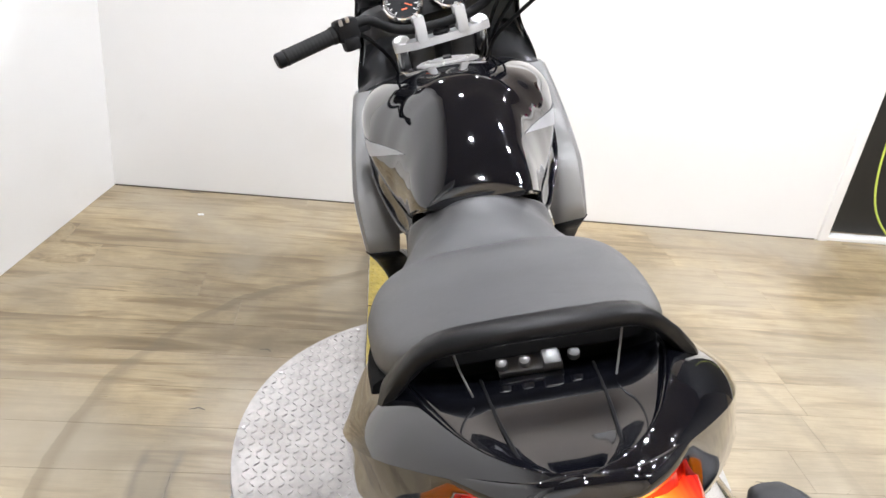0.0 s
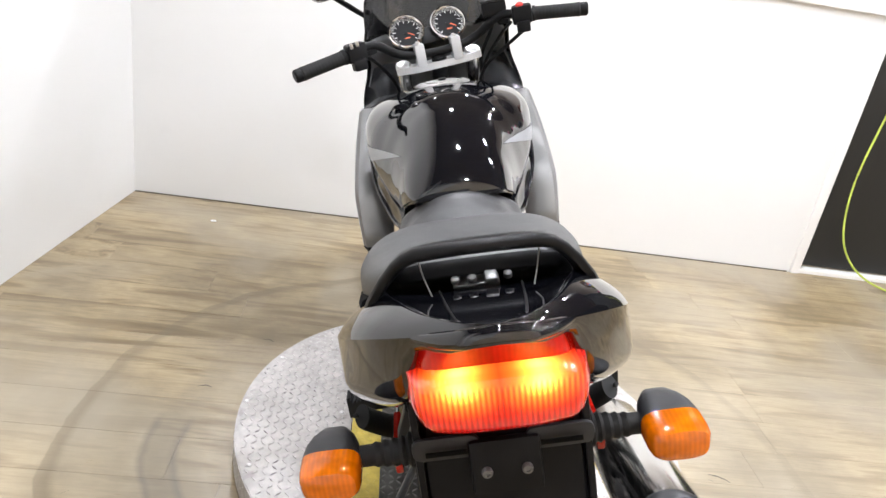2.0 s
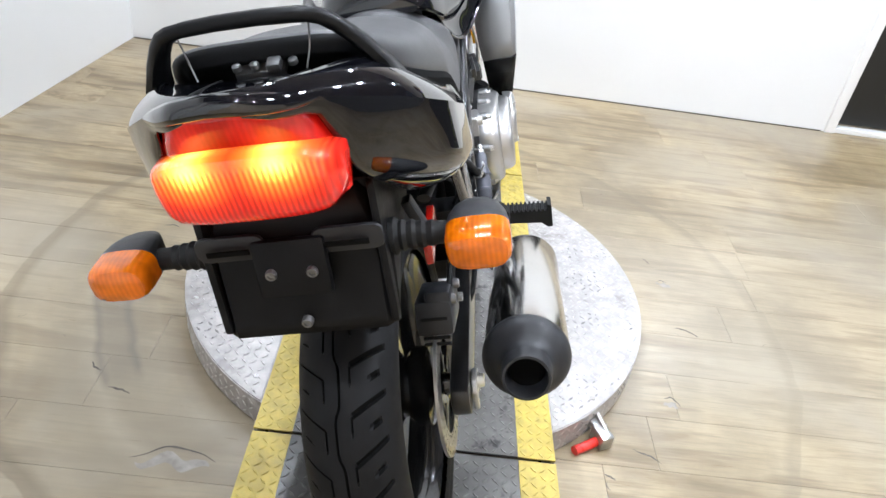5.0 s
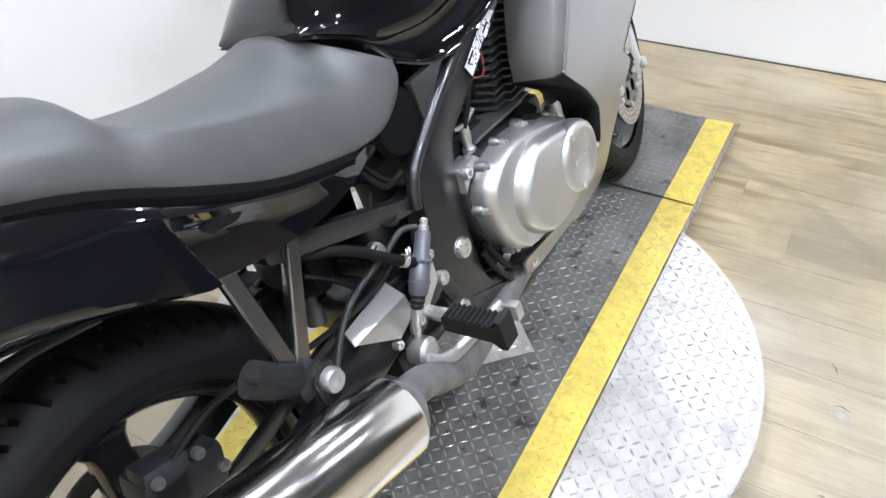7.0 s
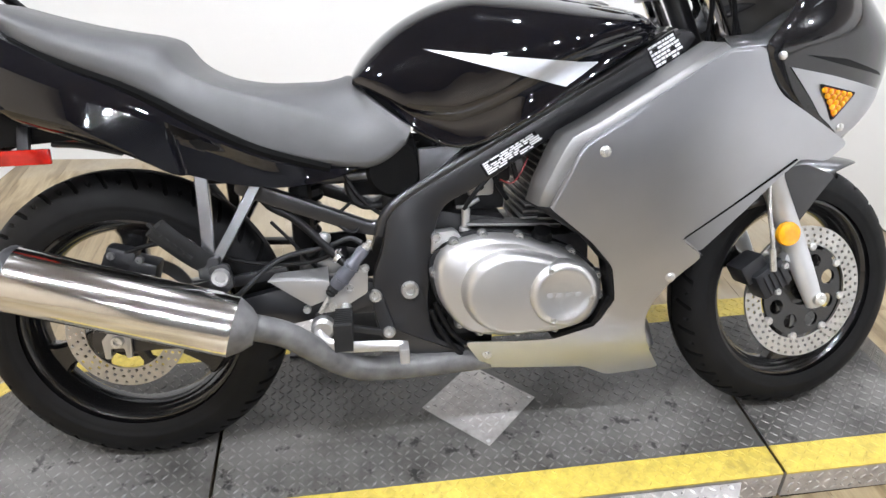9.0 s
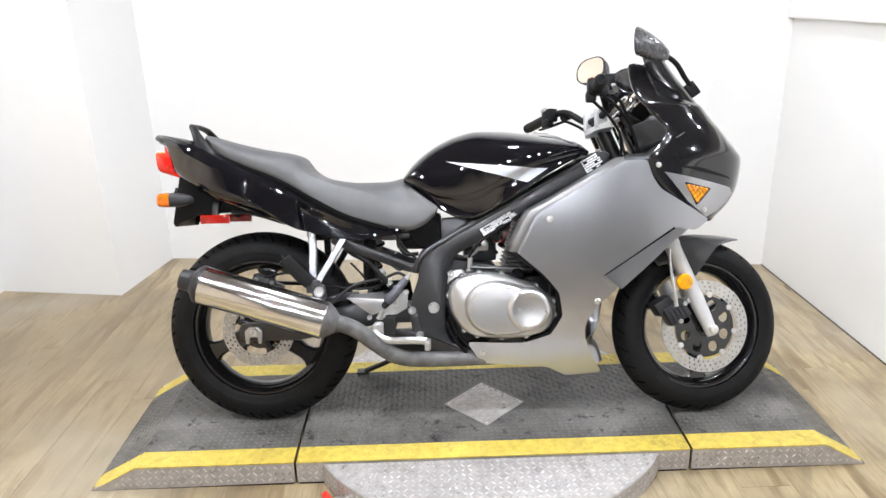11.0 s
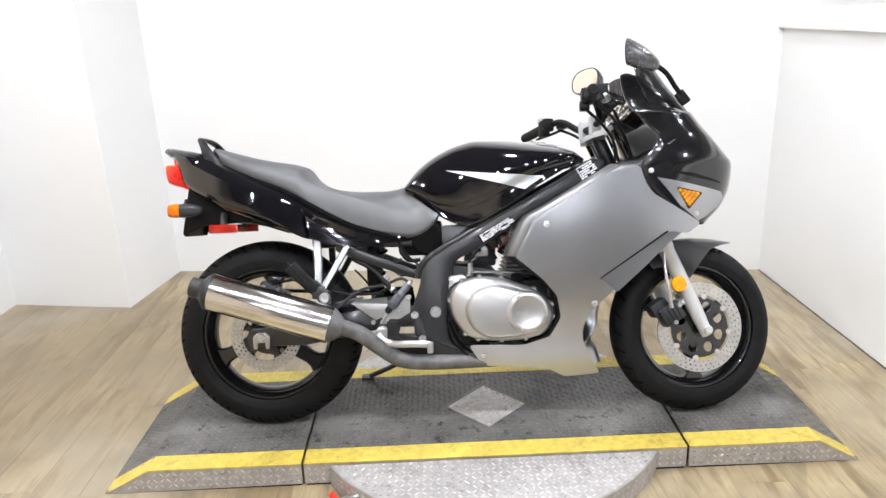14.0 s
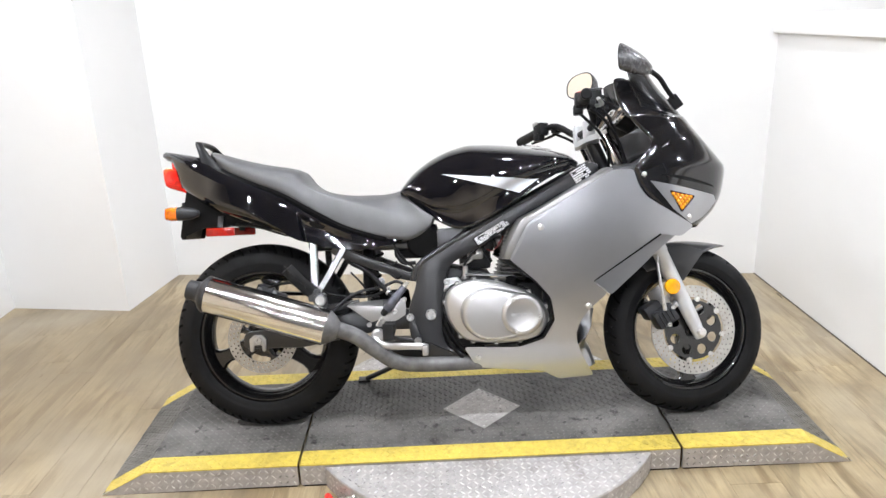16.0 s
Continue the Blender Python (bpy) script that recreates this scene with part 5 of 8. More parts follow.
caliper = part("rear_caliper", box(box(bmesh.new(), (0.092, 0.035, 0.424), (0.056, 0.10, 0.055), (-18, 0, 0), 0.010), (0.10, 0.02, 0.440), (0.040, 0.055, 0.06), (-18, 0, 0), 0.008), CALIPER, bike, "dark grey rear brake caliper")
for k in range(5):
    bm = box(bmesh.new(), (0.092, -0.0155 + 0.001 * k, 0.396 + 0.011 * k), (0.040, 0.004, 0.005), (-18, 0, 0), 0.001)
    part("rib", bm, PLASTIC, caliper)
bolts(caliper, [(0.122, 0.06, 0.448), (0.122, 0.075, 0.41), (0.121, 0.01, 0.458)], 0.0075, 0.005, material=ALLOY_DARK)
bm = tube(bmesh.new(), [(0.115, 0.03, 0.46), (0.118, 0.12, 0.475), (0.118, 0.25, 0.43), (0.13, 0.36, 0.425), (0.14, 0.42, 0.445)], 0.0045, 8)
part("brake_hose", bm, PLASTIC, caliper)
bm = box(bmesh.new(), (0.10, 0.20, 0.385), (0.012, 0.25, 0.022), (8, 0, 0), 0.003)
part("torque_arm", bm, FRAME, caliper)
bm = box(bmesh.new(), (-0.105, 0.18, 0.415), (0.03, 0.34, 0.012), (-3, 0, 0), 0.004)
part("chain_guard", bm, PLASTIC, swing)
bm = revolve(bmesh.new(), (-0.093, RC[1], RC[2]), (1, 0, 0), [(0.07, 0), (0.096, 0), (0.098, 0.004), (0.096, 0.007), (0.07, 0.007), (0.07, 0)], 60)
part("sprocket", bm, ALLOY_DARK, rear)

# -- frame --
SIDE = [(0.541, 0.542), (0.672, 0.617), (0.894, 0.735), (1.07, 0.826), (1.10, 0.81), (1.055, 0.752), (0.875, 0.668), (0.715, 0.566), (0.622, 0.520), (0.602, 0.464), (0.594, 0.393), (0.588, 0.340), (0.592, 0.280), (0.606, 0.252), (0.650, 0.240), (0.664, 0.214), (0.562, 0.220), (0.495, 0.258), (0.483, 0.300), (0.481, 0.352), (0.484, 0.388), (0.507, 0.450), (0.512, 0.494)]
frame_part = part("frame", tube(bmesh.new(), [(-0.10, 1.05, 0.79), (0, 1.09, 0.80), (0.10, 1.05, 0.79)], 0.03, 14), FRAME, bike, "satin black twin-spar frame")
for s in (-1, 1):
    bm = plate(bmesh.new(), rounded(SIDE, 0.02), s * 0.098, s * 0.138, 0.009)
    spar = part("spar", bm, FRAME, frame_part)
    bm = tube(bmesh.new(), [(s * 0.131, 0.500, 0.470), (s * 0.131, 0.512, 0.505), (s * 0.131, 0.545, 0.537), (s * 0.131, 0.672, 0.610), (s * 0.131, 0.894, 0.728), (s * 0.131, 1.062, 0.817)], 0.0095, 12, 6)
    part("rolled_edge", bm, FRAME, spar, angle=70)
    bm = plate(bmesh.new(), rounded([(0.250, 0.592), (0.491, 0.492), (0.520, 0.502), (0.520, 0.462), (0.464, 0.474), (0.242, 0.562)], 0.012), s * 0.100, s * 0.128, 0.004)
    part("sub_rail", bm, FRAME, frame_part)
    bm = tube(bmesh.new(), [(s * 0.10, 0.60, 0.60), (s * 0.105, 0.42, 0.58), (s * 0.10, 0.2, 0.615), (s * 0.08, -0.05, 0.69), (s * 0.06, -0.18, 0.74)], 0.013, 12)
    part("seat_rail", bm, FRAME, frame_part)
    bm = plate(bmesh.new(), rounded([(0.580, 0.628), (0.675, 0.632), (0.612, 0.572), (0.582, 0.558)], 0.006), s * 0.116, s * 0.130, 0.003)
    part("side_cover", bm, FENDER_GREY, frame_part, "grey painted side cover")
    if s > 0:
        bolts(frame_part, [(0.138, 0.553, 0.361)], 0.018, 0.010)
        bolts(frame_part, [(0.138, 0.487, 0.354), (0.138, 0.509, 0.279)], 0.0125, 0.010)
        for (y, z, L, H, ang) in ((0.750, 0.612, 0.118, 0.027, 29.6), (1.035, 0.786, 0.058, 0.046, 29.0)):
            bm = box(bmesh.new(), (0.1392, y, z), (0.0012, L, H), (ang, 0, 0))
            stk = part("sticker", bm, PRINT, frame_part, "dark warning sticker with white print", smooth=False)
            m = pose(0.1400, y, z, ang)
            rnd = random.Random(7)
            for k in range(6):
                x = -L * 0.46
                while x < L * 0.40:
                    w = L * rnd.uniform(0.06, 0.22)
                    if rnd.random() < 0.85:
                        bm = bmesh.new()
                        box(bm, (0, x + w / 2, H * (0.38 - 0.152 * k)), (0.0006, w, H * 0.10))
                        bmesh.ops.transform(bm, matrix=m, verts=bm.verts)
                        part("print_line", bm, STICKER, stk, smooth=False)
                    x += w + L * 0.025

# -- engine --
COVER = [(0.595, 0.401), (0.605, 0.435), (0.635, 0.458), (0.690, 0.470), (0.760, 0.464), (0.862, 0.427), (0.915, 0.378), (0.919, 0.335), (0.895, 0.287), (0.830, 0.271), (0.754, 0.268), (0.680, 0.275), (0.640, 0.293), (0.605, 0.345)]
RAISED = [(0.646, 0.376), (0.662, 0.412), (0.694, 0.436), (0.742, 0.446), (0.826, 0.425), (0.880, 0.385), (0.893, 0.355), (0.870, 0.315), (0.820, 0.290), (0.760, 0.283), (0.715, 0.284), (0.675, 0.305), (0.652, 0.338)]
engine = part("crankcase", box(box(bmesh.new(), (0, 0.765, 0.352), (0.25, 0.29, 0.20), bevel=0.02), (0, 0.66, 0.47), (0.22, 0.17, 0.06), (-10, 0, 0), 0.015), ENGINE_BLACK, bike, "black engine with a bright alloy clutch cover")


part("sump", box(box(bmesh.new(), (0, 0.555, 0.238), (0.17, 0.33, 0.05), bevel=0.008), (-0.02, 0.56, 0.30), (0.15, 0.15, 0.12), bevel=0.02), ENGINE_BLACK, engine)
for dx, pts in ((0, [(0.150, 0.600, 0.335), (0.150, 0.618, 0.292), (0.147, 0.645, 0.255), (0.140, 0.690, 0.232)]), (1, [(0.146, 0.592, 0.320), (0.146, 0.606, 0.280), (0.144, 0.632, 0.240), (0.138, 0.650, 0.218)])):
    part("breather_hose", tube(bmesh.new(), pts, 0.0055, 10), PLASTIC, engine)


def dome(bm, outline, steps):
    """Stacked outline rings that shrink towards their centre as they rise, with a flat top."""
    cy = sum(p[0] for p in outline) / len(outline)
    cz = sum(p[1] for p in outline) / len(outline)
    rings = []
    for x, k in steps:
        rings.append([Vector((x, cy + (y - cy) * k, cz + (z - cz) * k)) for y, z in outline])
    vs = surf(bm, rings, close_v=True)
    cap(bm, vs[-1])
    return bm


part("cover_joint", dome(bmesh.new(), rounded(COVER, 0.03, 4), [(0.120, 1.05), (0.145, 1.05), (0.148, 1.04), (0.148, 0.99)]), ENGINE_BLACK, engine, "dark joint face round the clutch cover")
bm = dome(bmesh.new(), rounded(COVER, 0.03, 4), [(0.125, 0.995), (0.150, 0.995), (0.152, 1.0), (0.168, 1.0), (0.180, 0.985), (0.188, 0.95), (0.192, 0.90)])
cover = part("clutch_cover", bm, ALLOY, engine, "bright cast clutch cover")
bm = dome(bmesh.new(), rounded(RAISED, 0.03, 4), [(0.175, 1.04), (0.192, 1.03), (0.205, 1.0), (0.213, 0.955), (0.217, 0.90), (0.218, 0.84)])
part("raised_cover", bm, POLISHED, engine, "polished raised cover")
bm = revolve(bmesh.new(), (0.20, 0.832, 0.361), (1, 0.0, 0), [(0.064, 0), (0.064, 0.016), (0.061, 0.023), (0.054, 0.027), (0.048, 0.028), (0.046, 0.027), (0, 0.027)], 48)
part("round_cap", bm, POLISHED, engine, "polished round cover with a worn etched mark")
for k, (dy, w) in enumerate(((-0.028, 0.010), (-0.012, 0.012), (0.006, 0.012), (0.024, 0.010))):
    bm = box(bmesh.new(), (0.2274, 0.832 + dy, 0.362), (0.0008, w, 0.008), (-2, 0, 0))
    part("etched_mark", bm, GREY_PRINT, engine, smooth=False)
cyc, czc = 0.757, 0.367
for k in range(11):
    a = 2 * math.pi * k / 11 + 0.25
    y0 = min(COVER, key=lambda p: abs(math.atan2(p[1] - czc, p[0] - cyc) - math.atan2(math.sin(a), math.cos(a))))
    bm = revolve(bmesh.new(), (0.150, cyc + (y0[0] - cyc) * 0.975, czc + (y0[1] - czc) * 0.975), (1, 0, 0), [(0.0095, 0), (0.0095, 0.017), (0.008, 0.019), (0, 0.019)], 16)
    part("bolt_boss", bm, ALLOY_DARK, engine)
    bolts(engine, [(0.166, cyc + (y0[0] - cyc) * 0.97, czc + (y0[1] - czc) * 0.97)], 0.0068, 0.011)
bolts(engine, [(0.226, 0.806, 0.408), (0.226, 0.884, 0.352), (0.226, 0.812, 0.312)], 0.006, 0.004)
bm = revolve(bmesh.new(), (0.150, 0.806, 0.452), (0.45, 0, 0.9), [(0.02, -0.02), (0.02, 0.006), (0.016, 0.012), (0.016, 0.018), (0, 0.018)], 18)
part("oil_cap", bm, PLASTIC, engine)
bm = revolve(bmesh.new(), (0.125, 0.664, 0.462), (0.02, 0.05, 1), [(0.012, 0), (0.012, 0.012), (0.0085, 0.015), (0.0085, 0.048), (0.0065, 0.050), (0, 0.050)], 16)
part("clutch_arm", bm, POLISHED, engine, "bright clutch release shaft")
bm = tube(bmesh.new(), [(0.120, 0.650, 0.513), (0.130, 0.666, 0.516), (0.136, 0.690, 0.530)], 0.004, 8)
part("release_lever", bm, ALLOY_DARK, engine)
bm = plate(bmesh.new(), rounded([(0.595, 0.430), (0.600, 0.472), (0.640, 0.476), (0.655, 0.462), (0.620, 0.450)], 0.005), 0.120, 0.150, 0.003)
part("case_lug", bm, ALLOY, engine)
bolts(engine, [(0.150, 0.606, 0.464)], 0.010, 0.010)
bm = box(bmesh.new(), (0.115, 0.745, 0.478), (0.05, 0.16, 0.006), (-3, 0, 0), 0.002)
part("case_rib", bm, ALLOY_DARK, engine)
bm = tube(bmesh.new(), [(0.13, 0.662, 0.51), (0.135, 0.69, 0.55), (0.12, 0.75, 0.60), (0.09, 0.9, 0.70)], 0.0045, 8)
part("clutch_cable", bm, PLASTIC, engine)
# cylinders: stacked fins, leaning forward
for k in range(15):
    z = 0.470 + 0.0125 * k
    yc = 0.800 + 0.0042 * k
    bm = bmesh.new()
    box(bm, (0, yc + 0.022, z + 0.002), (0.240 - (0.02 if k > 10 else 0), 0.108, 0.0042), bevel=0.0012)
    box(bm, (0.108, yc + 0.03, z + 0.002), (0.05, 0.060, 0.0042), bevel=0.0012)
    part("fin", bm, FIN_ALLOY, engine)
bm = box(bmesh.new(), (0, 0.845, 0.56), (0.21, 0.085, 0.20), (-17, 0, 0), 0.01)
part("cylinder_block", bm, ENGINE_BLACK, engine)
bm = box(bmesh.new(), (0, 0.86, 0.675), (0.23, 0.16, 0.07), (-17, 0, 0), 0.02)
part("cylinder_head_cover", bm, ALLOY_DARK, engine)
for s in (-1, 1):
    bm = revolve(bmesh.new(), (s * 0.062, 0.735, 0.585), (0, -1, 0.1), [(0, -0.05), (0.022, -0.05), (0.022, 0), (0.03, 0.005), (0.03, 0.06), (0.024, 0.065), (0.024, 0.10), (0, 0.10)], 20)
    part("carburettor", bm, ALLOY_DARK, engine, "dull alloy carburettor")
    bm = box(bmesh.new(), (s * 0.075, 0.70, 0.545), (0.05, 0.05, 0.035), bevel=0.008)
    part("float_bowl", bm, POLISHED, engine, "bright float bowl")
bm = tube(bmesh.new(), [(0.105, 0.79, 0.60), (0.12, 0.775, 0.575), (0.125, 0.755, 0.555), (0.11, 0.735, 0.56)], 0.0013, 8)
part("spark_lead", bm, DARK_RED, engine, "thin dark red lead")
bm = box(box(bmesh.new(), (0, 0.715, 0.60), (0.19, 0.09, 0.10), bevel=0.012), (0, 0.70, 0.53), (0.15, 0.10, 0.07), bevel=0.01)
part("carburettor_bank", bm, ENGINE_BLACK, engine, "black carburettor bank")
for pts in ([(0.105, 0.70, 0.62), (0.12, 0.715, 0.585), (0.118, 0.73, 0.55), (0.10, 0.75, 0.52)], [(0.10, 0.74, 0.64), (0.122, 0.755, 0.60), (0.12, 0.765, 0.56)], [(0.09, 0.66, 0.60), (0.115, 0.675, 0.575), (0.115, 0.70, 0.545)]):
    part("fuel_hose", tube(bmesh.new(), pts, 0.005, 8), PLASTIC, engine)
for at in ((0.100, 0.705, 0.585), (0.102, 0.735, 0.60), (0.098, 0.69, 0.555)):
    bm = revolve(bmesh.new(), at, (1, 0, 0.1), [(0, -0.01), (0.011, -0.01), (0.011, 0.006), (0.007, 0.009), (0, 0.009)], 12)
    part("carburettor_cap", bm, ALLOY_DARK, engine)
# added black box so the gap behind the tank stays dark
bm = box(bmesh.new(), (0, 0.535, 0.700), (0.150, 0.10, 0.08), bevel=0.02)
part("tank_bracket", bm, PLASTIC, frame_part, "black filler box in the gap between seat and tank")
bm = plate(bmesh.new(), rounded([(0.33, 0.36), (0.345, 0.418), (0.47, 0.425), (0.48, 0.36)], 0.012), -0.112, -0.100, 0.003)
part("left_guard", bm, PLASTIC, frame_part, "black chain side guard")
# black box added to keep the space by the shock dark
bm = box(bmesh.new(), (0, 0.352, 0.50), (0.13, 0.042, 0.15), bevel=0.02)
part("inner_mudguard", bm, PLASTIC, frame_part, "plain black box filling the dark space by the shock")
bm = box(bmesh.new(), (0, 0.51, 0.592), (0.19, 0.14, 0.11), bevel=0.015)
part("airbox", bm, PLASTIC, frame_part, "black airbox and battery box")
bm = box(bmesh.new(), (0, 0.30, 0.60), (0.15, 0.28, 0.06), bevel=0.015)
part("battery_tray", bm, PLASTIC, frame_part)
bm = revolve(bmesh.new(), (0.118, 0.535, 0.59), (1, 0, 0), [(0, -0.02), (0.05, -0.02), (0.052, 0.0), (0.045, 0.008), (0, 0.008)], 28)
part("filter_drum", bm, GAP_BLACK, frame_part)
for pts, r in (([(0.10, 0.44, 0.60), (0.115, 0.455, 0.545), (0.118, 0.475, 0.525), (0.118, 0.51, 0.525)], 0.0065), ([(0.11, 0.43, 0.61), (0.12, 0.47, 0.54), (0.118, 0.53, 0.49)], 0.004)):
    bm = tube(bmesh.new(), pts, r, 10)
    part("hose", bm, PLASTIC, frame_part)
# shock absorber and spring
bm = bmesh.new()
coil = [Vector((0.026 * math.cos(t), 0.352 + 0.022 * math.sin(t) + 0.02 * t / 40, 0.40 + 0.155 * t / 40)) for t in np.linspace(0, 40, 150)]
tube(bm, coil, 0.005, 6, 1)
shock = part("shock_spring", bm, PLASTIC, frame_part, "black coil spring")
bm = cyl(bmesh.new(), (0, 0.348, 0.36), (0, 0.378, 0.60), 0.016)
part("damper", bm, ALLOY_DARK, shock)

# -- exhaust --
exhaust = part("header_pipe", tube(bmesh.new(), [(0.10, 0.80, 0.20), (0.125, 0.68, 0.202), (0.145, 0.52, 0.205), (0.16, 0.44, 0.219), (0.175, 0.38, 0.260), (0.195, 0.32, 0.310), (0.215, 0.26, 0.338), (0.222, 0.235, 0.346)], (0.0235, 0.0245), 20, 6), HEADER, bike, "matt grey-black exhaust with a chrome silencer")
MA, MD = Vector((0.226, 0.258, 0.337)), Vector((-0.004, -0.377, 0.119))
ML, MN = MD.length, MD.normalized()
bm = revolve(bmesh.new(), MA, MN, [(0.024, -0.016), (0.040, 0.0), (0.0535, 0.022), (0.0545, 0.030)], 48)
part("front_cone", bm, HEADER, exhaust)
bm = revolve(bmesh.new(), MA, MN, [(0.0548, 0.022), (0.0560, 0.026), (0.0560, ML - 0.001), (0.0550, ML + 0.003)], 64)
part("silencer", bm, SILENCER, exhaust, "polished chrome silencer sleeve")
bm = revolve(bmesh.new(), MA, MN, [(0.0545, ML - 0.006), (0.0568, ML - 0.002), (0.0570, ML + 0.004), (0.0550, ML + 0.010), (0.0500, ML + 0.016), (0.0420, ML + 0.022), (0.0355, ML + 0.027), (0.0320, ML + 0.033), (0.0310, ML + 0.039), (0.0305, ML + 0.060), (0.0295, ML + 0.063), (0.0265, ML + 0.0635), (0.0250, ML + 0.060), (0.0245, ML - 0.01), (0, ML - 0.01)], 56)
part("end_cap", bm, GREY_PLASTIC, exhaust, "matt dark grey end cap")
# flat black disc inside the tailpipe, the bore's shade put into its colour
bm = revolve(bmesh.new(), MA, MN, [(0, ML + 0.034), (0.0244, ML + 0.034)], 32)
part("outlet", bm, GAP_BLACK, exhaust, "black disc for the dark bore of the outlet")
bm = plate(bmesh.new(), rounded([(0.192, 0.440), (0.228, 0.446), (0.236, 0.405), (0.215, 0.385), (0.192, 0.395)], 0.01), 0.165, 0.176, 0.002)
part("hanger", bm, FRAME, exhaust)
bolts(exhaust, [(0.178, 0.214, 0.422)], 0.0165, 0.011, material=POLISHED)

# -- foot controls --
def folded_plate(outline, x0, thick, fold=0):
    """A bent sheet: its first edge folded outwards by the given depth."""
    bm = plate(bmesh.new(), outline, x0, x0 + thick, 0.0012)
    if fold:
        (ya, za), (yb, zb) = outline[0], outline[1]
        lift = 0.020
        vs = [bm.verts.new(p) for p in ((x0 + thick, ya, za - 0.001), (x0 + thick, yb, zb - 0.001), (x0 + thick - fold, yb - 0.002, zb + lift), (x0 + thick - fold, ya + 0.012, za + lift * 0.35), (x0 + thick - 0.003, ya, za - 0.003), (x0 + thick - 0.003, yb, zb - 0.003), (x0 + thick - fold - 0.003, yb - 0.002, zb + lift - 0.002), (x0 + thick - fold - 0.003, ya + 0.012, za + lift * 0.35 - 0.002))]
        for q in ((0, 1, 2, 3), (7, 6, 5, 4), (0, 4, 5, 1), (1, 5, 6, 2), (2, 6, 7, 3), (3, 7, 4, 0)):
            bm.faces.new([vs[i] for i in q])
    return bm


foot = part("heel_guard", folded_plate([(0.289, 0.398), (0.402, 0.392), (0.406, 0.357), (0.364, 0.343)], 0.141, 0.005, 0.026), POLISHED, bike, "bright alloy heel guard and foot controls", angle=25)
bm = plate(bmesh.new(), rounded([(0.476, 0.420), (0.473, 0.364), (0.418, 0.332), (0.384, 0.328), (0.398, 0.360), (0.452, 0.414)], 0.006), 0.142, 0.148, 0.0015)
part("cylinder_bracket", bm, POLISHED, foot, "bright alloy brake cylinder bracket")
axis = (Vector((0.158, 0.412, 0.381)) - Vector((0.155, 0.470, 0.450)))
n_ax = axis.normalized()
bm = revolve(bmesh.new(), (0.155, 0.470, 0.450), n_ax, [(0, -0.004), (0.0095, -0.004), (0.0115, 0.0), (0.0115, 0.028), (0.0145, 0.032), (0.0150, 0.070), (0.0140, 0.084), (0.0105, 0.090), (0, 0.090)], 20)
part("master_cylinder", bm, BLUE_GREY, foot, "blue-grey brake cylinder")
for d, r in ((0.036, 0.0165), (0.066, 0.0165)):
    p = Vector((0.155, 0.470, 0.450)) + n_ax * d
    part("cylinder_collar", revolve(bmesh.new(), p, n_ax, [(0.014, 0), (r, 0.001), (r, 0.005), (0.014, 0.006)], 20), BLUE_GREY, foot)
part("rubber_boot", revolve(bmesh.new(), Vector((0.155, 0.470, 0.450)) + n_ax * 0.088, n_ax, [(0.012, 0), (0.010, 0.004), (0.0115, 0.008), (0.009, 0.012), (0.010, 0.016), (0.006, 0.020), (0, 0.020)], 16), GRIP, foot)
part("push_rod", cyl(bmesh.new(), (0.159, 0.400, 0.362), (0.160, 0.382, 0.334), 0.0045, segs=12), BOLT, foot)
part("banjo_bolt", revolve(bmesh.new(), (0.155, 0.474, 0.455), (0, 0.6, 0.75), [(0.008, -0.004), (0.008, 0.004), (0.0055, 0.006), (0.0055, 0.014), (0.003, 0.016), (0, 0.016)], 10), BOLT, foot)
bm = tube(bmesh.new(), [(0.156, 0.436, 0.424), (0.146, 0.412, 0.446), (0.135, 0.378, 0.482), (0.122, 0.342, 0.512), (0.11, 0.30, 0.535), (0.10, 0.27, 0.575)], 0.0080, 10)
part("reservoir_hose", bm, PLASTIC, foot)
bm = revolve(bmesh.new(), (0.150, 0.422, 0.437), (-0.25, -0.6, 0.6), [(0.0082, -0.004), (0.0098, -0.004), (0.0098, 0.004), (0.0082, 0.004)], 16)
clip = part("hose_clip", bm, BOLT, foot, "bright wire hose clip")
for dz in (0.0, 0.006):
    part("clip_ear", tube(bmesh.new(), [(0.157, 0.420 + dz, 0.443), (0.163, 0.420 + dz, 0.452), (0.160, 0.424 + dz, 0.456)], 0.0016, 6, 3), BOLT, clip)
bm = tube(bmesh.new(), [(0.150, 0.468, 0.462), (0.140, 0.445, 0.470), (0.132, 0.406, 0.455), (0.128, 0.377, 0.449), (0.128, 0.329, 0.440), (0.132, 0.288, 0.420), (0.138, 0.240, 0.378), (0.130, 0.180, 0.335), (0.105, 0.130, 0.320)], 0.0048, 10)
part("brake_line", bm, GREY_PLASTIC, foot, "dark rubber brake line")
part("line_nut", revolve(bmesh.new(), (0.134, 0.398, 0.470), (1, 0, 0.1), [(0, -0.01), (0.013, -0.01), (0.013, 0.0), (0.0095, 0.002), (0.0095, 0.007), (0.005, 0.009), (0, 0.009)], 12), ALLOY_DARK, foot)
part("lamp_switch_wire", tube(bmesh.new(), [(0.128, 0.352, 0.380), (0.126, 0.330, 0.360), (0.124, 0.300, 0.338), (0.120, 0.270, 0.325)], 0.0022, 8, 4), ALLOY_DARK, foot)
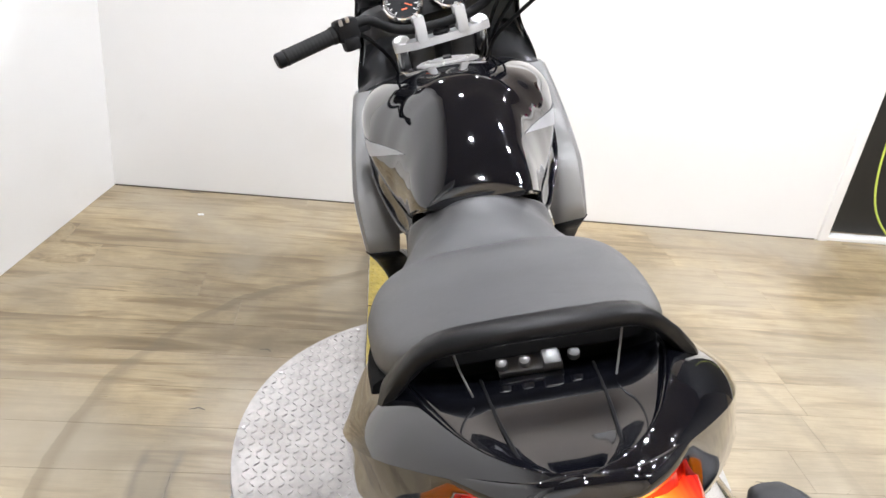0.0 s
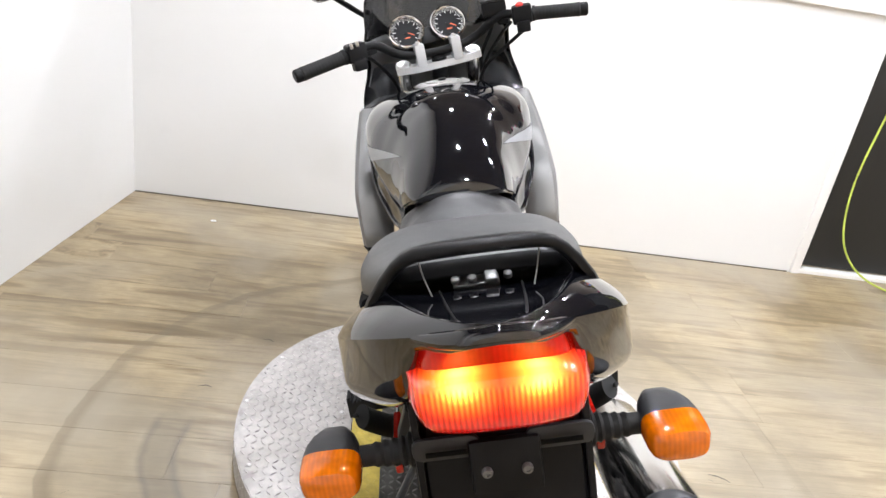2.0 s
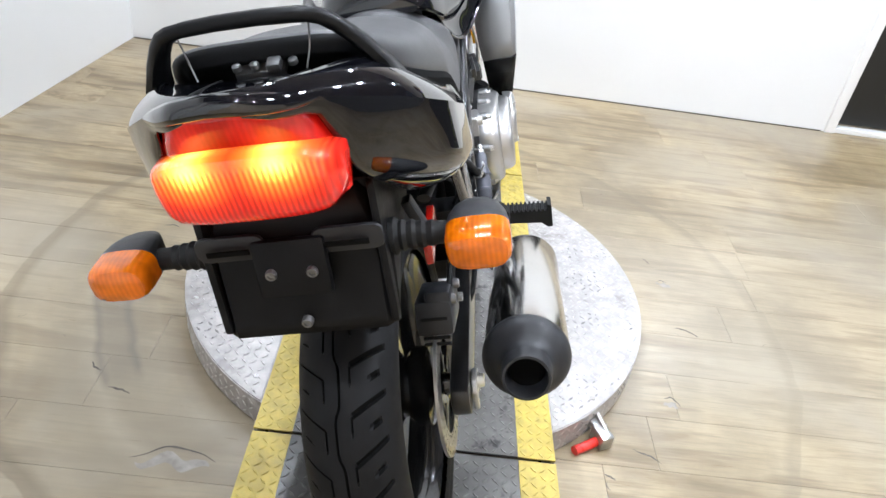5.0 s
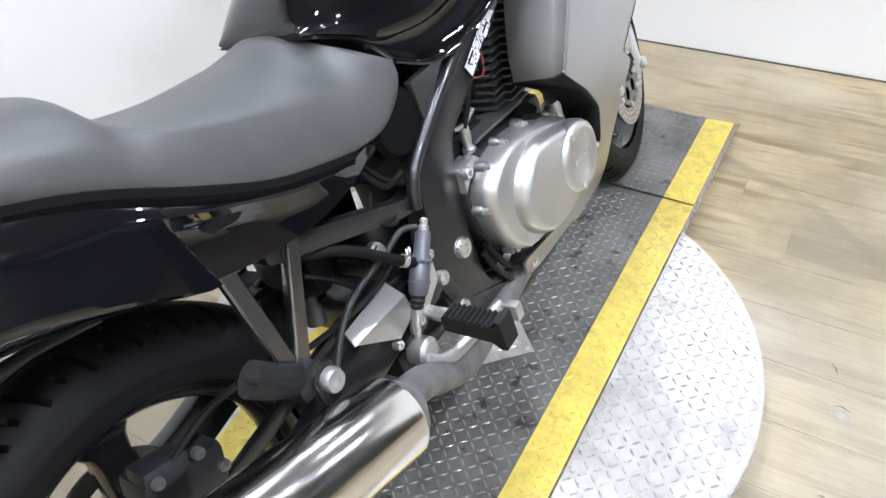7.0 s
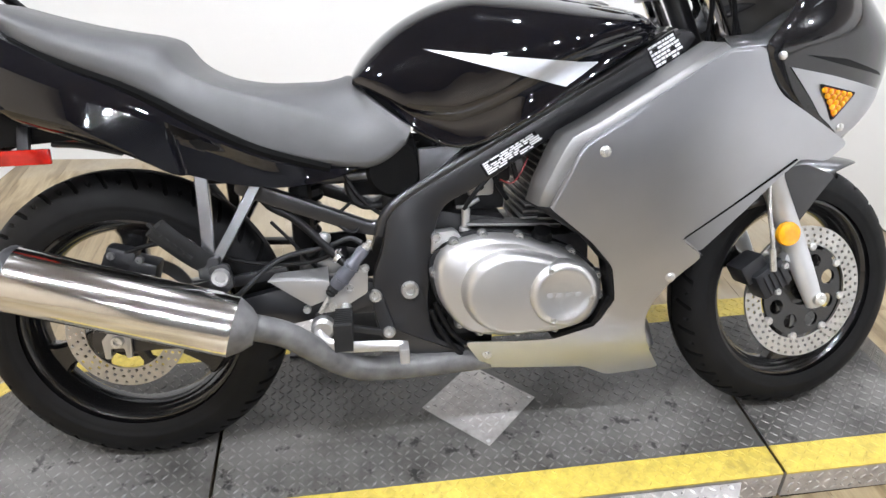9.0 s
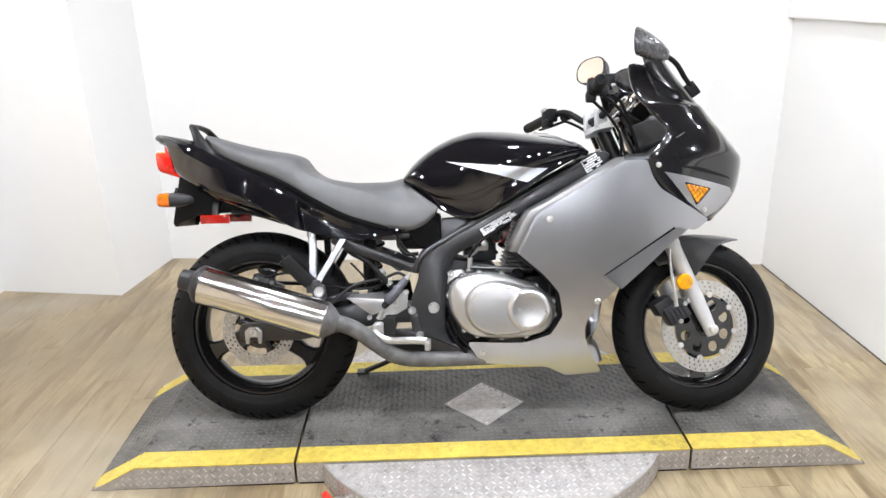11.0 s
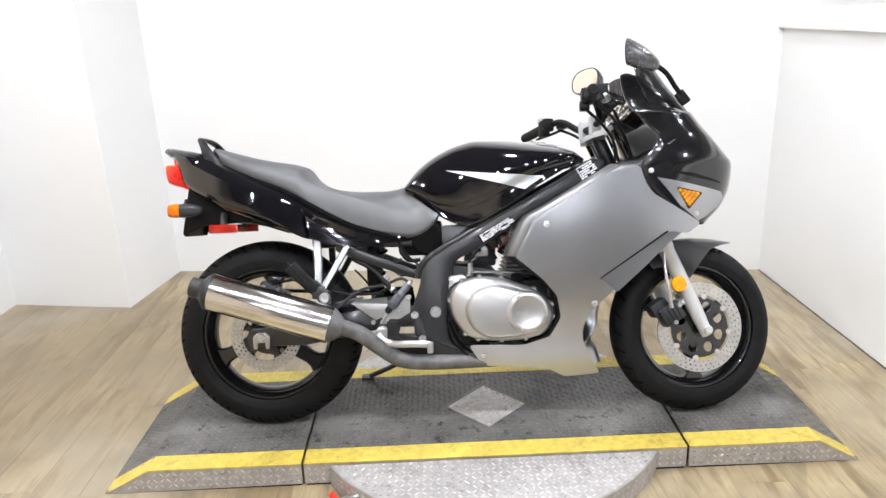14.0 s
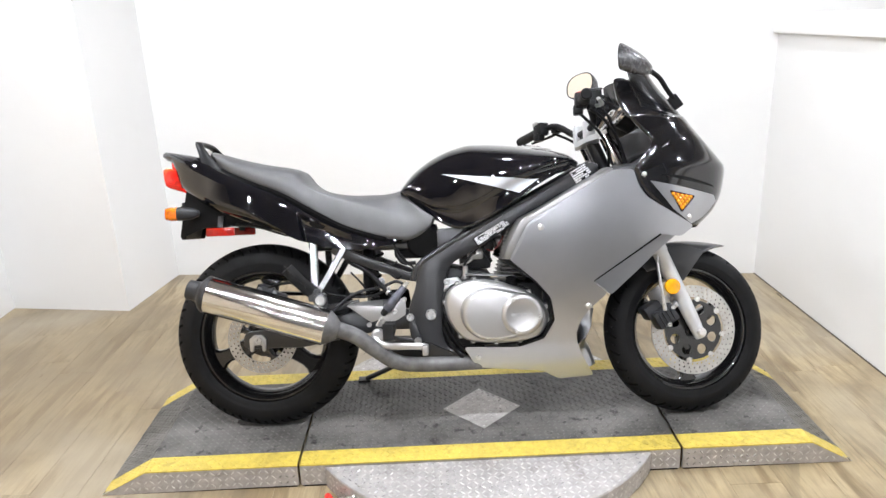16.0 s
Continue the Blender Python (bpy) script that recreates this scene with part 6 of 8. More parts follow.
for pts in ([(0.118, 0.47, 0.50), (0.130, 0.455, 0.478), (0.126, 0.430, 0.490), (0.112, 0.40, 0.52)], [(0.112, 0.36, 0.545), (0.124, 0.385, 0.520), (0.120, 0.42, 0.512), (0.108, 0.45, 0.53)], [(0.100, 0.30, 0.50), (0.112, 0.33, 0.47), (0.110, 0.36, 0.43), (0.098, 0.38, 0.40)]):
    part("cable", tube(bmesh.new(), pts, 0.0034, 8, 5), PLASTIC, foot)
bm = tube(bmesh.new(), [(0.165, 0.374, 0.300), (0.173, 0.388, 0.282), (0.182, 0.420, 0.272), (0.190, 0.485, 0.272), (0.194, 0.532, 0.270)], 0.0110, 12, 5, 0.7, up=(1, 0, 0))
part("brake_pedal", bm, POLISHED, foot, "bright forged brake pedal")
bm = box(bmesh.new(), (0.205, 0.534, 0.262), (0.045, 0.018, 0.030), bevel=0.004)
part("pedal_pad", bm, POLISHED, foot)
bm = revolve(bmesh.new(), (0.140, 0.385, 0.302), (1, 0, 0), [(0, 0), (0.022, 0), (0.022, 0.025), (0.016, 0.030), (0, 0.030)], 24)
part("pedal_pivot", bm, POLISHED, foot)
for ya, za, yb, zb, w in ((0.380, 0.316, 0.487, 0.354, 0.024), (0.487, 0.356, 0.510, 0.276, 0.026), (0.380, 0.302, 0.510, 0.276, 0.013)):
    u = Vector((yb - ya, zb - za)).normalized() * 0.008
    n = Vector((-u.y, u.x)).normalized() * w / 2
    bm = plate(bmesh.new(), rounded([(ya - u.x + n.x, za - u.y + n.y), (yb + u.x + n.x, zb + u.y + n.y), (yb + u.x - n.x, zb + u.y - n.y), (ya - u.x - n.x, za - u.y - n.y)], 0.007), 0.133, 0.1425, 0.002)
    part("peg_bracket", bm, FRAME, foot)


def ribbed_peg(s):
    """A rubber peg: a toothed outline drawn out along its width, with a raised end."""
    line = [(0.184, 0.322), (0.184, 0.346)]
    for k in range(11):
        x = 0.188 + 0.0085 * k
        line += [(x, 0.346 - 0.0004 * k), (x + 0.001, 0.351 - 0.0004 * k), (x + 0.0045, 0.351 - 0.0004 * k), (x + 0.0055, 0.346 - 0.0004 * k)]
    line += [(0.276, 0.356), (0.284, 0.354), (0.284, 0.306), (0.274, 0.305), (0.262, 0.316)]
    bm = bmesh.new()
    a = [bm.verts.new((s * x, 0.412, z)) for x, z in line]
    b = [bm.verts.new((s * x, 0.444, z)) for x, z in line]
    bm.faces.new(a)
    bm.faces.new(b)
    for i in range(len(line)):
        bm.faces.new((a[i], a[i - 1], b[i - 1], b[i]))
    return bm


bm = ribbed_peg(1)
part("foot_peg", bm, GRIP, foot, "ribbed black rubber foot peg")
bm = cyl(bmesh.new(), (0.14, 0.430, 0.336), (0.19, 0.428, 0.337), 0.011, segs=14)
part("peg_stem", bm, BOLT, foot)
bolts(foot, [(0.148, 0.440, 0.375), (0.148, 0.406, 0.341), (0.148, 0.471, 0.412), (0.141, 0.357, 0.336)], 0.0078, 0.007)
# left side foot peg and side stand
bm = ribbed_peg(-1)
part("foot_peg", bm, GRIP, foot, "ribbed black rubber foot peg")
bm = cyl(bmesh.new(), (-0.13, 0.430, 0.336), (-0.19, 0.428, 0.337), 0.011, segs=14)
part("peg_stem", bm, BOLT, foot)
stand = part("side_stand", tube(bmesh.new(), [(-0.11, 0.50, 0.205), (-0.185, 0.395, 0.135), (-0.246, 0.295, 0.083)], 0.009, 12), FRAME, bike, "black steel side stand, folded out")
bm = box(bmesh.new(), (-0.252, 0.285, 0.0785), (0.034, 0.045, 0.008), (0, 16, 0), 0.003)
part("stand_foot", bm, FRAME, stand)
# passenger peg hangers
def flat_bar(ends, half_w, half_t):
    """A flat steel bar with eased edges, its broad face outwards."""
    a, b = Vector(ends[0]), Vector(ends[1])
    along = (b - a).normalized()
    side = along.cross(Vector((1, 0, 0))).normalized()
    out = side.cross(along)
    ring = [(-1, -0.6), (-0.8, -1), (0.8, -1), (1, -0.6), (1, 0.6), (0.8, 1), (-0.8, 1), (-1, 0.6)]
    bm = bmesh.new()
    vs = surf(bm, [[p + side * (u * half_w) + out * (v * half_t) for u, v in ring] for p in (a, b)], close_v=True)
    cap(bm, vs[0])
    cap(bm, vs[-1])
    return bm


for s in (-1, 1):
    hang = part("peg_hanger", flat_bar(((s * 0.128, 0.190, 0.604), (s * 0.150, 0.192, 0.432)), 0.012, 0.007), HANGER, bike, "grey steel passenger peg hanger")
    part("strut", flat_bar(((s * 0.128, 0.298, 0.600), (s * 0.152, 0.198, 0.436)), 0.0105, 0.008), HANGER, hang)
    bm = tube(bmesh.new(), [(s * 0.158, 0.192, 0.440), (s * 0.172, 0.165, 0.466), (s * 0.192, 0.135, 0.503), (s * 0.200, 0.118, 0.525)], 0.0205, 14, 4, 0.62, up=(1, 0, 0))
    pp = part("passenger_peg", bm, GRIP, hang, "folded rubber passenger peg")
    for k in range(5):
        p = Vector((s * 0.176, 0.160, 0.474)).lerp(Vector((s * 0.199, 0.120, 0.523)), k / 4)
        part("rib", box(bmesh.new(), (p.x + s * 0.010, p.y, p.z), (0.007, 0.030, 0.0055), (-51, 0, 0), 0.0015), GRIP, pp)
    bm = box(bmesh.new(), (s * 0.155, 0.193, 0.437), (0.036, 0.04, 0.04), bevel=0.006)
    part("knuckle", bm, FRAME, hang)

# -- tank --
TY = [0.468, 0.49, 0.53, 0.58, 0.64, 0.70, 0.78, 0.86, 0.94, 1.0, 1.035]
TT = [0.765, 0.795, 0.832, 0.864, 0.889, 0.901, 0.898, 0.888, 0.874, 0.858, 0.832]
TW = [0.082, 0.095, 0.110, 0.123, 0.139, 0.160, 0.187, 0.197, 0.184, 0.153, 0.104]
TZ = [0.750, 0.742, 0.722, 0.699, 0.694, 0.710, 0.752, 0.790, 0.814, 0.825, 0.822]
TB = [0.745, 0.735, 0.712, 0.660, 0.632, 0.638, 0.682, 0.732, 0.778, 0.805, 0.812]
TN = [0.078, 0.090, 0.102, 0.113, 0.129, 0.150, 0.178, 0.187, 0.174, 0.145, 0.098]


def tank_flank(w, wn, k):
    """Half width below the widest line: folded in under the knee crease, then flared out to the lower edge."""
    if k < 0.35:
        return w + (wn - w) * math.sin(math.pi * k / 0.7) ** 0.8
    q = (k - 0.35) / 0.65
    return wn + 0.008 * q * q


def tank_x(y, z):
    """Half width of the tank at a height."""
    zt, w, zw, zb, wn = (pchip(y, TY, t) for t in (TT, TW, TZ, TB, TN))
    if z >= zw:
        k = min(1.0, (z - zw) / max(1e-4, zt - zw))
        return w * max(0.0, 1 - k**2.15) ** (1 / 2.15)
    return tank_flank(w, wn, min(1.0, (zw - z) / max(1e-4, zw - zb)))


rows = []
for y in np.linspace(TY[0], TY[-1], 64):
    zt, w, zw, zb, wn = (pchip(y, TY, t) for t in (TT, TW, TZ, TB, TN))
    half = []
    for k in range(19):
        k2 = k / 18
        half.append((tank_flank(w, wn, 1 - k2), zb + (zw - zb) * k2))
    for k in range(1, 23):
        t = math.pi / 2 * k / 22
        half.append((w * math.cos(t) ** (2 / 2.15) if k < 22 else 0.0, zw + (zt - zw) * math.sin(t) ** (2 / 2.15)))
    rows.append([Vector((x, y, z)) for x, z in half] + [Vector((-x, y, z)) for x, z in reversed(half[:-1])])
bm = bmesh.new()
vs = surf(bm, rows)
cap(bm, vs[0])
cap(bm, vs[-1])
tank = part("fuel_tank", bm, GLOSS_BLACK, bike, "gloss black fuel tank with silver flashes", angle=60)
for s in (-1, 1):
    bm = draped(bmesh.new(), [(0.598, 0.803), (0.74, 0.786), (0.863, 0.773), (0.898, 0.772), (0.838, 0.732), (0.72, 0.766)], tank_x, 0.008, 0.0018, 0, s)
    part("flash", bm, DECAL, tank, "silver dagger-shaped flash")
for s in (-1, 1):
    pts = [(s * (tank_x(y, z) + 0.001), y, z) for y, z in ((0.575, 0.664), (0.610, 0.645), (0.640, 0.634), (0.668, 0.634), (0.700, 0.642), (0.745, 0.665), (0.800, 0.696), (0.870, 0.740))]
    part("lower_lip", tube(bmesh.new(), pts, 0.0042, 10, 5), GLOSS_BLACK, tank, angle=70)
bm = revolve(bmesh.new(), (0, 0.905, 0.8735), (0, 0.13, 1), [(0.066, 0), (0.066, 0.006), (0.058, 0.010), (0.047, 0.010), (0.046, 0.006), (0.040, 0.006), (0.039, 0.012), (0.030, 0.014), (0, 0.014)], 48)
capp = part("filler_cap", bm, POLISHED, tank, "bright locking filler cap")
bm = box(bmesh.new(), (0, 0.905, 0.8885), (0.018, 0.05, 0.006), (-7, 0, 0), 0.002)
part("lock_flap", bm, PLASTIC, capp)
for k in range(6):
    a = math.pi / 3 * k + 0.3
    bolts(capp, [(0.052 * math.cos(a), 0.905 + 0.052 * math.sin(a), 0.8825 - 0.052 * math.sin(a) * 0.13)], 0.004, 0.003, (0, 0.13, 1))

# -- seat --
SEATS = [(-0.146, -0.120, 0.886, 0.858, 0.086, 4.2), (-0.144, -0.118, 0.898, 0.854, 0.094, 4.2), (-0.134, -0.110, 0.904, 0.848, 0.106, 4.0), (-0.06, -0.06, 0.882, 0.824, 0.130, 3.6), (0.0, 0.0, 0.866, 0.799, 0.143, 3.5), (0.06, 0.06, 0.853, 0.776, 0.151, 3.5),
         (0.118, 0.11, 0.843, 0.749, 0.153, 3.4), (0.146, 0.14, 0.834, 0.732, 0.152, 3.2), (0.176, 0.17, 0.797, 0.715, 0.150, 2.7), (0.21, 0.21, 0.771, 0.692, 0.148, 2.5), (0.26, 0.26, 0.756, 0.662, 0.146, 2.3), (0.33, 0.33, 0.748, 0.634, 0.143, 2.1),
         (0.40, 0.415, 0.748, 0.612, 0.139, 2.05), (0.44, 0.485, 0.753, 0.604, 0.136, 2.0), (0.458, 0.535, 0.758, 0.622, 0.133, 2.0), (0.467, 0.562, 0.757, 0.648, 0.129, 2.0), (0.470, 0.570, 0.750, 0.668, 0.122, 2.0)]
CREASE_Z = [0.820, 0.768, 0.744, 0.724, 0.698, 0.676, 0.662, 0.648]
cols = list(zip(*SEATS))
ts = list(range(len(SEATS)))
rows = []
for t in np.linspace(0, len(SEATS) - 1, 90):
    ya, yb, zt, zb, hw, ex = (pchip(t, ts, c) for c in cols)
    half = []
    for k in range(25):
        a = math.pi / 2 * k / 24
        q = (k / 24) ** 2
        half.append(Vector((hw * math.sin(a) ** (2 / ex), ya + (yb - ya) * q, zb + (zt - zb) * (math.cos(a) ** (2 / ex) if k < 24 else 0.0))))
    # a welt parts the rider's seat into a top and a flat side
    mix = min(1.0, max(0.0, (t - 7.2) / 1.6)) * min(1.0, max(0.0, (15.2 - t) / 2.6))
    if mix > 0:
        zc = min(zt - 0.008, pchip(ya + (yb - ya) * 0.5, [0.14, 0.20, 0.26, 0.32, 0.40, 0.48, 0.53, 0.57], CREASE_Z))
        for k in range(25):
            u, v = k / 13, (k - 13) / 11
            x = hw * 0.90 * u if k <= 13 else hw * (0.90 + 0.10 * math.sin(v * math.pi / 2) ** 0.9)
            z = zt - (zt - zc) * u ** 2.4 if k <= 13 else zc - (zc - zb) * v
            half[k] = half[k].lerp(Vector((x, half[k].y, z)), mix)
    half.append(half[-1] + Vector((-0.012, 0, -0.008)))
    rows.append([Vector((-p.x, p.y, p.z)) for p in reversed(half[1:])] + half)
bm = bmesh.new()
vs = surf(bm, rows)
cap(bm, vs[0])
cap(bm, vs[-1])
bm.faces.ensure_lookup_table()
bm.faces[-2].material_index = 1
bm.normal_update()
for f in bm.faces:
    if f.calc_center_median().y < -0.112 and abs(f.normal.y) > 0.45:
        f.material_index = 1
seat = part("seat", aft(bm), [SEAT, PLASTIC], bike, "dark grey vinyl dual seat, slightly worn", angle=70)
# black beads under the seat edge, standing for its shadow gap
bm = tube(bmesh.new(), [(0.122, -0.10, 0.838), (0.139, 0.0, 0.794), (0.148, 0.10, 0.752), (0.146, 0.20, 0.692), (0.140, 0.30, 0.640), (0.132, 0.42, 0.602)], 0.0105, 8)
part("edge_trim", bm, GAP_BLACK, seat)
bm = tube(bmesh.new(), [(-0.122, -0.10, 0.838), (-0.139, 0.0, 0.794), (-0.148, 0.10, 0.752), (-0.146, 0.20, 0.692), (-0.140, 0.30, 0.640), (-0.132, 0.42, 0.602)], 0.0105, 8)
part("edge_trim", bm, GAP_BLACK, seat)

# -- tail --
AY = [-0.304, -0.290, -0.262, -0.235, -0.20, -0.155, -0.09, 0.0, 0.08, 0.148, 0.158, 0.25, 0.33, 0.42, 0.47]
AE = [0.915, 0.912, 0.906, 0.900, 0.893, 0.881, 0.846, 0.800, 0.768, 0.729, 0.722, 0.666, 0.634, 0.606, 0.602]
AI = [0.000, 0.026, 0.052, 0.067, 0.082, 0.098, 0.112, 0.132, 0.141, 0.139, 0.137, 0.133, 0.130, 0.125, 0.120]
AW = [0.026, 0.048, 0.076, 0.101, 0.129, 0.153, 0.172, 0.177, 0.171, 0.165, 0.164, 0.155, 0.147, 0.138, 0.128]
AZ = [0.909, 0.901, 0.887, 0.873, 0.855, 0.831, 0.798, 0.757, 0.727, 0.700, 0.695, 0.650, 0.617, 0.600, 0.600]
AB = [0.893, 0.883, 0.873, 0.803, 0.768, 0.735, 0.698, 0.668, 0.637, 0.607, 0.604, 0.579, 0.570, 0.582, 0.597]
AX = [0.024, 0.045, 0.068, 0.087, 0.100, 0.106, 0.108, 0.106, 0.102, 0.102, 0.102, 0.102, 0.104, 0.108, 0.112]


def tail_lower(y):
    """The panel below its crease, as half widths and heights: a flat side, tucked under, with a hollow facet ahead of a ridge."""
    ze, xi, w, zw, zb, xb = (pchip(y, AY, t) for t in (AE, AI, AW, AZ, AB, AX))
    flat = min(1.0, max(0.0, (y + 0.235) / 0.10))
    share = 0.60 + 0.34 * min(1.0, max(0.0, y / 0.15))
    lean = 0.004 * flat
    zf, xf = zw - (zw - zb) * share, w + lean
    pts = []
    for k in range(1, 17):
        a = math.pi / 2 * k / 16
        round_x, round_z = xb + (w - xb) * (math.cos(a) ** 0.8 if k < 16 else 0.0), zw - (zw - zb) * math.sin(a)
        if k <= 9:
            x, z = w + (xf - w) * k / 9, zw + (zf - zw) * k / 9
        else:
            b = math.pi / 2 * (k - 9) / 7
            x, z = xb + (xf - xb) * (math.cos(b) if k < 16 else 0.0), zf + (zb - zf) * math.sin(b)
        x, z = round_x + (x - round_x) * flat, round_z + (z - round_z) * flat
        ahead = y - 0.142 - 0.20 * (0.72 - z)
        if ahead > 0 and k < 16:
            x -= 0.020 * min(1.0, ahead / 0.006) * max(0.0, 1 - ahead / 0.21) * min(1.0, (zw - z) / 0.022)
        pts.append((x, z))
    return pts


def tail_x(y, z):
    """Half width of the tail panel's side at a height."""
    pts = tail_lower(y)
    for (xa, za), (xc, zc) in zip(pts, pts[1:]):
        if zc <= z <= za:
            return xa + (xc - xa) * (za - z) / max(1e-5, za - zc)
    return pts[0][0] if z > pts[0][1] else pts[-1][0]


tail = None
for s in (-1, 1):
    rows = []
    for y in sorted(list(np.linspace(AY[0], AY[-1], 70)) + list(np.arange(0.1351, 0.180, 0.0023))):
        ze, xi, w, zw, zb, xb = (pchip(y, AY, t) for t in (AE, AI, AW, AZ, AB, AX))
        row = []
        for k in range(11):
            a = math.pi / 2 * k / 10
            f = k / 10
            row.append(Vector((s * (xi + (w - xi) * (0.62 * f + 0.38 * math.sin(a))), y, ze + (zw - ze) * (0.62 * f + 0.38 * f * f))))
        rows.append(row + [Vector((s * x, y, z)) for x, z in tail_lower(y)])
    bm = bmesh.new()
    surf(bm, rows)
    ob = part("tail_panel", aft(bm), GLOSS_BLACK, bike, "gloss black tail side panel", angle=24)
    ob.modifiers.new("thick", "SOLIDIFY").thickness = 0.004
    tail = ob if s > 0 else tail
rows = []
for y in np.linspace(-0.304, -0.02, 24):
    ze, xi = pchip(y, AY, AE), pchip(y, AY, AI)
    dip = 0.005 * min(1, (y + 0.304) / 0.06)
    rows.append([Vector((x, y, ze - 0.003 - dip * min(1.0, 2.6 * max(0.0, 1 - abs(x) / max(xi, 0.004))))) for x in np.linspace(-xi - 0.003, xi + 0.003, 21)])
bm = bmesh.new()
surf(bm, rows)
deck_ob = part("tail_deck", aft(bm), GLOSS_BLACK, bike, "gloss black tail deck behind the seat", angle=40)
deck_ob.modifiers.new("thick", "SOLIDIFY").thickness = 0.004
rows = []
for dy, dz in ((0.004, 0.0025), (0.0, 0.001), (-0.005, -0.003), (-0.007, -0.008), (-0.006, -0.013), (-0.001, -0.016)):
    row = []
    for x in np.linspace(-0.080, 0.080, 33):
        b = abs(x)
        py = pchip(b, [0, 0.026, 0.048, 0.075, 0.100], [-0.306, -0.304, -0.290, -0.262, -0.235])
        pz = pchip(b, [0, 0.026, 0.048, 0.075, 0.100], [0.9125, 0.910, 0.902, 0.889, 0.877])
        fade = 1 - (b / 0.080) ** 4
        row.append(Vector((x, py + dy * fade, pz + dz * fade - 0.001 * (1 - fade))))
    rows.append(row)
bm = bmesh.new()
surf(bm, rows)
brow = part("tail_lip", aft(bm), GLOSS_BLACK, deck_ob, angle=70)
brow.modifiers.new("thick", "SOLIDIFY").thickness = 0.002
for s in (-1, 1):
    bm = tube(bmesh.new(), [(s * 0.030, -0.280, 0.9035), (s * 0.038, -0.22, 0.8895), (s * 0.044, -0.15, 0.872)], 0.0014, 6)
    part("seam", aft(bm), PLASTIC, deck_ob)
# grab rail: a flat strap, broad at its feet and narrow across the top
half = [(0.131, -0.150, 0.856, -0.078, 0.830), (0.122, -0.157, 0.876, -0.102, 0.856), (0.106, -0.168, 0.902, -0.130, 0.890), (0.090, -0.178, 0.923, -0.150, 0.914), (0.078, -0.185, 0.934, -0.160, 0.928), (0.066, -0.188, 0.939, -0.164, 0.934), (0.052, -0.190, 0.941, -0.166, 0.937), (0.020, -0.192, 0.943, -0.168, 0.939)]
line = [Vector((x, (a + c) / 2, (b + d) / 2)) for x, a, b, c, d in half]
rows = []
full = [(1, st) for st in half] + [(-1, st) for st in reversed(half)]
for k, (sg, (x, ya, za, yb, zb)) in enumerate(full):
    rear_edge, fore_edge = Vector((sg * x, ya, za)), Vector((sg * x, yb, zb))
    n = min(k, len(full) - 1 - k)
    along = (line[min(n + 1, 7)] - line[max(n - 1, 0)]).normalized()
    inward = along.cross(fore_edge - rear_edge if sg > 0 else rear_edge - fore_edge).normalized() if sg > 0 else None
    if inward is None:
        al = Vector((-along.x, along.y, along.z))
        inward = al.cross(rear_edge - fore_edge).normalized()
    if inward.z > 0 and abs(inward.z) > 0.2 or inward.x * sg > 0.2:
        inward = -inward
    th = inward * 0.013
    w = fore_edge - rear_edge
    rows.append([rear_edge + w * 0.12, fore_edge - w * 0.12, fore_edge + th * 0.25, fore_edge + th * 0.75, fore_edge - w * 0.15 + th, rear_edge + w * 0.15 + th, rear_edge + th * 0.75, rear_edge + th * 0.25])
bm = bmesh.new()
vs = surf(bm, rows, close_v=True)
cap(bm, vs[0])
cap(bm, vs[-1])
part("grab_rail", aft(bm), RAIL, bike, "satin black grab rail", angle=50)
# seat lock on the deck, with two thin ties from the rail
latch = part("seat_latch", aft(box(box(bmesh.new(), (-0.004, -0.142, 0.876), (0.050, 0.020, 0.008), (18, 0, 0), 0.002), (0.012, -0.150, 0.882), (0.014, 0.016, 0.010), (18, 0, 0), 0.003)), ALLOY_DARK, deck_ob, "dull steel seat latch")
for x in (-0.026, -0.008, 0.030):
    bm = revolve(bmesh.new(), (x, -0.148, 0.880), (0, -0.3, 1), [(0.005, 0), (0.0045, 0.005), (0.002, 0.006), (0, 0.006)], 12)
    part("latch_pin", aft(bm), ALLOY_DARK, latch)
for s in (-1, 1):
    bm = tube(bmesh.new(), [(s * 0.062, -0.176, 0.930), (s * 0.058, -0.178, 0.905), (s * 0.052, -0.186, 0.886)], 0.0009, 6, 4)
    part("tie", aft(bm), ALLOY_DARK, deck_ob, "thin clear tie")
# intake slot on each tail panel
for s in (-1, 1):
    host = tail if s > 0 else deck_ob
    bm = draped(bmesh.new(), rounded([(0.180, 0.664), (0.205, 0.668), (0.238, 0.654), (0.226, 0.643), (0.192, 0.648)], 0.004, 2), tail_x, 0.005, 0.0008, 0, s)
    part("intake_slot", bm, PLASTIC, host, "dark recessed intake slot")

# -- tail lamp, number plate holder, indicators --
# lens: smooth sloping top, a crease, then a ribbed face that tucks in below
prof = [(-0.240, 0.8395, 0.083), (-0.262, 0.8435, 0.084), (-0.282, 0.8465, 0.083), (-0.296, 0.8475, 0.081), (-0.301, 0.8455, 0.0805), (-0.3025, 0.841, 0.081), (-0.301, 0.826, 0.083), (-0.299, 0.811, 0.083), (-0.297, 0.799, 0.081), (-0.293, 0.792, 0.078), (-0.284, 0.7875, 0.076), (-0.262, 0.781, 0.076), (-0.240, 0.776, 0.076)]
rows = []
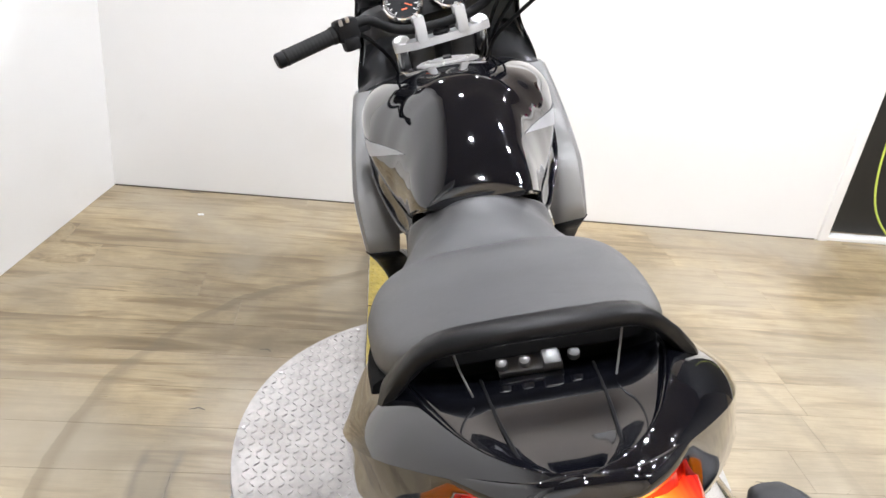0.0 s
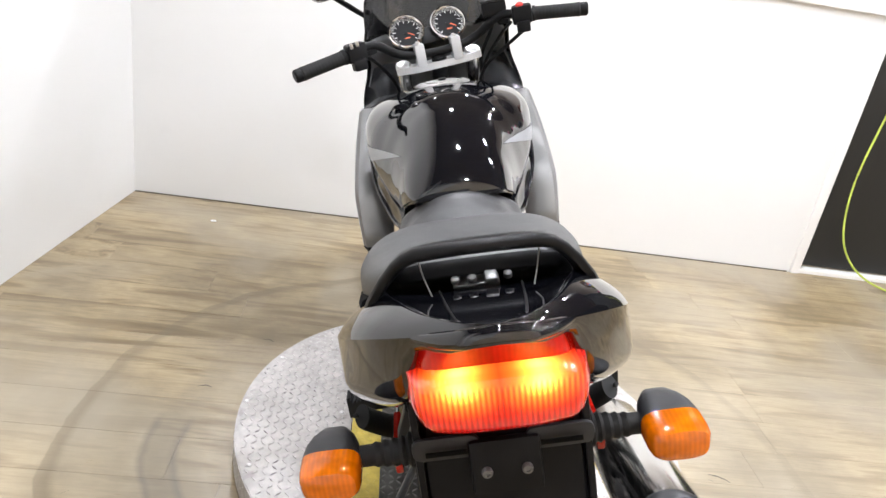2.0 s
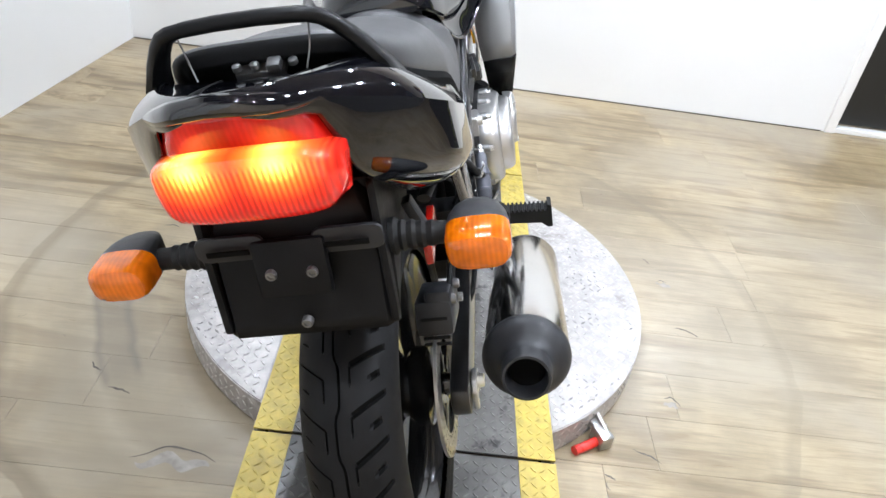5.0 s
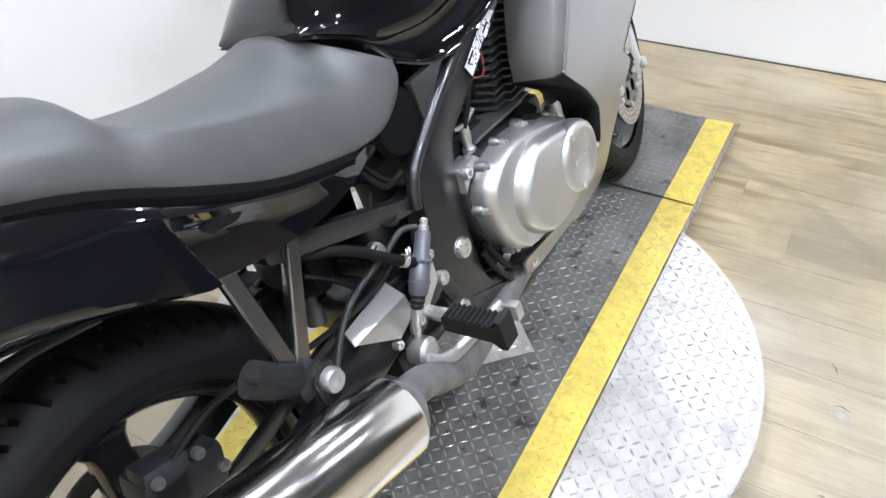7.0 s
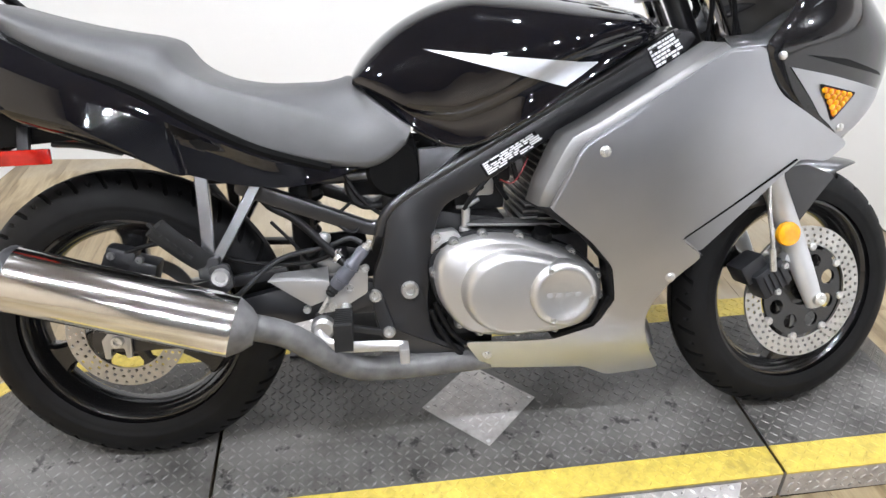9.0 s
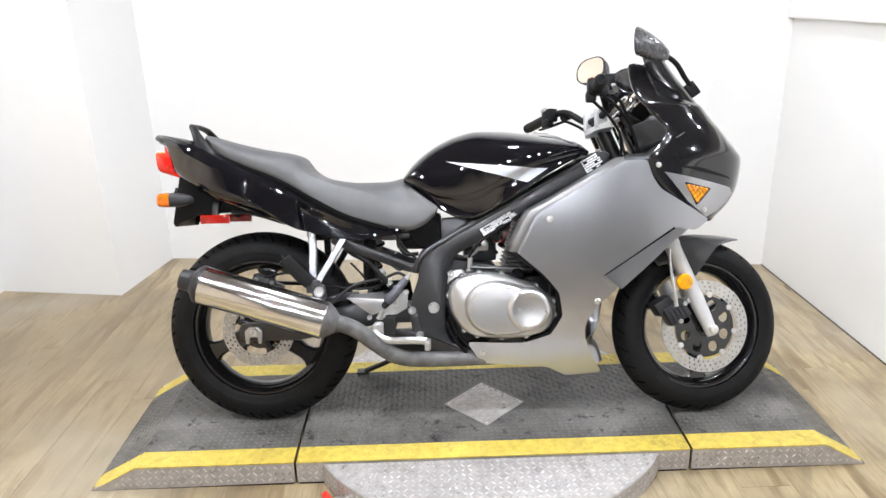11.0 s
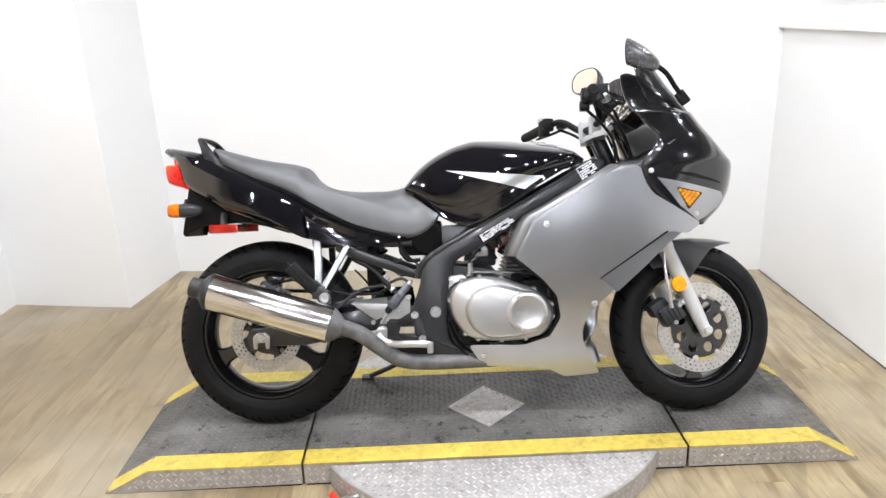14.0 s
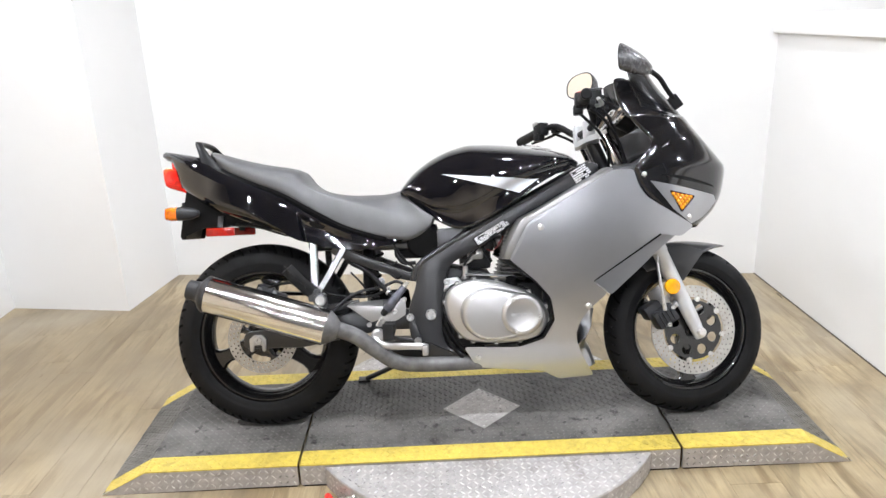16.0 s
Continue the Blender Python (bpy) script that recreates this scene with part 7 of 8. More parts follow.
for y, z, hw in prof:
    row = []
    for j in range(33):
        v = -1 + 2 * j / 32
        b = abs(v)
        bow = 0.010 * v * v + (0.0 if b < 0.80 else 0.030 * ((b - 0.80) / 0.20) ** 2.2)
        row.append(Vector((hw * 1.05 * v, min(-0.238, y + bow * (1 if y < -0.25 else 0.3)), 0.819 + 1.16 * (z - 0.812) * (1 - 0.40 * b**5) - 0.003 * v * v)))
    rows.append(row)
bm = bmesh.new()
vs = surf(bm, rows)
for side_ring in ([r[0] for r in vs], [r[-1] for r in vs]):
    mid = bm.verts.new(sum((v.co for v in side_ring), Vector()) / len(side_ring))
    for a, b in zip(side_ring, side_ring[1:] + side_ring[:1]):
        bm.faces.new((a, b, mid))
lamp = part("tail_lamp", aft(bm), LIT_LENS, bike, "lit red tail lamp with a ribbed lens", angle=44)
bm = bmesh.new()
rows = []
for k in range(8):
    t = k / 7
    rows.append([Vector(((0.077 - 0.014 * t**1.4) * v, -0.247 - 0.028 * (1 - v**6) - 0.006 * t, 0.850 + 0.038 * t - 0.005 * v**4)) for v in np.linspace(-1, 1, 17)])
surf(bm, rows)
upper = part("upper_lens", aft(bm), RED_GLOW, lamp, "dark red upper lens")
upper.modifiers.new("thick", "SOLIDIFY").thickness = 0.003
bm = box(bmesh.new(), (0, -0.205, 0.828), (0.140, 0.076, 0.078), bevel=0.01)
part("lamp_housing", aft(bm), PLASTIC, lamp)

bm = bmesh.new()
rows = []
for z, hw, y in ((0.775, 0.080, -0.205), (0.742, 0.092, -0.212), (0.70, 0.097, -0.222), (0.64, 0.095, -0.238), (0.626, 0.094, -0.243)):
    rows.append([Vector((hw * v, y + 0.012 * max(0, abs(v) - 0.9) * 10, z)) for v in np.linspace(-1, 1, 15)])
surf(bm, rows)
holder = part("rear_fender", aft(bm), PLASTIC, bike, "black plastic rear fender and plate holder")
holder.modifiers.new("thick", "SOLIDIFY").thickness = 0.006
for s in (-1, 1):
    bm = plate(bmesh.new(), rounded([(-0.243, 0.626), (-0.215, 0.785), (-0.10, 0.742), (0.0, 0.690), (-0.02, 0.668), (-0.16, 0.66)], 0.012), s * 0.086, s * 0.094, 0.002)
    part("fender_side", aft(bm), PLASTIC, holder)
bm = plate(bmesh.new(), rounded([(-0.20, 0.78), (-0.03, 0.71), (0.10, 0.66), (0.10, 0.62), (-0.03, 0.665), (-0.19, 0.72)], 0.01), -0.085, 0.085, 0.004)
part("inner_fender", aft(bm), PLASTIC, holder)
for s in (-1, 1):
    bm = plate(bmesh.new(), rounded([(-0.036, 0.722), (0.036, 0.722), (0.036, 0.750), (-0.036, 0.750)], 0.012), 0, 0.006, 0.002)
    bmesh.ops.transform(bm, matrix=pose(s * 0.060, -0.232, -0.006, 0, 0, 90), verts=bm.verts)
    tab = part("bracket_tab", aft(bm), GREY_PLASTIC, holder, "dark grey slotted bracket tab")
    bm = box(bmesh.new(), (s * 0.060, -0.2385, 0.730), (0.044, 0.002, 0.006), bevel=0.0008)
    part("slot", aft(bm), GAP_BLACK, tab)
bm = box(bmesh.new(), (0, -0.238, 0.708), (0.075, 0.014, 0.060), (-14, 0, 0), 0.005)
part("plate_bracket", aft(bm), PLASTIC, holder)
bolts(holder, [(-0.012, -0.246, 0.706), (0.030, -0.246, 0.706), (0.008, -0.244, 0.642)], 0.006, 0.004, (0, -1, 0), ALLOY_DARK)
for s in (-1, 1):
    ind = part("turn_signal", aft(revolve(bmesh.new(), (s * 0.094, -0.195, 0.705), (s, 0, -0.02), [(0.019, 0), (0.020, 0.006), (0.015, 0.010), (0.017, 0.014), (0.014, 0.018), (0.016, 0.024), (0.0135, 0.028), (0.015, 0.034), (0.0125, 0.038), (0.014, 0.044), (0.012, 0.048), (0.012, 0.080)], 22)), GRIP, bike, "grey bullet turn signal with an amber lens")
    rows = []
    for y, k in ((-0.207, 1.0), (-0.200, 1.0), (-0.183, 0.93), (-0.168, 0.78), (-0.152, 0.5), (-0.146, 0.2)):
        ring = []
        for j in range(28):
            a = 2 * math.pi * j / 28
            c, d = math.cos(a), math.sin(a)
            ring.append(Vector((s * (0.187 if s < 0 else 0.184) + 0.0325 * k * math.copysign(abs(c) ** 0.6, c), y, 0.705 + 0.0210 * k * math.copysign(abs(d) ** 0.6, d))))
        rows.append(ring)
    bm = bmesh.new()
    vs = surf(bm, rows, close_v=True)
    cap(bm, vs[-1])
    part("signal_body", aft(bm), GREY_PLASTIC, ind)
    rows = []
    for y, k in ((-0.2055, 1.01), (-0.226, 1.01), (-0.236, 0.96), (-0.241, 0.86), (-0.244, 0.6), (-0.245, 0.2)):
        ring = []
        for j in range(28):
            a = 2 * math.pi * j / 28
            c, d = math.cos(a), math.sin(a)
            ring.append(Vector((s * (0.187 if s < 0 else 0.184) + 0.0325 * k * math.copysign(abs(c) ** 0.6, c), y, 0.705 + 0.0210 * k * math.copysign(abs(d) ** 0.6, d))))
        rows.append(ring)
    bm = bmesh.new()
    vs = surf(bm, rows, close_v=True)
    cap(bm, vs[-1])
    part("amber_lens", aft(bm), AMBER, ind, "amber plastic lens")
    refl = part("side_reflector", aft(box(bmesh.new(), (s * 0.122, -0.104, 0.645), (0.010, 0.088, 0.027), bevel=0.003)), RED_LENS, bike, "red rectangular side reflector")
    bm = box(bmesh.new(), (s * 0.110, -0.105, 0.672), (0.012, 0.02, 0.05), (0, s * -20, 0), 0.003)
    part("reflector_bracket", aft(bm), GREY_PLASTIC, refl)
bm = tube(bmesh.new(), [(0.115, -0.055, 0.665), (0.122, 0.0, 0.660), (0.122, 0.06, 0.645)], 0.009, 10, 5, 0.6)
part("helmet_hook", aft(bm), GREY_PLASTIC, holder)

# -- fairing --
FZ = [0.12, 0.19, 0.26, 0.34, 0.42, 0.53, 0.64, 0.79]
FXS = [0.100, 0.145, 0.184, 0.213, 0.230, 0.243, 0.251, 0.240]


def fairing_x(y, z):
    return pchip(z, FZ, FXS) - (0.24 * (y - 0.95) ** 2 if y > 0.95 else 0.0) - (0.10 * (0.75 - y) if y < 0.75 else 0.0)


MAIN = [(1.115, 0.788), (1.178, 0.789), (1.192, 0.738), (1.213, 0.706), (1.362, 0.612), (1.320, 0.581), (1.278, 0.589), (1.252, 0.588), (1.046, 0.455), (1.092, 0.418), (1.060, 0.392), (1.030, 0.364), (1.008, 0.332), (0.998, 0.298), (1.003, 0.260), (1.022, 0.216), (1.044, 0.178), (1.066, 0.146),
        (0.953, 0.137), (0.897, 0.170), (0.693, 0.188), (0.651, 0.260), (0.824, 0.256), (0.900, 0.281), (0.932, 0.340), (0.920, 0.410), (0.877, 0.462), (0.797, 0.531), (0.854, 0.639)]
LOWER_FLAP = [(1.052, 0.462), (1.240, 0.600), (1.335, 0.602), (1.325, 0.584), (1.270, 0.541), (1.212, 0.487), (1.117, 0.405)]
for s in (-1, 1):
    bm = draped(bmesh.new(), rounded(MAIN, 0.014, 3), fairing_x, 0.045, 0, 0.005, s)
    fair = part("side_fairing", bm, SILVER_PAINT, bike, "grey metallic side fairing panel", angle=50)
    # folded-in edges along the top and the rear of the panel
    for line in ([(0.797, 0.531, -0.075, -0.026, 0.0), (0.816, 0.566, -0.085, -0.032, 0.002), (0.836, 0.604, -0.092, -0.032, 0.005), (0.847, 0.625, -0.095, -0.030, 0.008), (0.857, 0.641, -0.098, -0.026, 0.011), (0.90, 0.664, -0.100, -0.019, 0.012), (0.94, 0.687, -0.100, -0.017, 0.012), (1.03, 0.738, -0.098, -0.014, 0.012), (1.115, 0.788, -0.090, -0.012, 0.012)],
                 [(0.797, 0.531, -0.075, -0.026, 0.0), (0.877, 0.462, -0.07, -0.006, 0.004), (0.920, 0.410, -0.06, -0.006, 0.004), (0.932, 0.340, -0.05, -0.006, 0.004), (0.900, 0.281, -0.04, -0.006, 0.004), (0.824, 0.256, -0.04, -0.006, 0.004)]):
        rows = [[], [], []]
        for y, z, dx, dy, dz in line:
            x = fairing_x(y, z)
            rows[0].append(Vector((s * (x - 0.001), y, z)))
            rows[1].append(Vector((s * (x - 0.001 + dx * 0.12), y + dy * 0.7, z + dz * 0.7 + 0.001)))
            rows[2].append(Vector((s * (x + dx), y + dy, z + dz)))
        bm = bmesh.new()
        surf(bm, rows)
        ob = part("folded_edge", bm, SILVER_SHADED if line[-1][0] > 1.0 else PLASTIC, fair, angle=30)
        ob.modifiers.new("thick", "SOLIDIFY").thickness = 0.003
    edge = [(0.800, 0.531), (0.826, 0.580), (0.846, 0.622), (0.860, 0.6405), (0.900, 0.6635), (0.960, 0.6985), (1.040, 0.744), (1.112, 0.7845), (1.150, 0.7865)]
    rows = []
    for y, z in edge:
        x = fairing_x(y, z)
        rows.append([Vector((s * (x + u), y - 0.5 * v, z + 0.86 * v)) for u, v in ((0.0004, -0.0065), (0.0002, -0.003), (-0.0012, 0.0), (-0.0042, 0.0018), (-0.008, 0.002))])
    bm = bmesh.new()
    surf(bm, rows)
    part("rolled_edge", bm, SILVER_PAINT, fair, angle=80)
    bm = draped(bmesh.new(), rounded(LOWER_FLAP, 0.01, 3), lambda y, z: 0.158 - 0.05 * (y - 1.1), 0.05, 0, 0.005, s)
    part("lower_lip", bm, SILVER_PAINT, fair, angle=50)
    # dark strip laid on the panel for the shadow line above the lip
    bm = draped(bmesh.new(), [(1.048, 0.4535), (1.052, 0.460), (1.254, 0.5925), (1.258, 0.5885)], lambda y, z: fairing_x(y, z) + 0.0005, 0.05, 0, 0, s)
    part("air_gap", bm, GAP_BLACK, fair, "dark strip for the shaded air gap")
    # folded corner in lighter silver, its specular highlight put into the colour
    bm = bmesh.new()
    surf(bm, [[Vector((s * (fairing_x(y, z) - 0.001), y, z)) for y, z in ((1.047, 0.454), (1.070, 0.437), (1.092, 0.418))], [Vector((s * x, y, z)) for x, y, z in ((0.185, 1.066, 0.447), (0.182, 1.090, 0.428), (0.180, 1.108, 0.411))], [Vector((s * 0.156, y, z)) for y, z in ((1.076, 0.440), (1.098, 0.421), (1.116, 0.405))]])
    bmesh.ops.solidify(bm, geom=bm.faces[:], thickness=0.003)
    part("bright_corner", bm, FORK_SILVER, fair, "fairing corner in lighter silver for its highlight")
    # inner cheek of the fairing, dark
    bm = draped(bmesh.new(), [(0.95, 0.655), (1.10, 0.72), (1.20, 0.68), (1.24, 0.60), (1.06, 0.47), (0.96, 0.42), (0.90, 0.50)], lambda y, z: 0.10, 0.2, 0, 0.004, s)
    part("inner_cheek", bm, PLASTIC, fair)
    for (y, z) in ((0.893, 0.625), (1.033, 0.381), (0.697, 0.226)):
        at = (s * (fairing_x(y, z)), y, z)
        bm = revolve(bmesh.new(), at, (s, 0, 0), [(0.0098, -0.004), (0.0098, 0.001), (0.0085, 0.002), (0.0065, 0.002), (0.006, 0.0035), (0.004, 0.0045), (0, 0.0045)], 20)
        part("fairing_bolt", bm, BOLT, fair)
bm = tube(bmesh.new(), [(0.06, 1.045, 0.36), (0.06, 1.035, 0.30), (0.055, 1.035, 0.22), (0.05, 1.05, 0.16)], 0.016, 12, 5, 2.2)
part("belly_lip", bm, SILVER_PAINT, fair)

CZ = [0.60, 0.66, 0.72, 0.79, 0.82, 0.87, 0.92, 0.99, 1.05, 1.115]
CYR = [1.335, 1.270, 1.210, 1.182, 1.205, 1.240, 1.200, 1.150, 1.138, 1.140]
CXR = [0.180, 0.208, 0.222, 0.225, 0.220, 0.206, 0.199, 0.197, 0.190, 0.174]
CYN = [1.405, 1.470, 1.500, 1.511, 1.492, 1.452, 1.413, 1.362, 1.312, 1.270]


def cowl(z, a, shrink=0.0):
    yr, xr, yn = (pchip(z, CZ, t) for t in (CYR, CXR, CYN))
    return Vector(((xr - shrink) * math.copysign(abs(math.sin(a)) ** 0.66, a), yr + (yn - shrink - yr) * max(0.0, math.cos(a)) ** 0.9, z))


def cowl_x(y, z):
    yr, xr, yn = (pchip(z, CZ, t) for t in (CYR, CXR, CYN))
    c = min(1.0, max(0.0, (y - yr) / (yn - yr))) ** (1 / 0.9)
    return xr * max(0.0, 1 - c * c) ** 0.33


def cowl_patch(z0, z1, a0, a1, nz, na, shrink=0.0):
    bm = bmesh.new()
    surf(bm, [[cowl(z, a, shrink) for a in np.linspace(a0, a1, na)] for z in np.linspace(z0, z1, nz)])
    return bm


H = math.pi / 2
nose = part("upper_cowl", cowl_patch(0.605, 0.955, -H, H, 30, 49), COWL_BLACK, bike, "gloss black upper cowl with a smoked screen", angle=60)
nose.modifiers.new("thick", "SOLIDIFY").thickness = 0.003
inner = part("inner_cowl", cowl_patch(0.70, 0.955, -H + 0.06, H - 0.06, 16, 33, 0.010), DARK_COWL, nose, "dark grey inner trim", angle=60)
inner.modifiers.new("thick", "SOLIDIFY").thickness = 0.002
for a0, a1 in ((-H, -0.5), (0.5, H)):
    bm = bmesh.new()
    surf(bm, [[cowl(0.948 + (0.950 + 0.130 * (1 - ((H - abs(a)) / (H - 0.5)) ** 1.4) - 0.014 * max(0.0, (abs(a) - 1.35) / 0.22) ** 2 - 0.948) * k / 10, a, 0.0115 * min(1.0, k / 4) - 0.0005) for a in np.linspace(a0, a1, 26)] for k in range(11)])
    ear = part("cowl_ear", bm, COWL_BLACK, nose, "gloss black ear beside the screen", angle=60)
    ear.modifiers.new("thick", "SOLIDIFY").thickness = 0.004
bm = bmesh.new()
surf(bm, [[cowl(0.93 + (1.117 - 0.016 * abs(a / 1.30) ** 10 - 0.93) * k / 15, a, 0.006) for a in np.linspace(-1.30, 1.30, 49)] for k in range(16)])
screen = part("screen", bm, SMOKED, nose, "smoked plastic windscreen", angle=60)
screen.modifiers.new("thick", "SOLIDIFY").thickness = 0.003
for s in (-1, 1):
    rows = [[Vector((s * x, y, z)) for x, y, z in line] for line in ([(0.226, 1.118, 0.787), (0.222, 1.180, 0.789), (0.216, 1.235, 0.828), (0.206, 1.290, 0.866)], [(0.175, 1.128, 0.806), (0.172, 1.190, 0.812), (0.165, 1.245, 0.846), (0.155, 1.310, 0.876)], [(0.120, 1.140, 0.800), (0.116, 1.205, 0.806), (0.110, 1.265, 0.842), (0.100, 1.33, 0.872)])]
    bm = bmesh.new()
    surf(bm, rows)
    shelf_ob = part("inner_shelf", bm, FENDER_GREY, nose, "dark grey painted inner shelf", angle=60)
    shelf_ob.modifiers.new("thick", "SOLIDIFY").thickness = 0.003
for a in (-1.05, 1.05):
    p = cowl(1.035, a * 1.22, 0.016)
    bolts(nose, [p], 0.006, 0.004, (-math.sin(a), -math.cos(a), 0.2), PLASTIC)
for s in (-1, 1):
    bm = draped(bmesh.new(), [(1.228, 0.752), (1.31, 0.735), (1.39, 0.715), (1.44, 0.703), (1.452, 0.685), (1.43, 0.660), (1.395, 0.632), (1.362, 0.618), (1.30, 0.665)], cowl_x, 0.03, 0.0025, 0, s)
    wedge = part("silver_wedge", bm, SILVER_PAINT, nose, "grey painted lower cowl wedge")
    bm = draped(bmesh.new(), rounded([(1.286, 0.722), (1.370, 0.702), (1.326, 0.652)], 0.006, 2), cowl_x, 0.02, 0.004, 0.003, s)
    part("indicator_frame", bm, PLASTIC, wedge)
    bm = draped(bmesh.new(), rounded([(1.292, 0.717), (1.362, 0.700), (1.326, 0.659)], 0.005, 2), cowl_x, 0.02, 0.0065, 0.003, s)
    tri = part("amber_lens", bm, AMBER, wedge, "amber triangular front indicator with dotted lens")
    for r_ in range(5):
        for c_ in range(r_ + 1):
            y, z = 1.3265 - 0.0005 * r_ + (c_ - r_ / 2) * 0.0138, 0.669 + 0.0088 * r_ + (c_ - r_ / 2) * -0.0026
            bm = revolve(bmesh.new(), (s * (cowl_x(y, z) + 0.0065), y, z), (s, 0.25, 0), [(0.0054, -0.002), (0.0050, 0.0014), (0.0028, 0.0028), (0, 0.0032)], 10)
            part("led_dot", bm, AMBER_YELLOW, tri)
    for (y, z) in ((1.211, 0.772), (1.352, 0.640)):
        bm = revolve(bmesh.new(), (s * (cowl_x(y, z) + 0.002), y, z), (s, 0.2, 0), [(0.0075, -0.004), (0.0075, 0.002), (0.0055, 0.004), (0, 0.005)], 18)
        part("cowl_bolt", bm, BOLT, nose)
    # dark crease line in the black side
    bm = draped(bmesh.new(), [(1.255, 0.772), (1.34, 0.762), (1.43, 0.735), (1.44, 0.728), (1.34, 0.750)], cowl_x, 0.03, 0.001, 0, s)
    part("crease", bm, PLASTIC, nose)

# -- mirrors --
for s, c in ((1, Vector((0.254, 1.148, 1.117))), (-1, Vector((-0.252, 1.115, 1.130)))):
    tip = Vector((s * 0.232, c.y + 0.092, c.z - 0.036))
    nrm = Vector((-0.42 if s > 0 else 0.72, -0.90 if s > 0 else -0.69, 0.02)).normalized()
    tip = tip if s > 0 else c - nrm * 0.055 + Vector((0, 0.015, -0.02))
    side = Vector((0, 0, 1)).cross(nrm).normalized()
    upv = nrm.cross(side)

    def ring_at(centre, k):
        out = []
        for j in range(32):
            a = 2 * math.pi * j / 32
            u, v = math.cos(a), math.sin(a)
            out.append(centre + side * ((0.052 if s > 0 else 0.057) * k * math.copysign(abs(u) ** 0.8, u)) + upv * ((0.040 if s > 0 else 0.043) * k * math.copysign(abs(v) ** 0.8, v) + 0.010 * k * u * -s))
        return out
    rows = []
    for t in (0.0, 0.08, 0.2, 0.4, 0.6, 0.8, 0.95, 1.0):
        rows.append(ring_at(c + (tip - c) * t, math.sqrt(max(0.02, 1 - t * t * 0.93))))
    bm = bmesh.new()
    vs = surf(bm, rows, close_v=True)
    cap(bm, vs[-1])
    mir = part("mirror", bm, MIRROR_SHELL, bike, "black rear-view mirror on a stalk", angle=60)
    bm = bmesh.new()
    cap(bm, [bm.verts.new(p) for p in ring_at(c + nrm * 0.0015, 0.93)])
    part("mirror_glass", bm, MIRROR, mir, "clear mirror glass", smooth=False)
    bm = bmesh.new()
    surf(bm, [ring_at(c, 1.0), ring_at(c + nrm * 0.003, 0.99), ring_at(c + nrm * 0.003, 0.94), ring_at(c + nrm * 0.0012, 0.92)], close_v=True)
    part("mirror_rim", bm, PLASTIC, mir)
    base = Vector((s * 0.172, 1.322, 1.000))
    bm = tube(bmesh.new(), [tip + Vector((0, -0.02, 0.006)), tip + (base - tip) * 0.3 + Vector((0, 0, 0.004)), tip + (base - tip) * 0.7, base], 0.0075, 12)
    part("stalk", bm, PLASTIC, mir)
    bm = box(bmesh.new(), (s * 0.170, 1.326, 0.992), (0.020, 0.030, 0.044), (35, 0, 0), 0.005)
    part("stalk_base", bm, PLASTIC, mir)

# -- handlebar, clamps, gauges (all turned with the fork) --
bar = part("handlebar", steered(tube(bmesh.new(), [(-0.345, 0.962, 0.968), (-0.23, 0.996, 0.980), (-0.165, 1.035, 0.985), (-0.105, 1.072, 0.945), (-0.05, 1.076, 0.930), (0.05, 1.076, 0.930), (0.105, 1.072, 0.945), (0.165, 1.035, 0.985), (0.23, 0.996, 0.980), (0.345, 0.962, 0.968)], 0.011, 14, 6)), PLASTIC, bike, "black handlebar with rubber grips")
for s in (-1, 1):
    bm = bmesh.new()
    a, b = Vector((s * 0.238, 0.994, 0.979)), Vector((s * 0.345, 0.962, 0.968))
    d = b - a
    prof = [(0, 0), (0.019, 0.0), (0.019, 0.006)]
    for k in range(12):
        h = 0.010 + 0.0085 * k
        prof += [(0.0165, h), (0.0172, h + 0.003), (0.0165, h + 0.006)]
    prof += [(0.018, 0.115), (0.016, 0.119), (0, 0.119)]
    revolve(bm, a, d, prof, 20)
    part("grip", steered(bm), GRIP, bar, "black ribbed rubber grip")
    bm = revolve(bmesh.new(), b + d.normalized() * 0.001, d, [(0, 0), (0.013, 0), (0.014, 0.004), (0.0165, 0.008), (0.0165, 0.020), (0.013, 0.024), (0, 0.024)], 20)
    part("bar_end", steered(bm), PLASTIC, bar)
    bm = box(bmesh.new(), (s * 0.212, 0.994, 0.983), (0.050, 0.038, 0.046), (0, 0, s * -16), 0.008)
    box(bm, (s * 0.210, 0.985, 0.955), (0.034, 0.030, 0.028), (0, 0, s * -16), 0.006)
    part("switch_block", steered(bm), PLASTIC, bar)
    bm = tube(bmesh.new(), [(s * 0.175, 1.045, 0.975), (s * 0.22, 1.055, 0.970), (s * 0.29, 1.025, 0.962), (s * 0.345, 0.998, 0.958)], (0.008, 0.006), 10, 5, 0.7)
    part("lever", steered(bm), STEEL if s > 0 else PLASTIC, bar)
    bm = box(bmesh.new(), (s * 0.176, 1.04, 0.978), (0.030, 0.030, 0.030), (0, 0, s * -25), 0.006)
    part("lever_perch", steered(bm), PLASTIC, bar)
    bm = box(bmesh.new(), (s * 0.048, 1.076, 0.928), (0.026, 0.036, 0.060), bevel=0.006)
    part("bar_clamp", steered(bm), FORK_SILVER, bar, "silver handlebar clamp")
    bolts(bar, [(s * 0.048, 1.064, 0.958), (s * 0.048, 1.088, 0.958)], 0.005, 0.004, (0, 0, 1), turn=True)
bm = revolve(bmesh.new(), (0.207, 0.990, 1.000), (0, -0.3, 0.95), [(0.010, 0), (0.010, 0.008), (0.008, 0.011), (0, 0.011)], 16)
part("kill_switch", steered(bm), RED_PLASTIC, bar, "red stop switch")
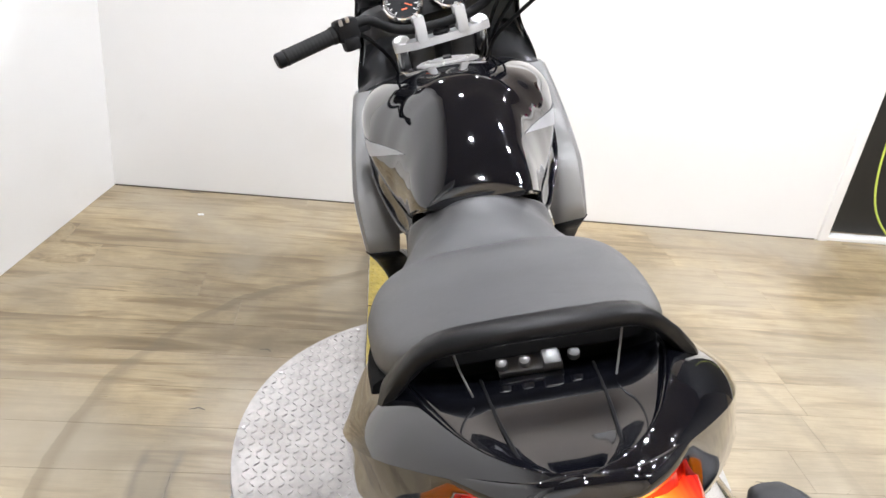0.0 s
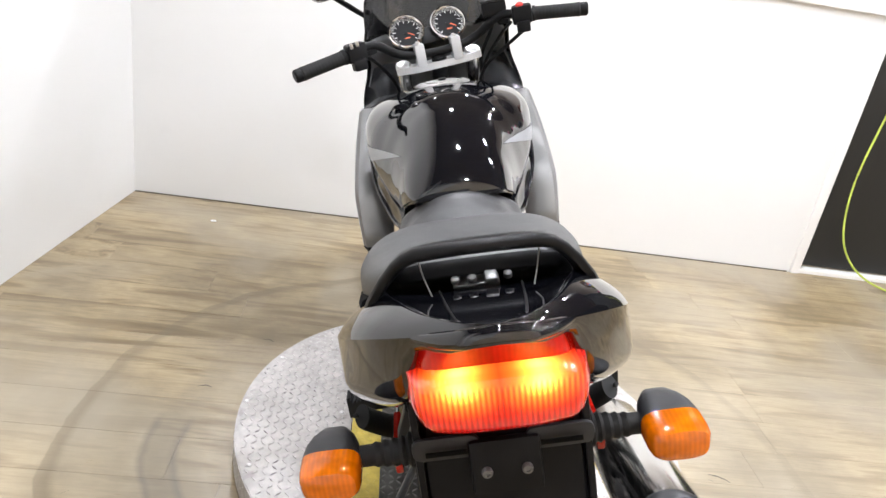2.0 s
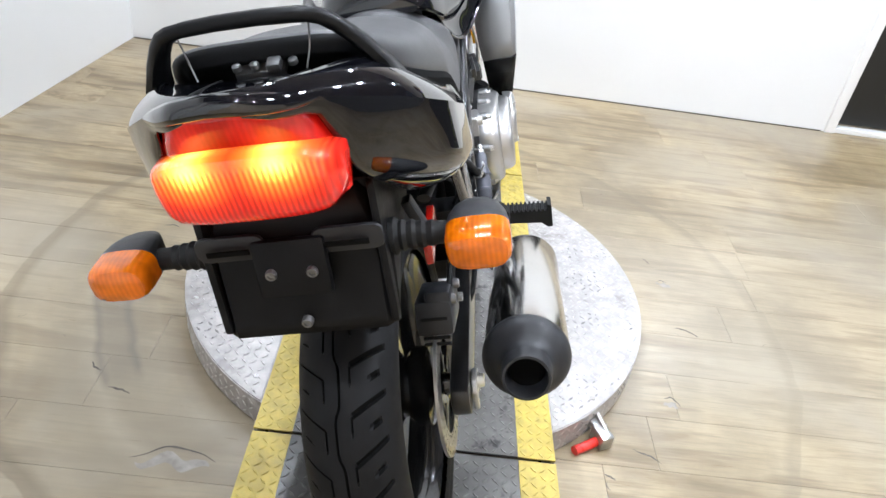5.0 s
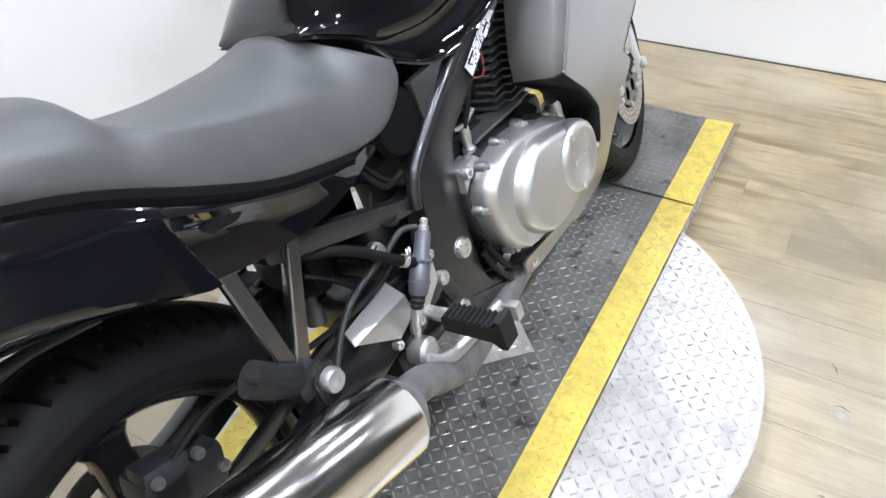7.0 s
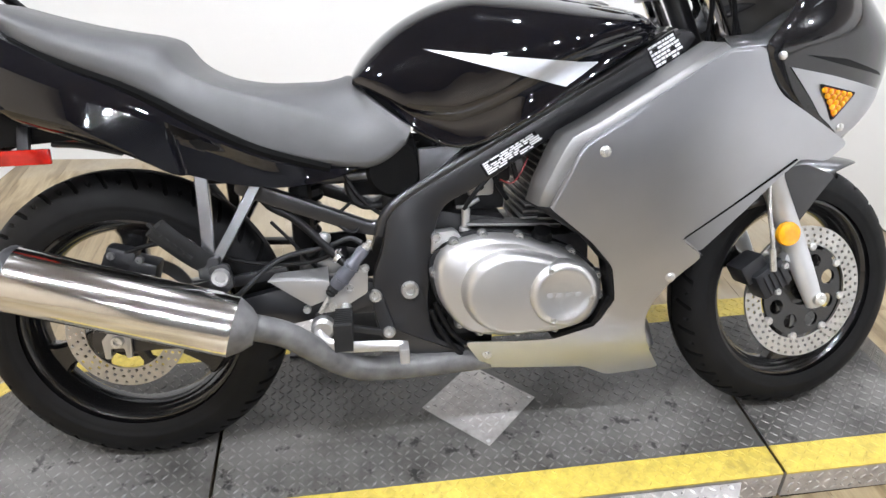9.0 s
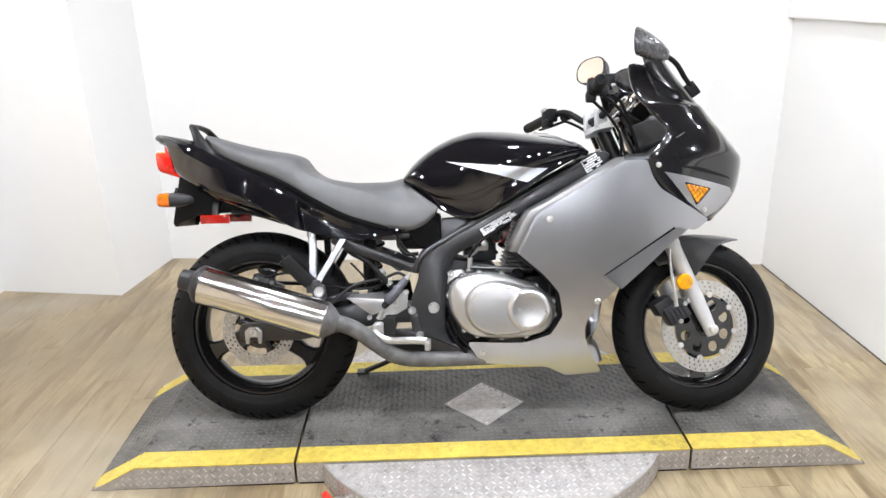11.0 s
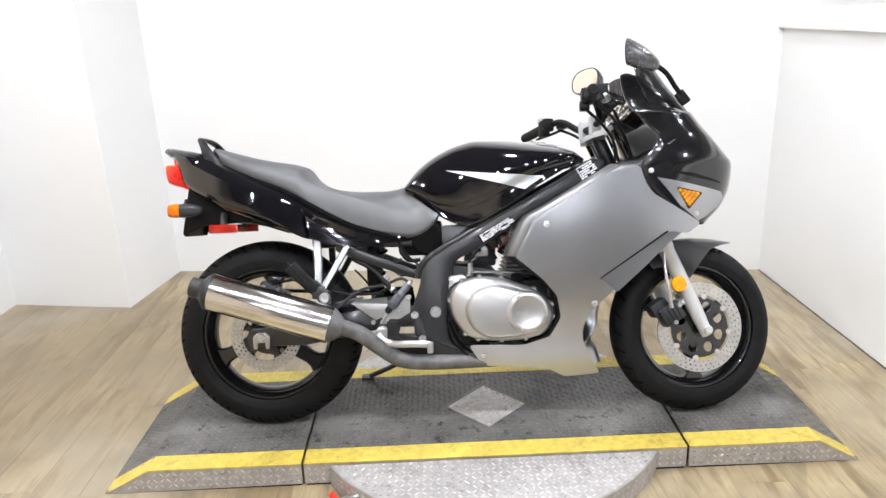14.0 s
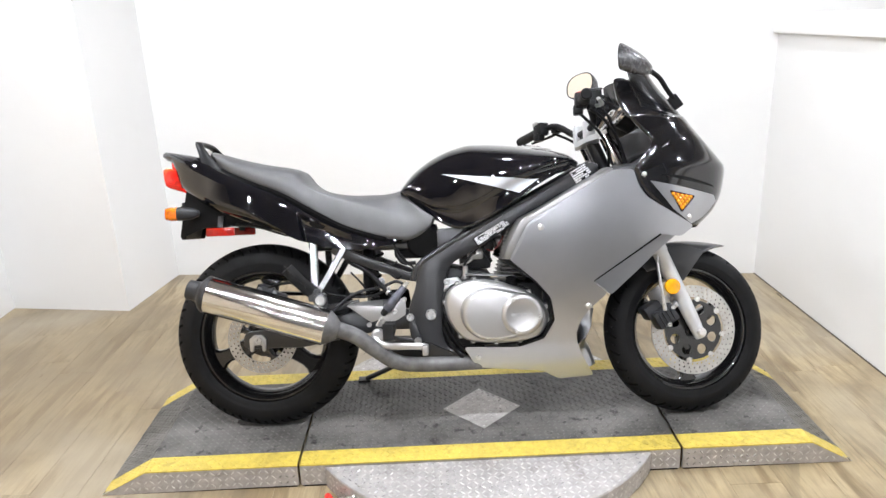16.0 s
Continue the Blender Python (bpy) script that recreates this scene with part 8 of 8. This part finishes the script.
for at in ((-0.205, 0.975, 1.005), (-0.22, 0.972, 1.002)):
    bm = box(bmesh.new(), at, (0.008, 0.012, 0.012), bevel=0.002)
    part("switch_button", steered(bm), STEEL, bar)
bm = bmesh.new()
box(bm, (0.158, 1.055, 1.005), (0.062, 0.044, 0.036), (0, 0, -12), 0.005)
resv = part("brake_reservoir", steered(bm), PLASTIC, bar, "black square brake fluid reservoir")
bm = box(bmesh.new(), (0.158, 1.055, 1.026), (0.066, 0.048, 0.006), (0, 0, -12), 0.002)
part("reservoir_lid", steered(bm), GREY_PLASTIC, resv)
top_clamp = rounded([(-0.118, 1.085), (-0.105, 1.125), (-0.05, 1.110), (0.05, 1.110), (0.105, 1.125), (0.118, 1.085), (0.06, 1.062), (-0.06, 1.062)], 0.012)
bm = bmesh.new()
a = [bm.verts.new((x, y, 0.888)) for x, y in top_clamp]
b = [bm.verts.new((x, y, 0.905)) for x, y in top_clamp]
bm.faces.new(a)
bm.faces.new(b)
for i in range(len(a)):
    bm.faces.new((a[i], a[i - 1], b[i - 1], b[i]))
bmesh.ops.recalc_face_normals(bm, faces=bm.faces)
triple = part("top_clamp", steered(bm), FORK_SILVER, bar, "silver top fork clamp")
for s in (-1, 1):
    bm = revolve(bmesh.new(), (s * 0.094, 1.102, 0.900), (0, -0.4, 0.91), [(0.021, 0), (0.021, 0.010), (0.017, 0.014), (0.006, 0.014), (0, 0.010)], 24)
    part("fork_cap", steered(bm), POLISHED, triple)
bm = revolve(bmesh.new(), (0, 1.085, 0.903), (0, -0.2, 1), [(0.020, 0), (0.020, 0.012), (0.014, 0.016), (0.012, 0.012), (0, 0.012)], 24)
part("ignition_lock", steered(bm), PLASTIC, triple)
bm = box(bmesh.new(), (0, 1.19, 0.72), (0.235, 0.05, 0.05), (-24, 0, 0), 0.012)
part("lower_clamp", steered(bm), FRAME, triple)
dash = part("gauge_bracket", steered(box(bmesh.new(), (0, 1.205, 0.945), (0.16, 0.05, 0.05), (-35, 0, 0), 0.012)), PLASTIC, bar)
GN = Vector((0, -0.80, 0.60)).normalized()
for s in (-1, 1):
    c = Vector((s * 0.0585, 1.190, 0.974))
    bm = revolve(bmesh.new(), c, GN, [(0.045, 0.0), (0.0495, 0.003), (0.0505, 0.008), (0.0490, 0.0135), (0.0455, 0.0155), (0.0425, 0.0135), (0.0405, 0.008)], 40)
    g = part("gauge_ring", steered(bm), CHROME, bar, "round gauge with a chrome ring")
    bm = revolve(bmesh.new(), c, GN, [(0, -0.060), (0.026, -0.058), (0.039, -0.048), (0.0465, 0.002)], 40)
    part("gauge_drum", steered(bm), PLASTIC, g, "black gauge drum")
    bm = revolve(bmesh.new(), c, GN, [(0.0409, 0.006), (0, 0.006)], 40)
    part("dial_face", steered(bm), PRINT, g, "black dial face with white marks")
    sx = GN.cross(Vector((0, 0, 1))).normalized()
    uy = sx.cross(GN)
    for k in range(11):
        a = radians(225 - 27 * k)
        r = 0.032
        bm = box(bmesh.new(), (0, 0, 0), (0.0062, 0.0015, 0.0006))
        m = Matrix.Translation(c + GN * 0.0068 + (sx * math.cos(a) + uy * math.sin(a)) * r) @ Matrix((sx, uy, GN)).transposed().to_4x4() @ Matrix.Rotation(a, 4, "Z")
        bmesh.ops.transform(bm, matrix=m, verts=bm.verts)
        part("tick", steered(bm), SKIN_WHITE, g, smooth=False)
    bm = bmesh.new()
    for k in range(41):
        a = radians(225 - 6.75 * k)
        bx = bmesh.new()
        box(bx, (0.0375, 0, 0), (0.004, 0.0009, 0.0005))
        bmesh.ops.transform(bx, matrix=Matrix.Rotation(a, 4, "Z"), verts=bx.verts)
        tmp = bpy.data.meshes.new("tick")
        bx.to_mesh(tmp)
        bx.free()
        bm.from_mesh(tmp)
        bpy.data.meshes.remove(tmp)
    m = Matrix.Translation(c + GN * 0.0066) @ Matrix((sx, uy, GN)).transposed().to_4x4()
    bmesh.ops.transform(bm, matrix=m, verts=bm.verts)
    part("fine_tick", steered(bm), SKIN_WHITE, g, smooth=False)
    bm = box(bmesh.new(), (0, -0.017, 0), (0.014, 0.0028, 0.0005))
    bmesh.ops.transform(bm, matrix=m, verts=bm.verts)
    part("dial_print", steered(bm), ORANGE, g, "small orange print", smooth=False)
    bm = box(bmesh.new(), (0.010, 0, 0), (0.028, 0.0020, 0.001))
    m = Matrix.Translation(c + GN * 0.0075) @ Matrix((sx, uy, GN)).transposed().to_4x4() @ Matrix.Rotation(radians(215), 4, "Z")
    bmesh.ops.transform(bm, matrix=m, verts=bm.verts)
    part("needle", steered(bm), ORANGE, g, "orange needle", smooth=False)
    bm = revolve(bmesh.new(), c + GN * 0.006, GN, [(0.006, 0), (0.006, 0.003), (0, 0.0035)], 16)
    part("needle_hub", steered(bm), PRINT, g)
for pts in ([(-0.19, 1.03, 0.965), (-0.16, 1.09, 0.93), (-0.12, 1.15, 0.86), (-0.10, 1.16, 0.76)], [(0.19, 1.03, 0.965), (0.17, 1.09, 0.925), (0.13, 1.15, 0.85), (0.10, 1.17, 0.74)], [(0.15, 1.06, 0.985), (0.155, 1.10, 0.95), (0.125, 1.14, 0.88), (0.115, 1.18, 0.78)], [(0.21, 0.99, 0.945), (0.17, 1.06, 0.90), (0.12, 1.11, 0.85), (0.08, 1.12, 0.76)]):
    bm = tube(bmesh.new(), pts, 0.0048, 8)
    part("cable", steered(bm), PLASTIC, bar)

# ---- floor ----
floor = solid("floor", box(bmesh.new(), (2.0, 1.5, -0.06), (8.9, 6.5, 0.104)), JOINT, "pale oak vinyl plank floor, scuffed and worn", "floor", "structure", smooth=False)
PW, PL = 0.152, 1.22
bm = bmesh.new()
box(bm, (0, 0, -0.004), (PL - 0.0005, PW - 0.0005, 0.008))
bmesh.ops.bevel(bm, geom=[e for e in bm.edges if all(v.co.z > -0.001 for v in e.verts)], offset=0.0004, segments=1, affect="EDGES")
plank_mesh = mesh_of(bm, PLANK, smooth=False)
rng = random.Random(4)
y, row = -1.62, 0
while y < 4.55:
    x = -2.9 - rng.random() * PL
    while x < 6.3:
        west = -1.40 + (y - 2.25) * (0.118 if y < 2.2 else -0.375)
        a, b = max(x, west), min(x + PL, 6.25)
        if b - a > 0.02:
            ob = new("plank", plank_mesh)
            ob.parent = floor
            ob.matrix_basis = pose((a + b) / 2, y + PW / 2, 0) @ Matrix.Diagonal(((b - a) / PL, 1, 1, 1))
        x += PL
    y += PW
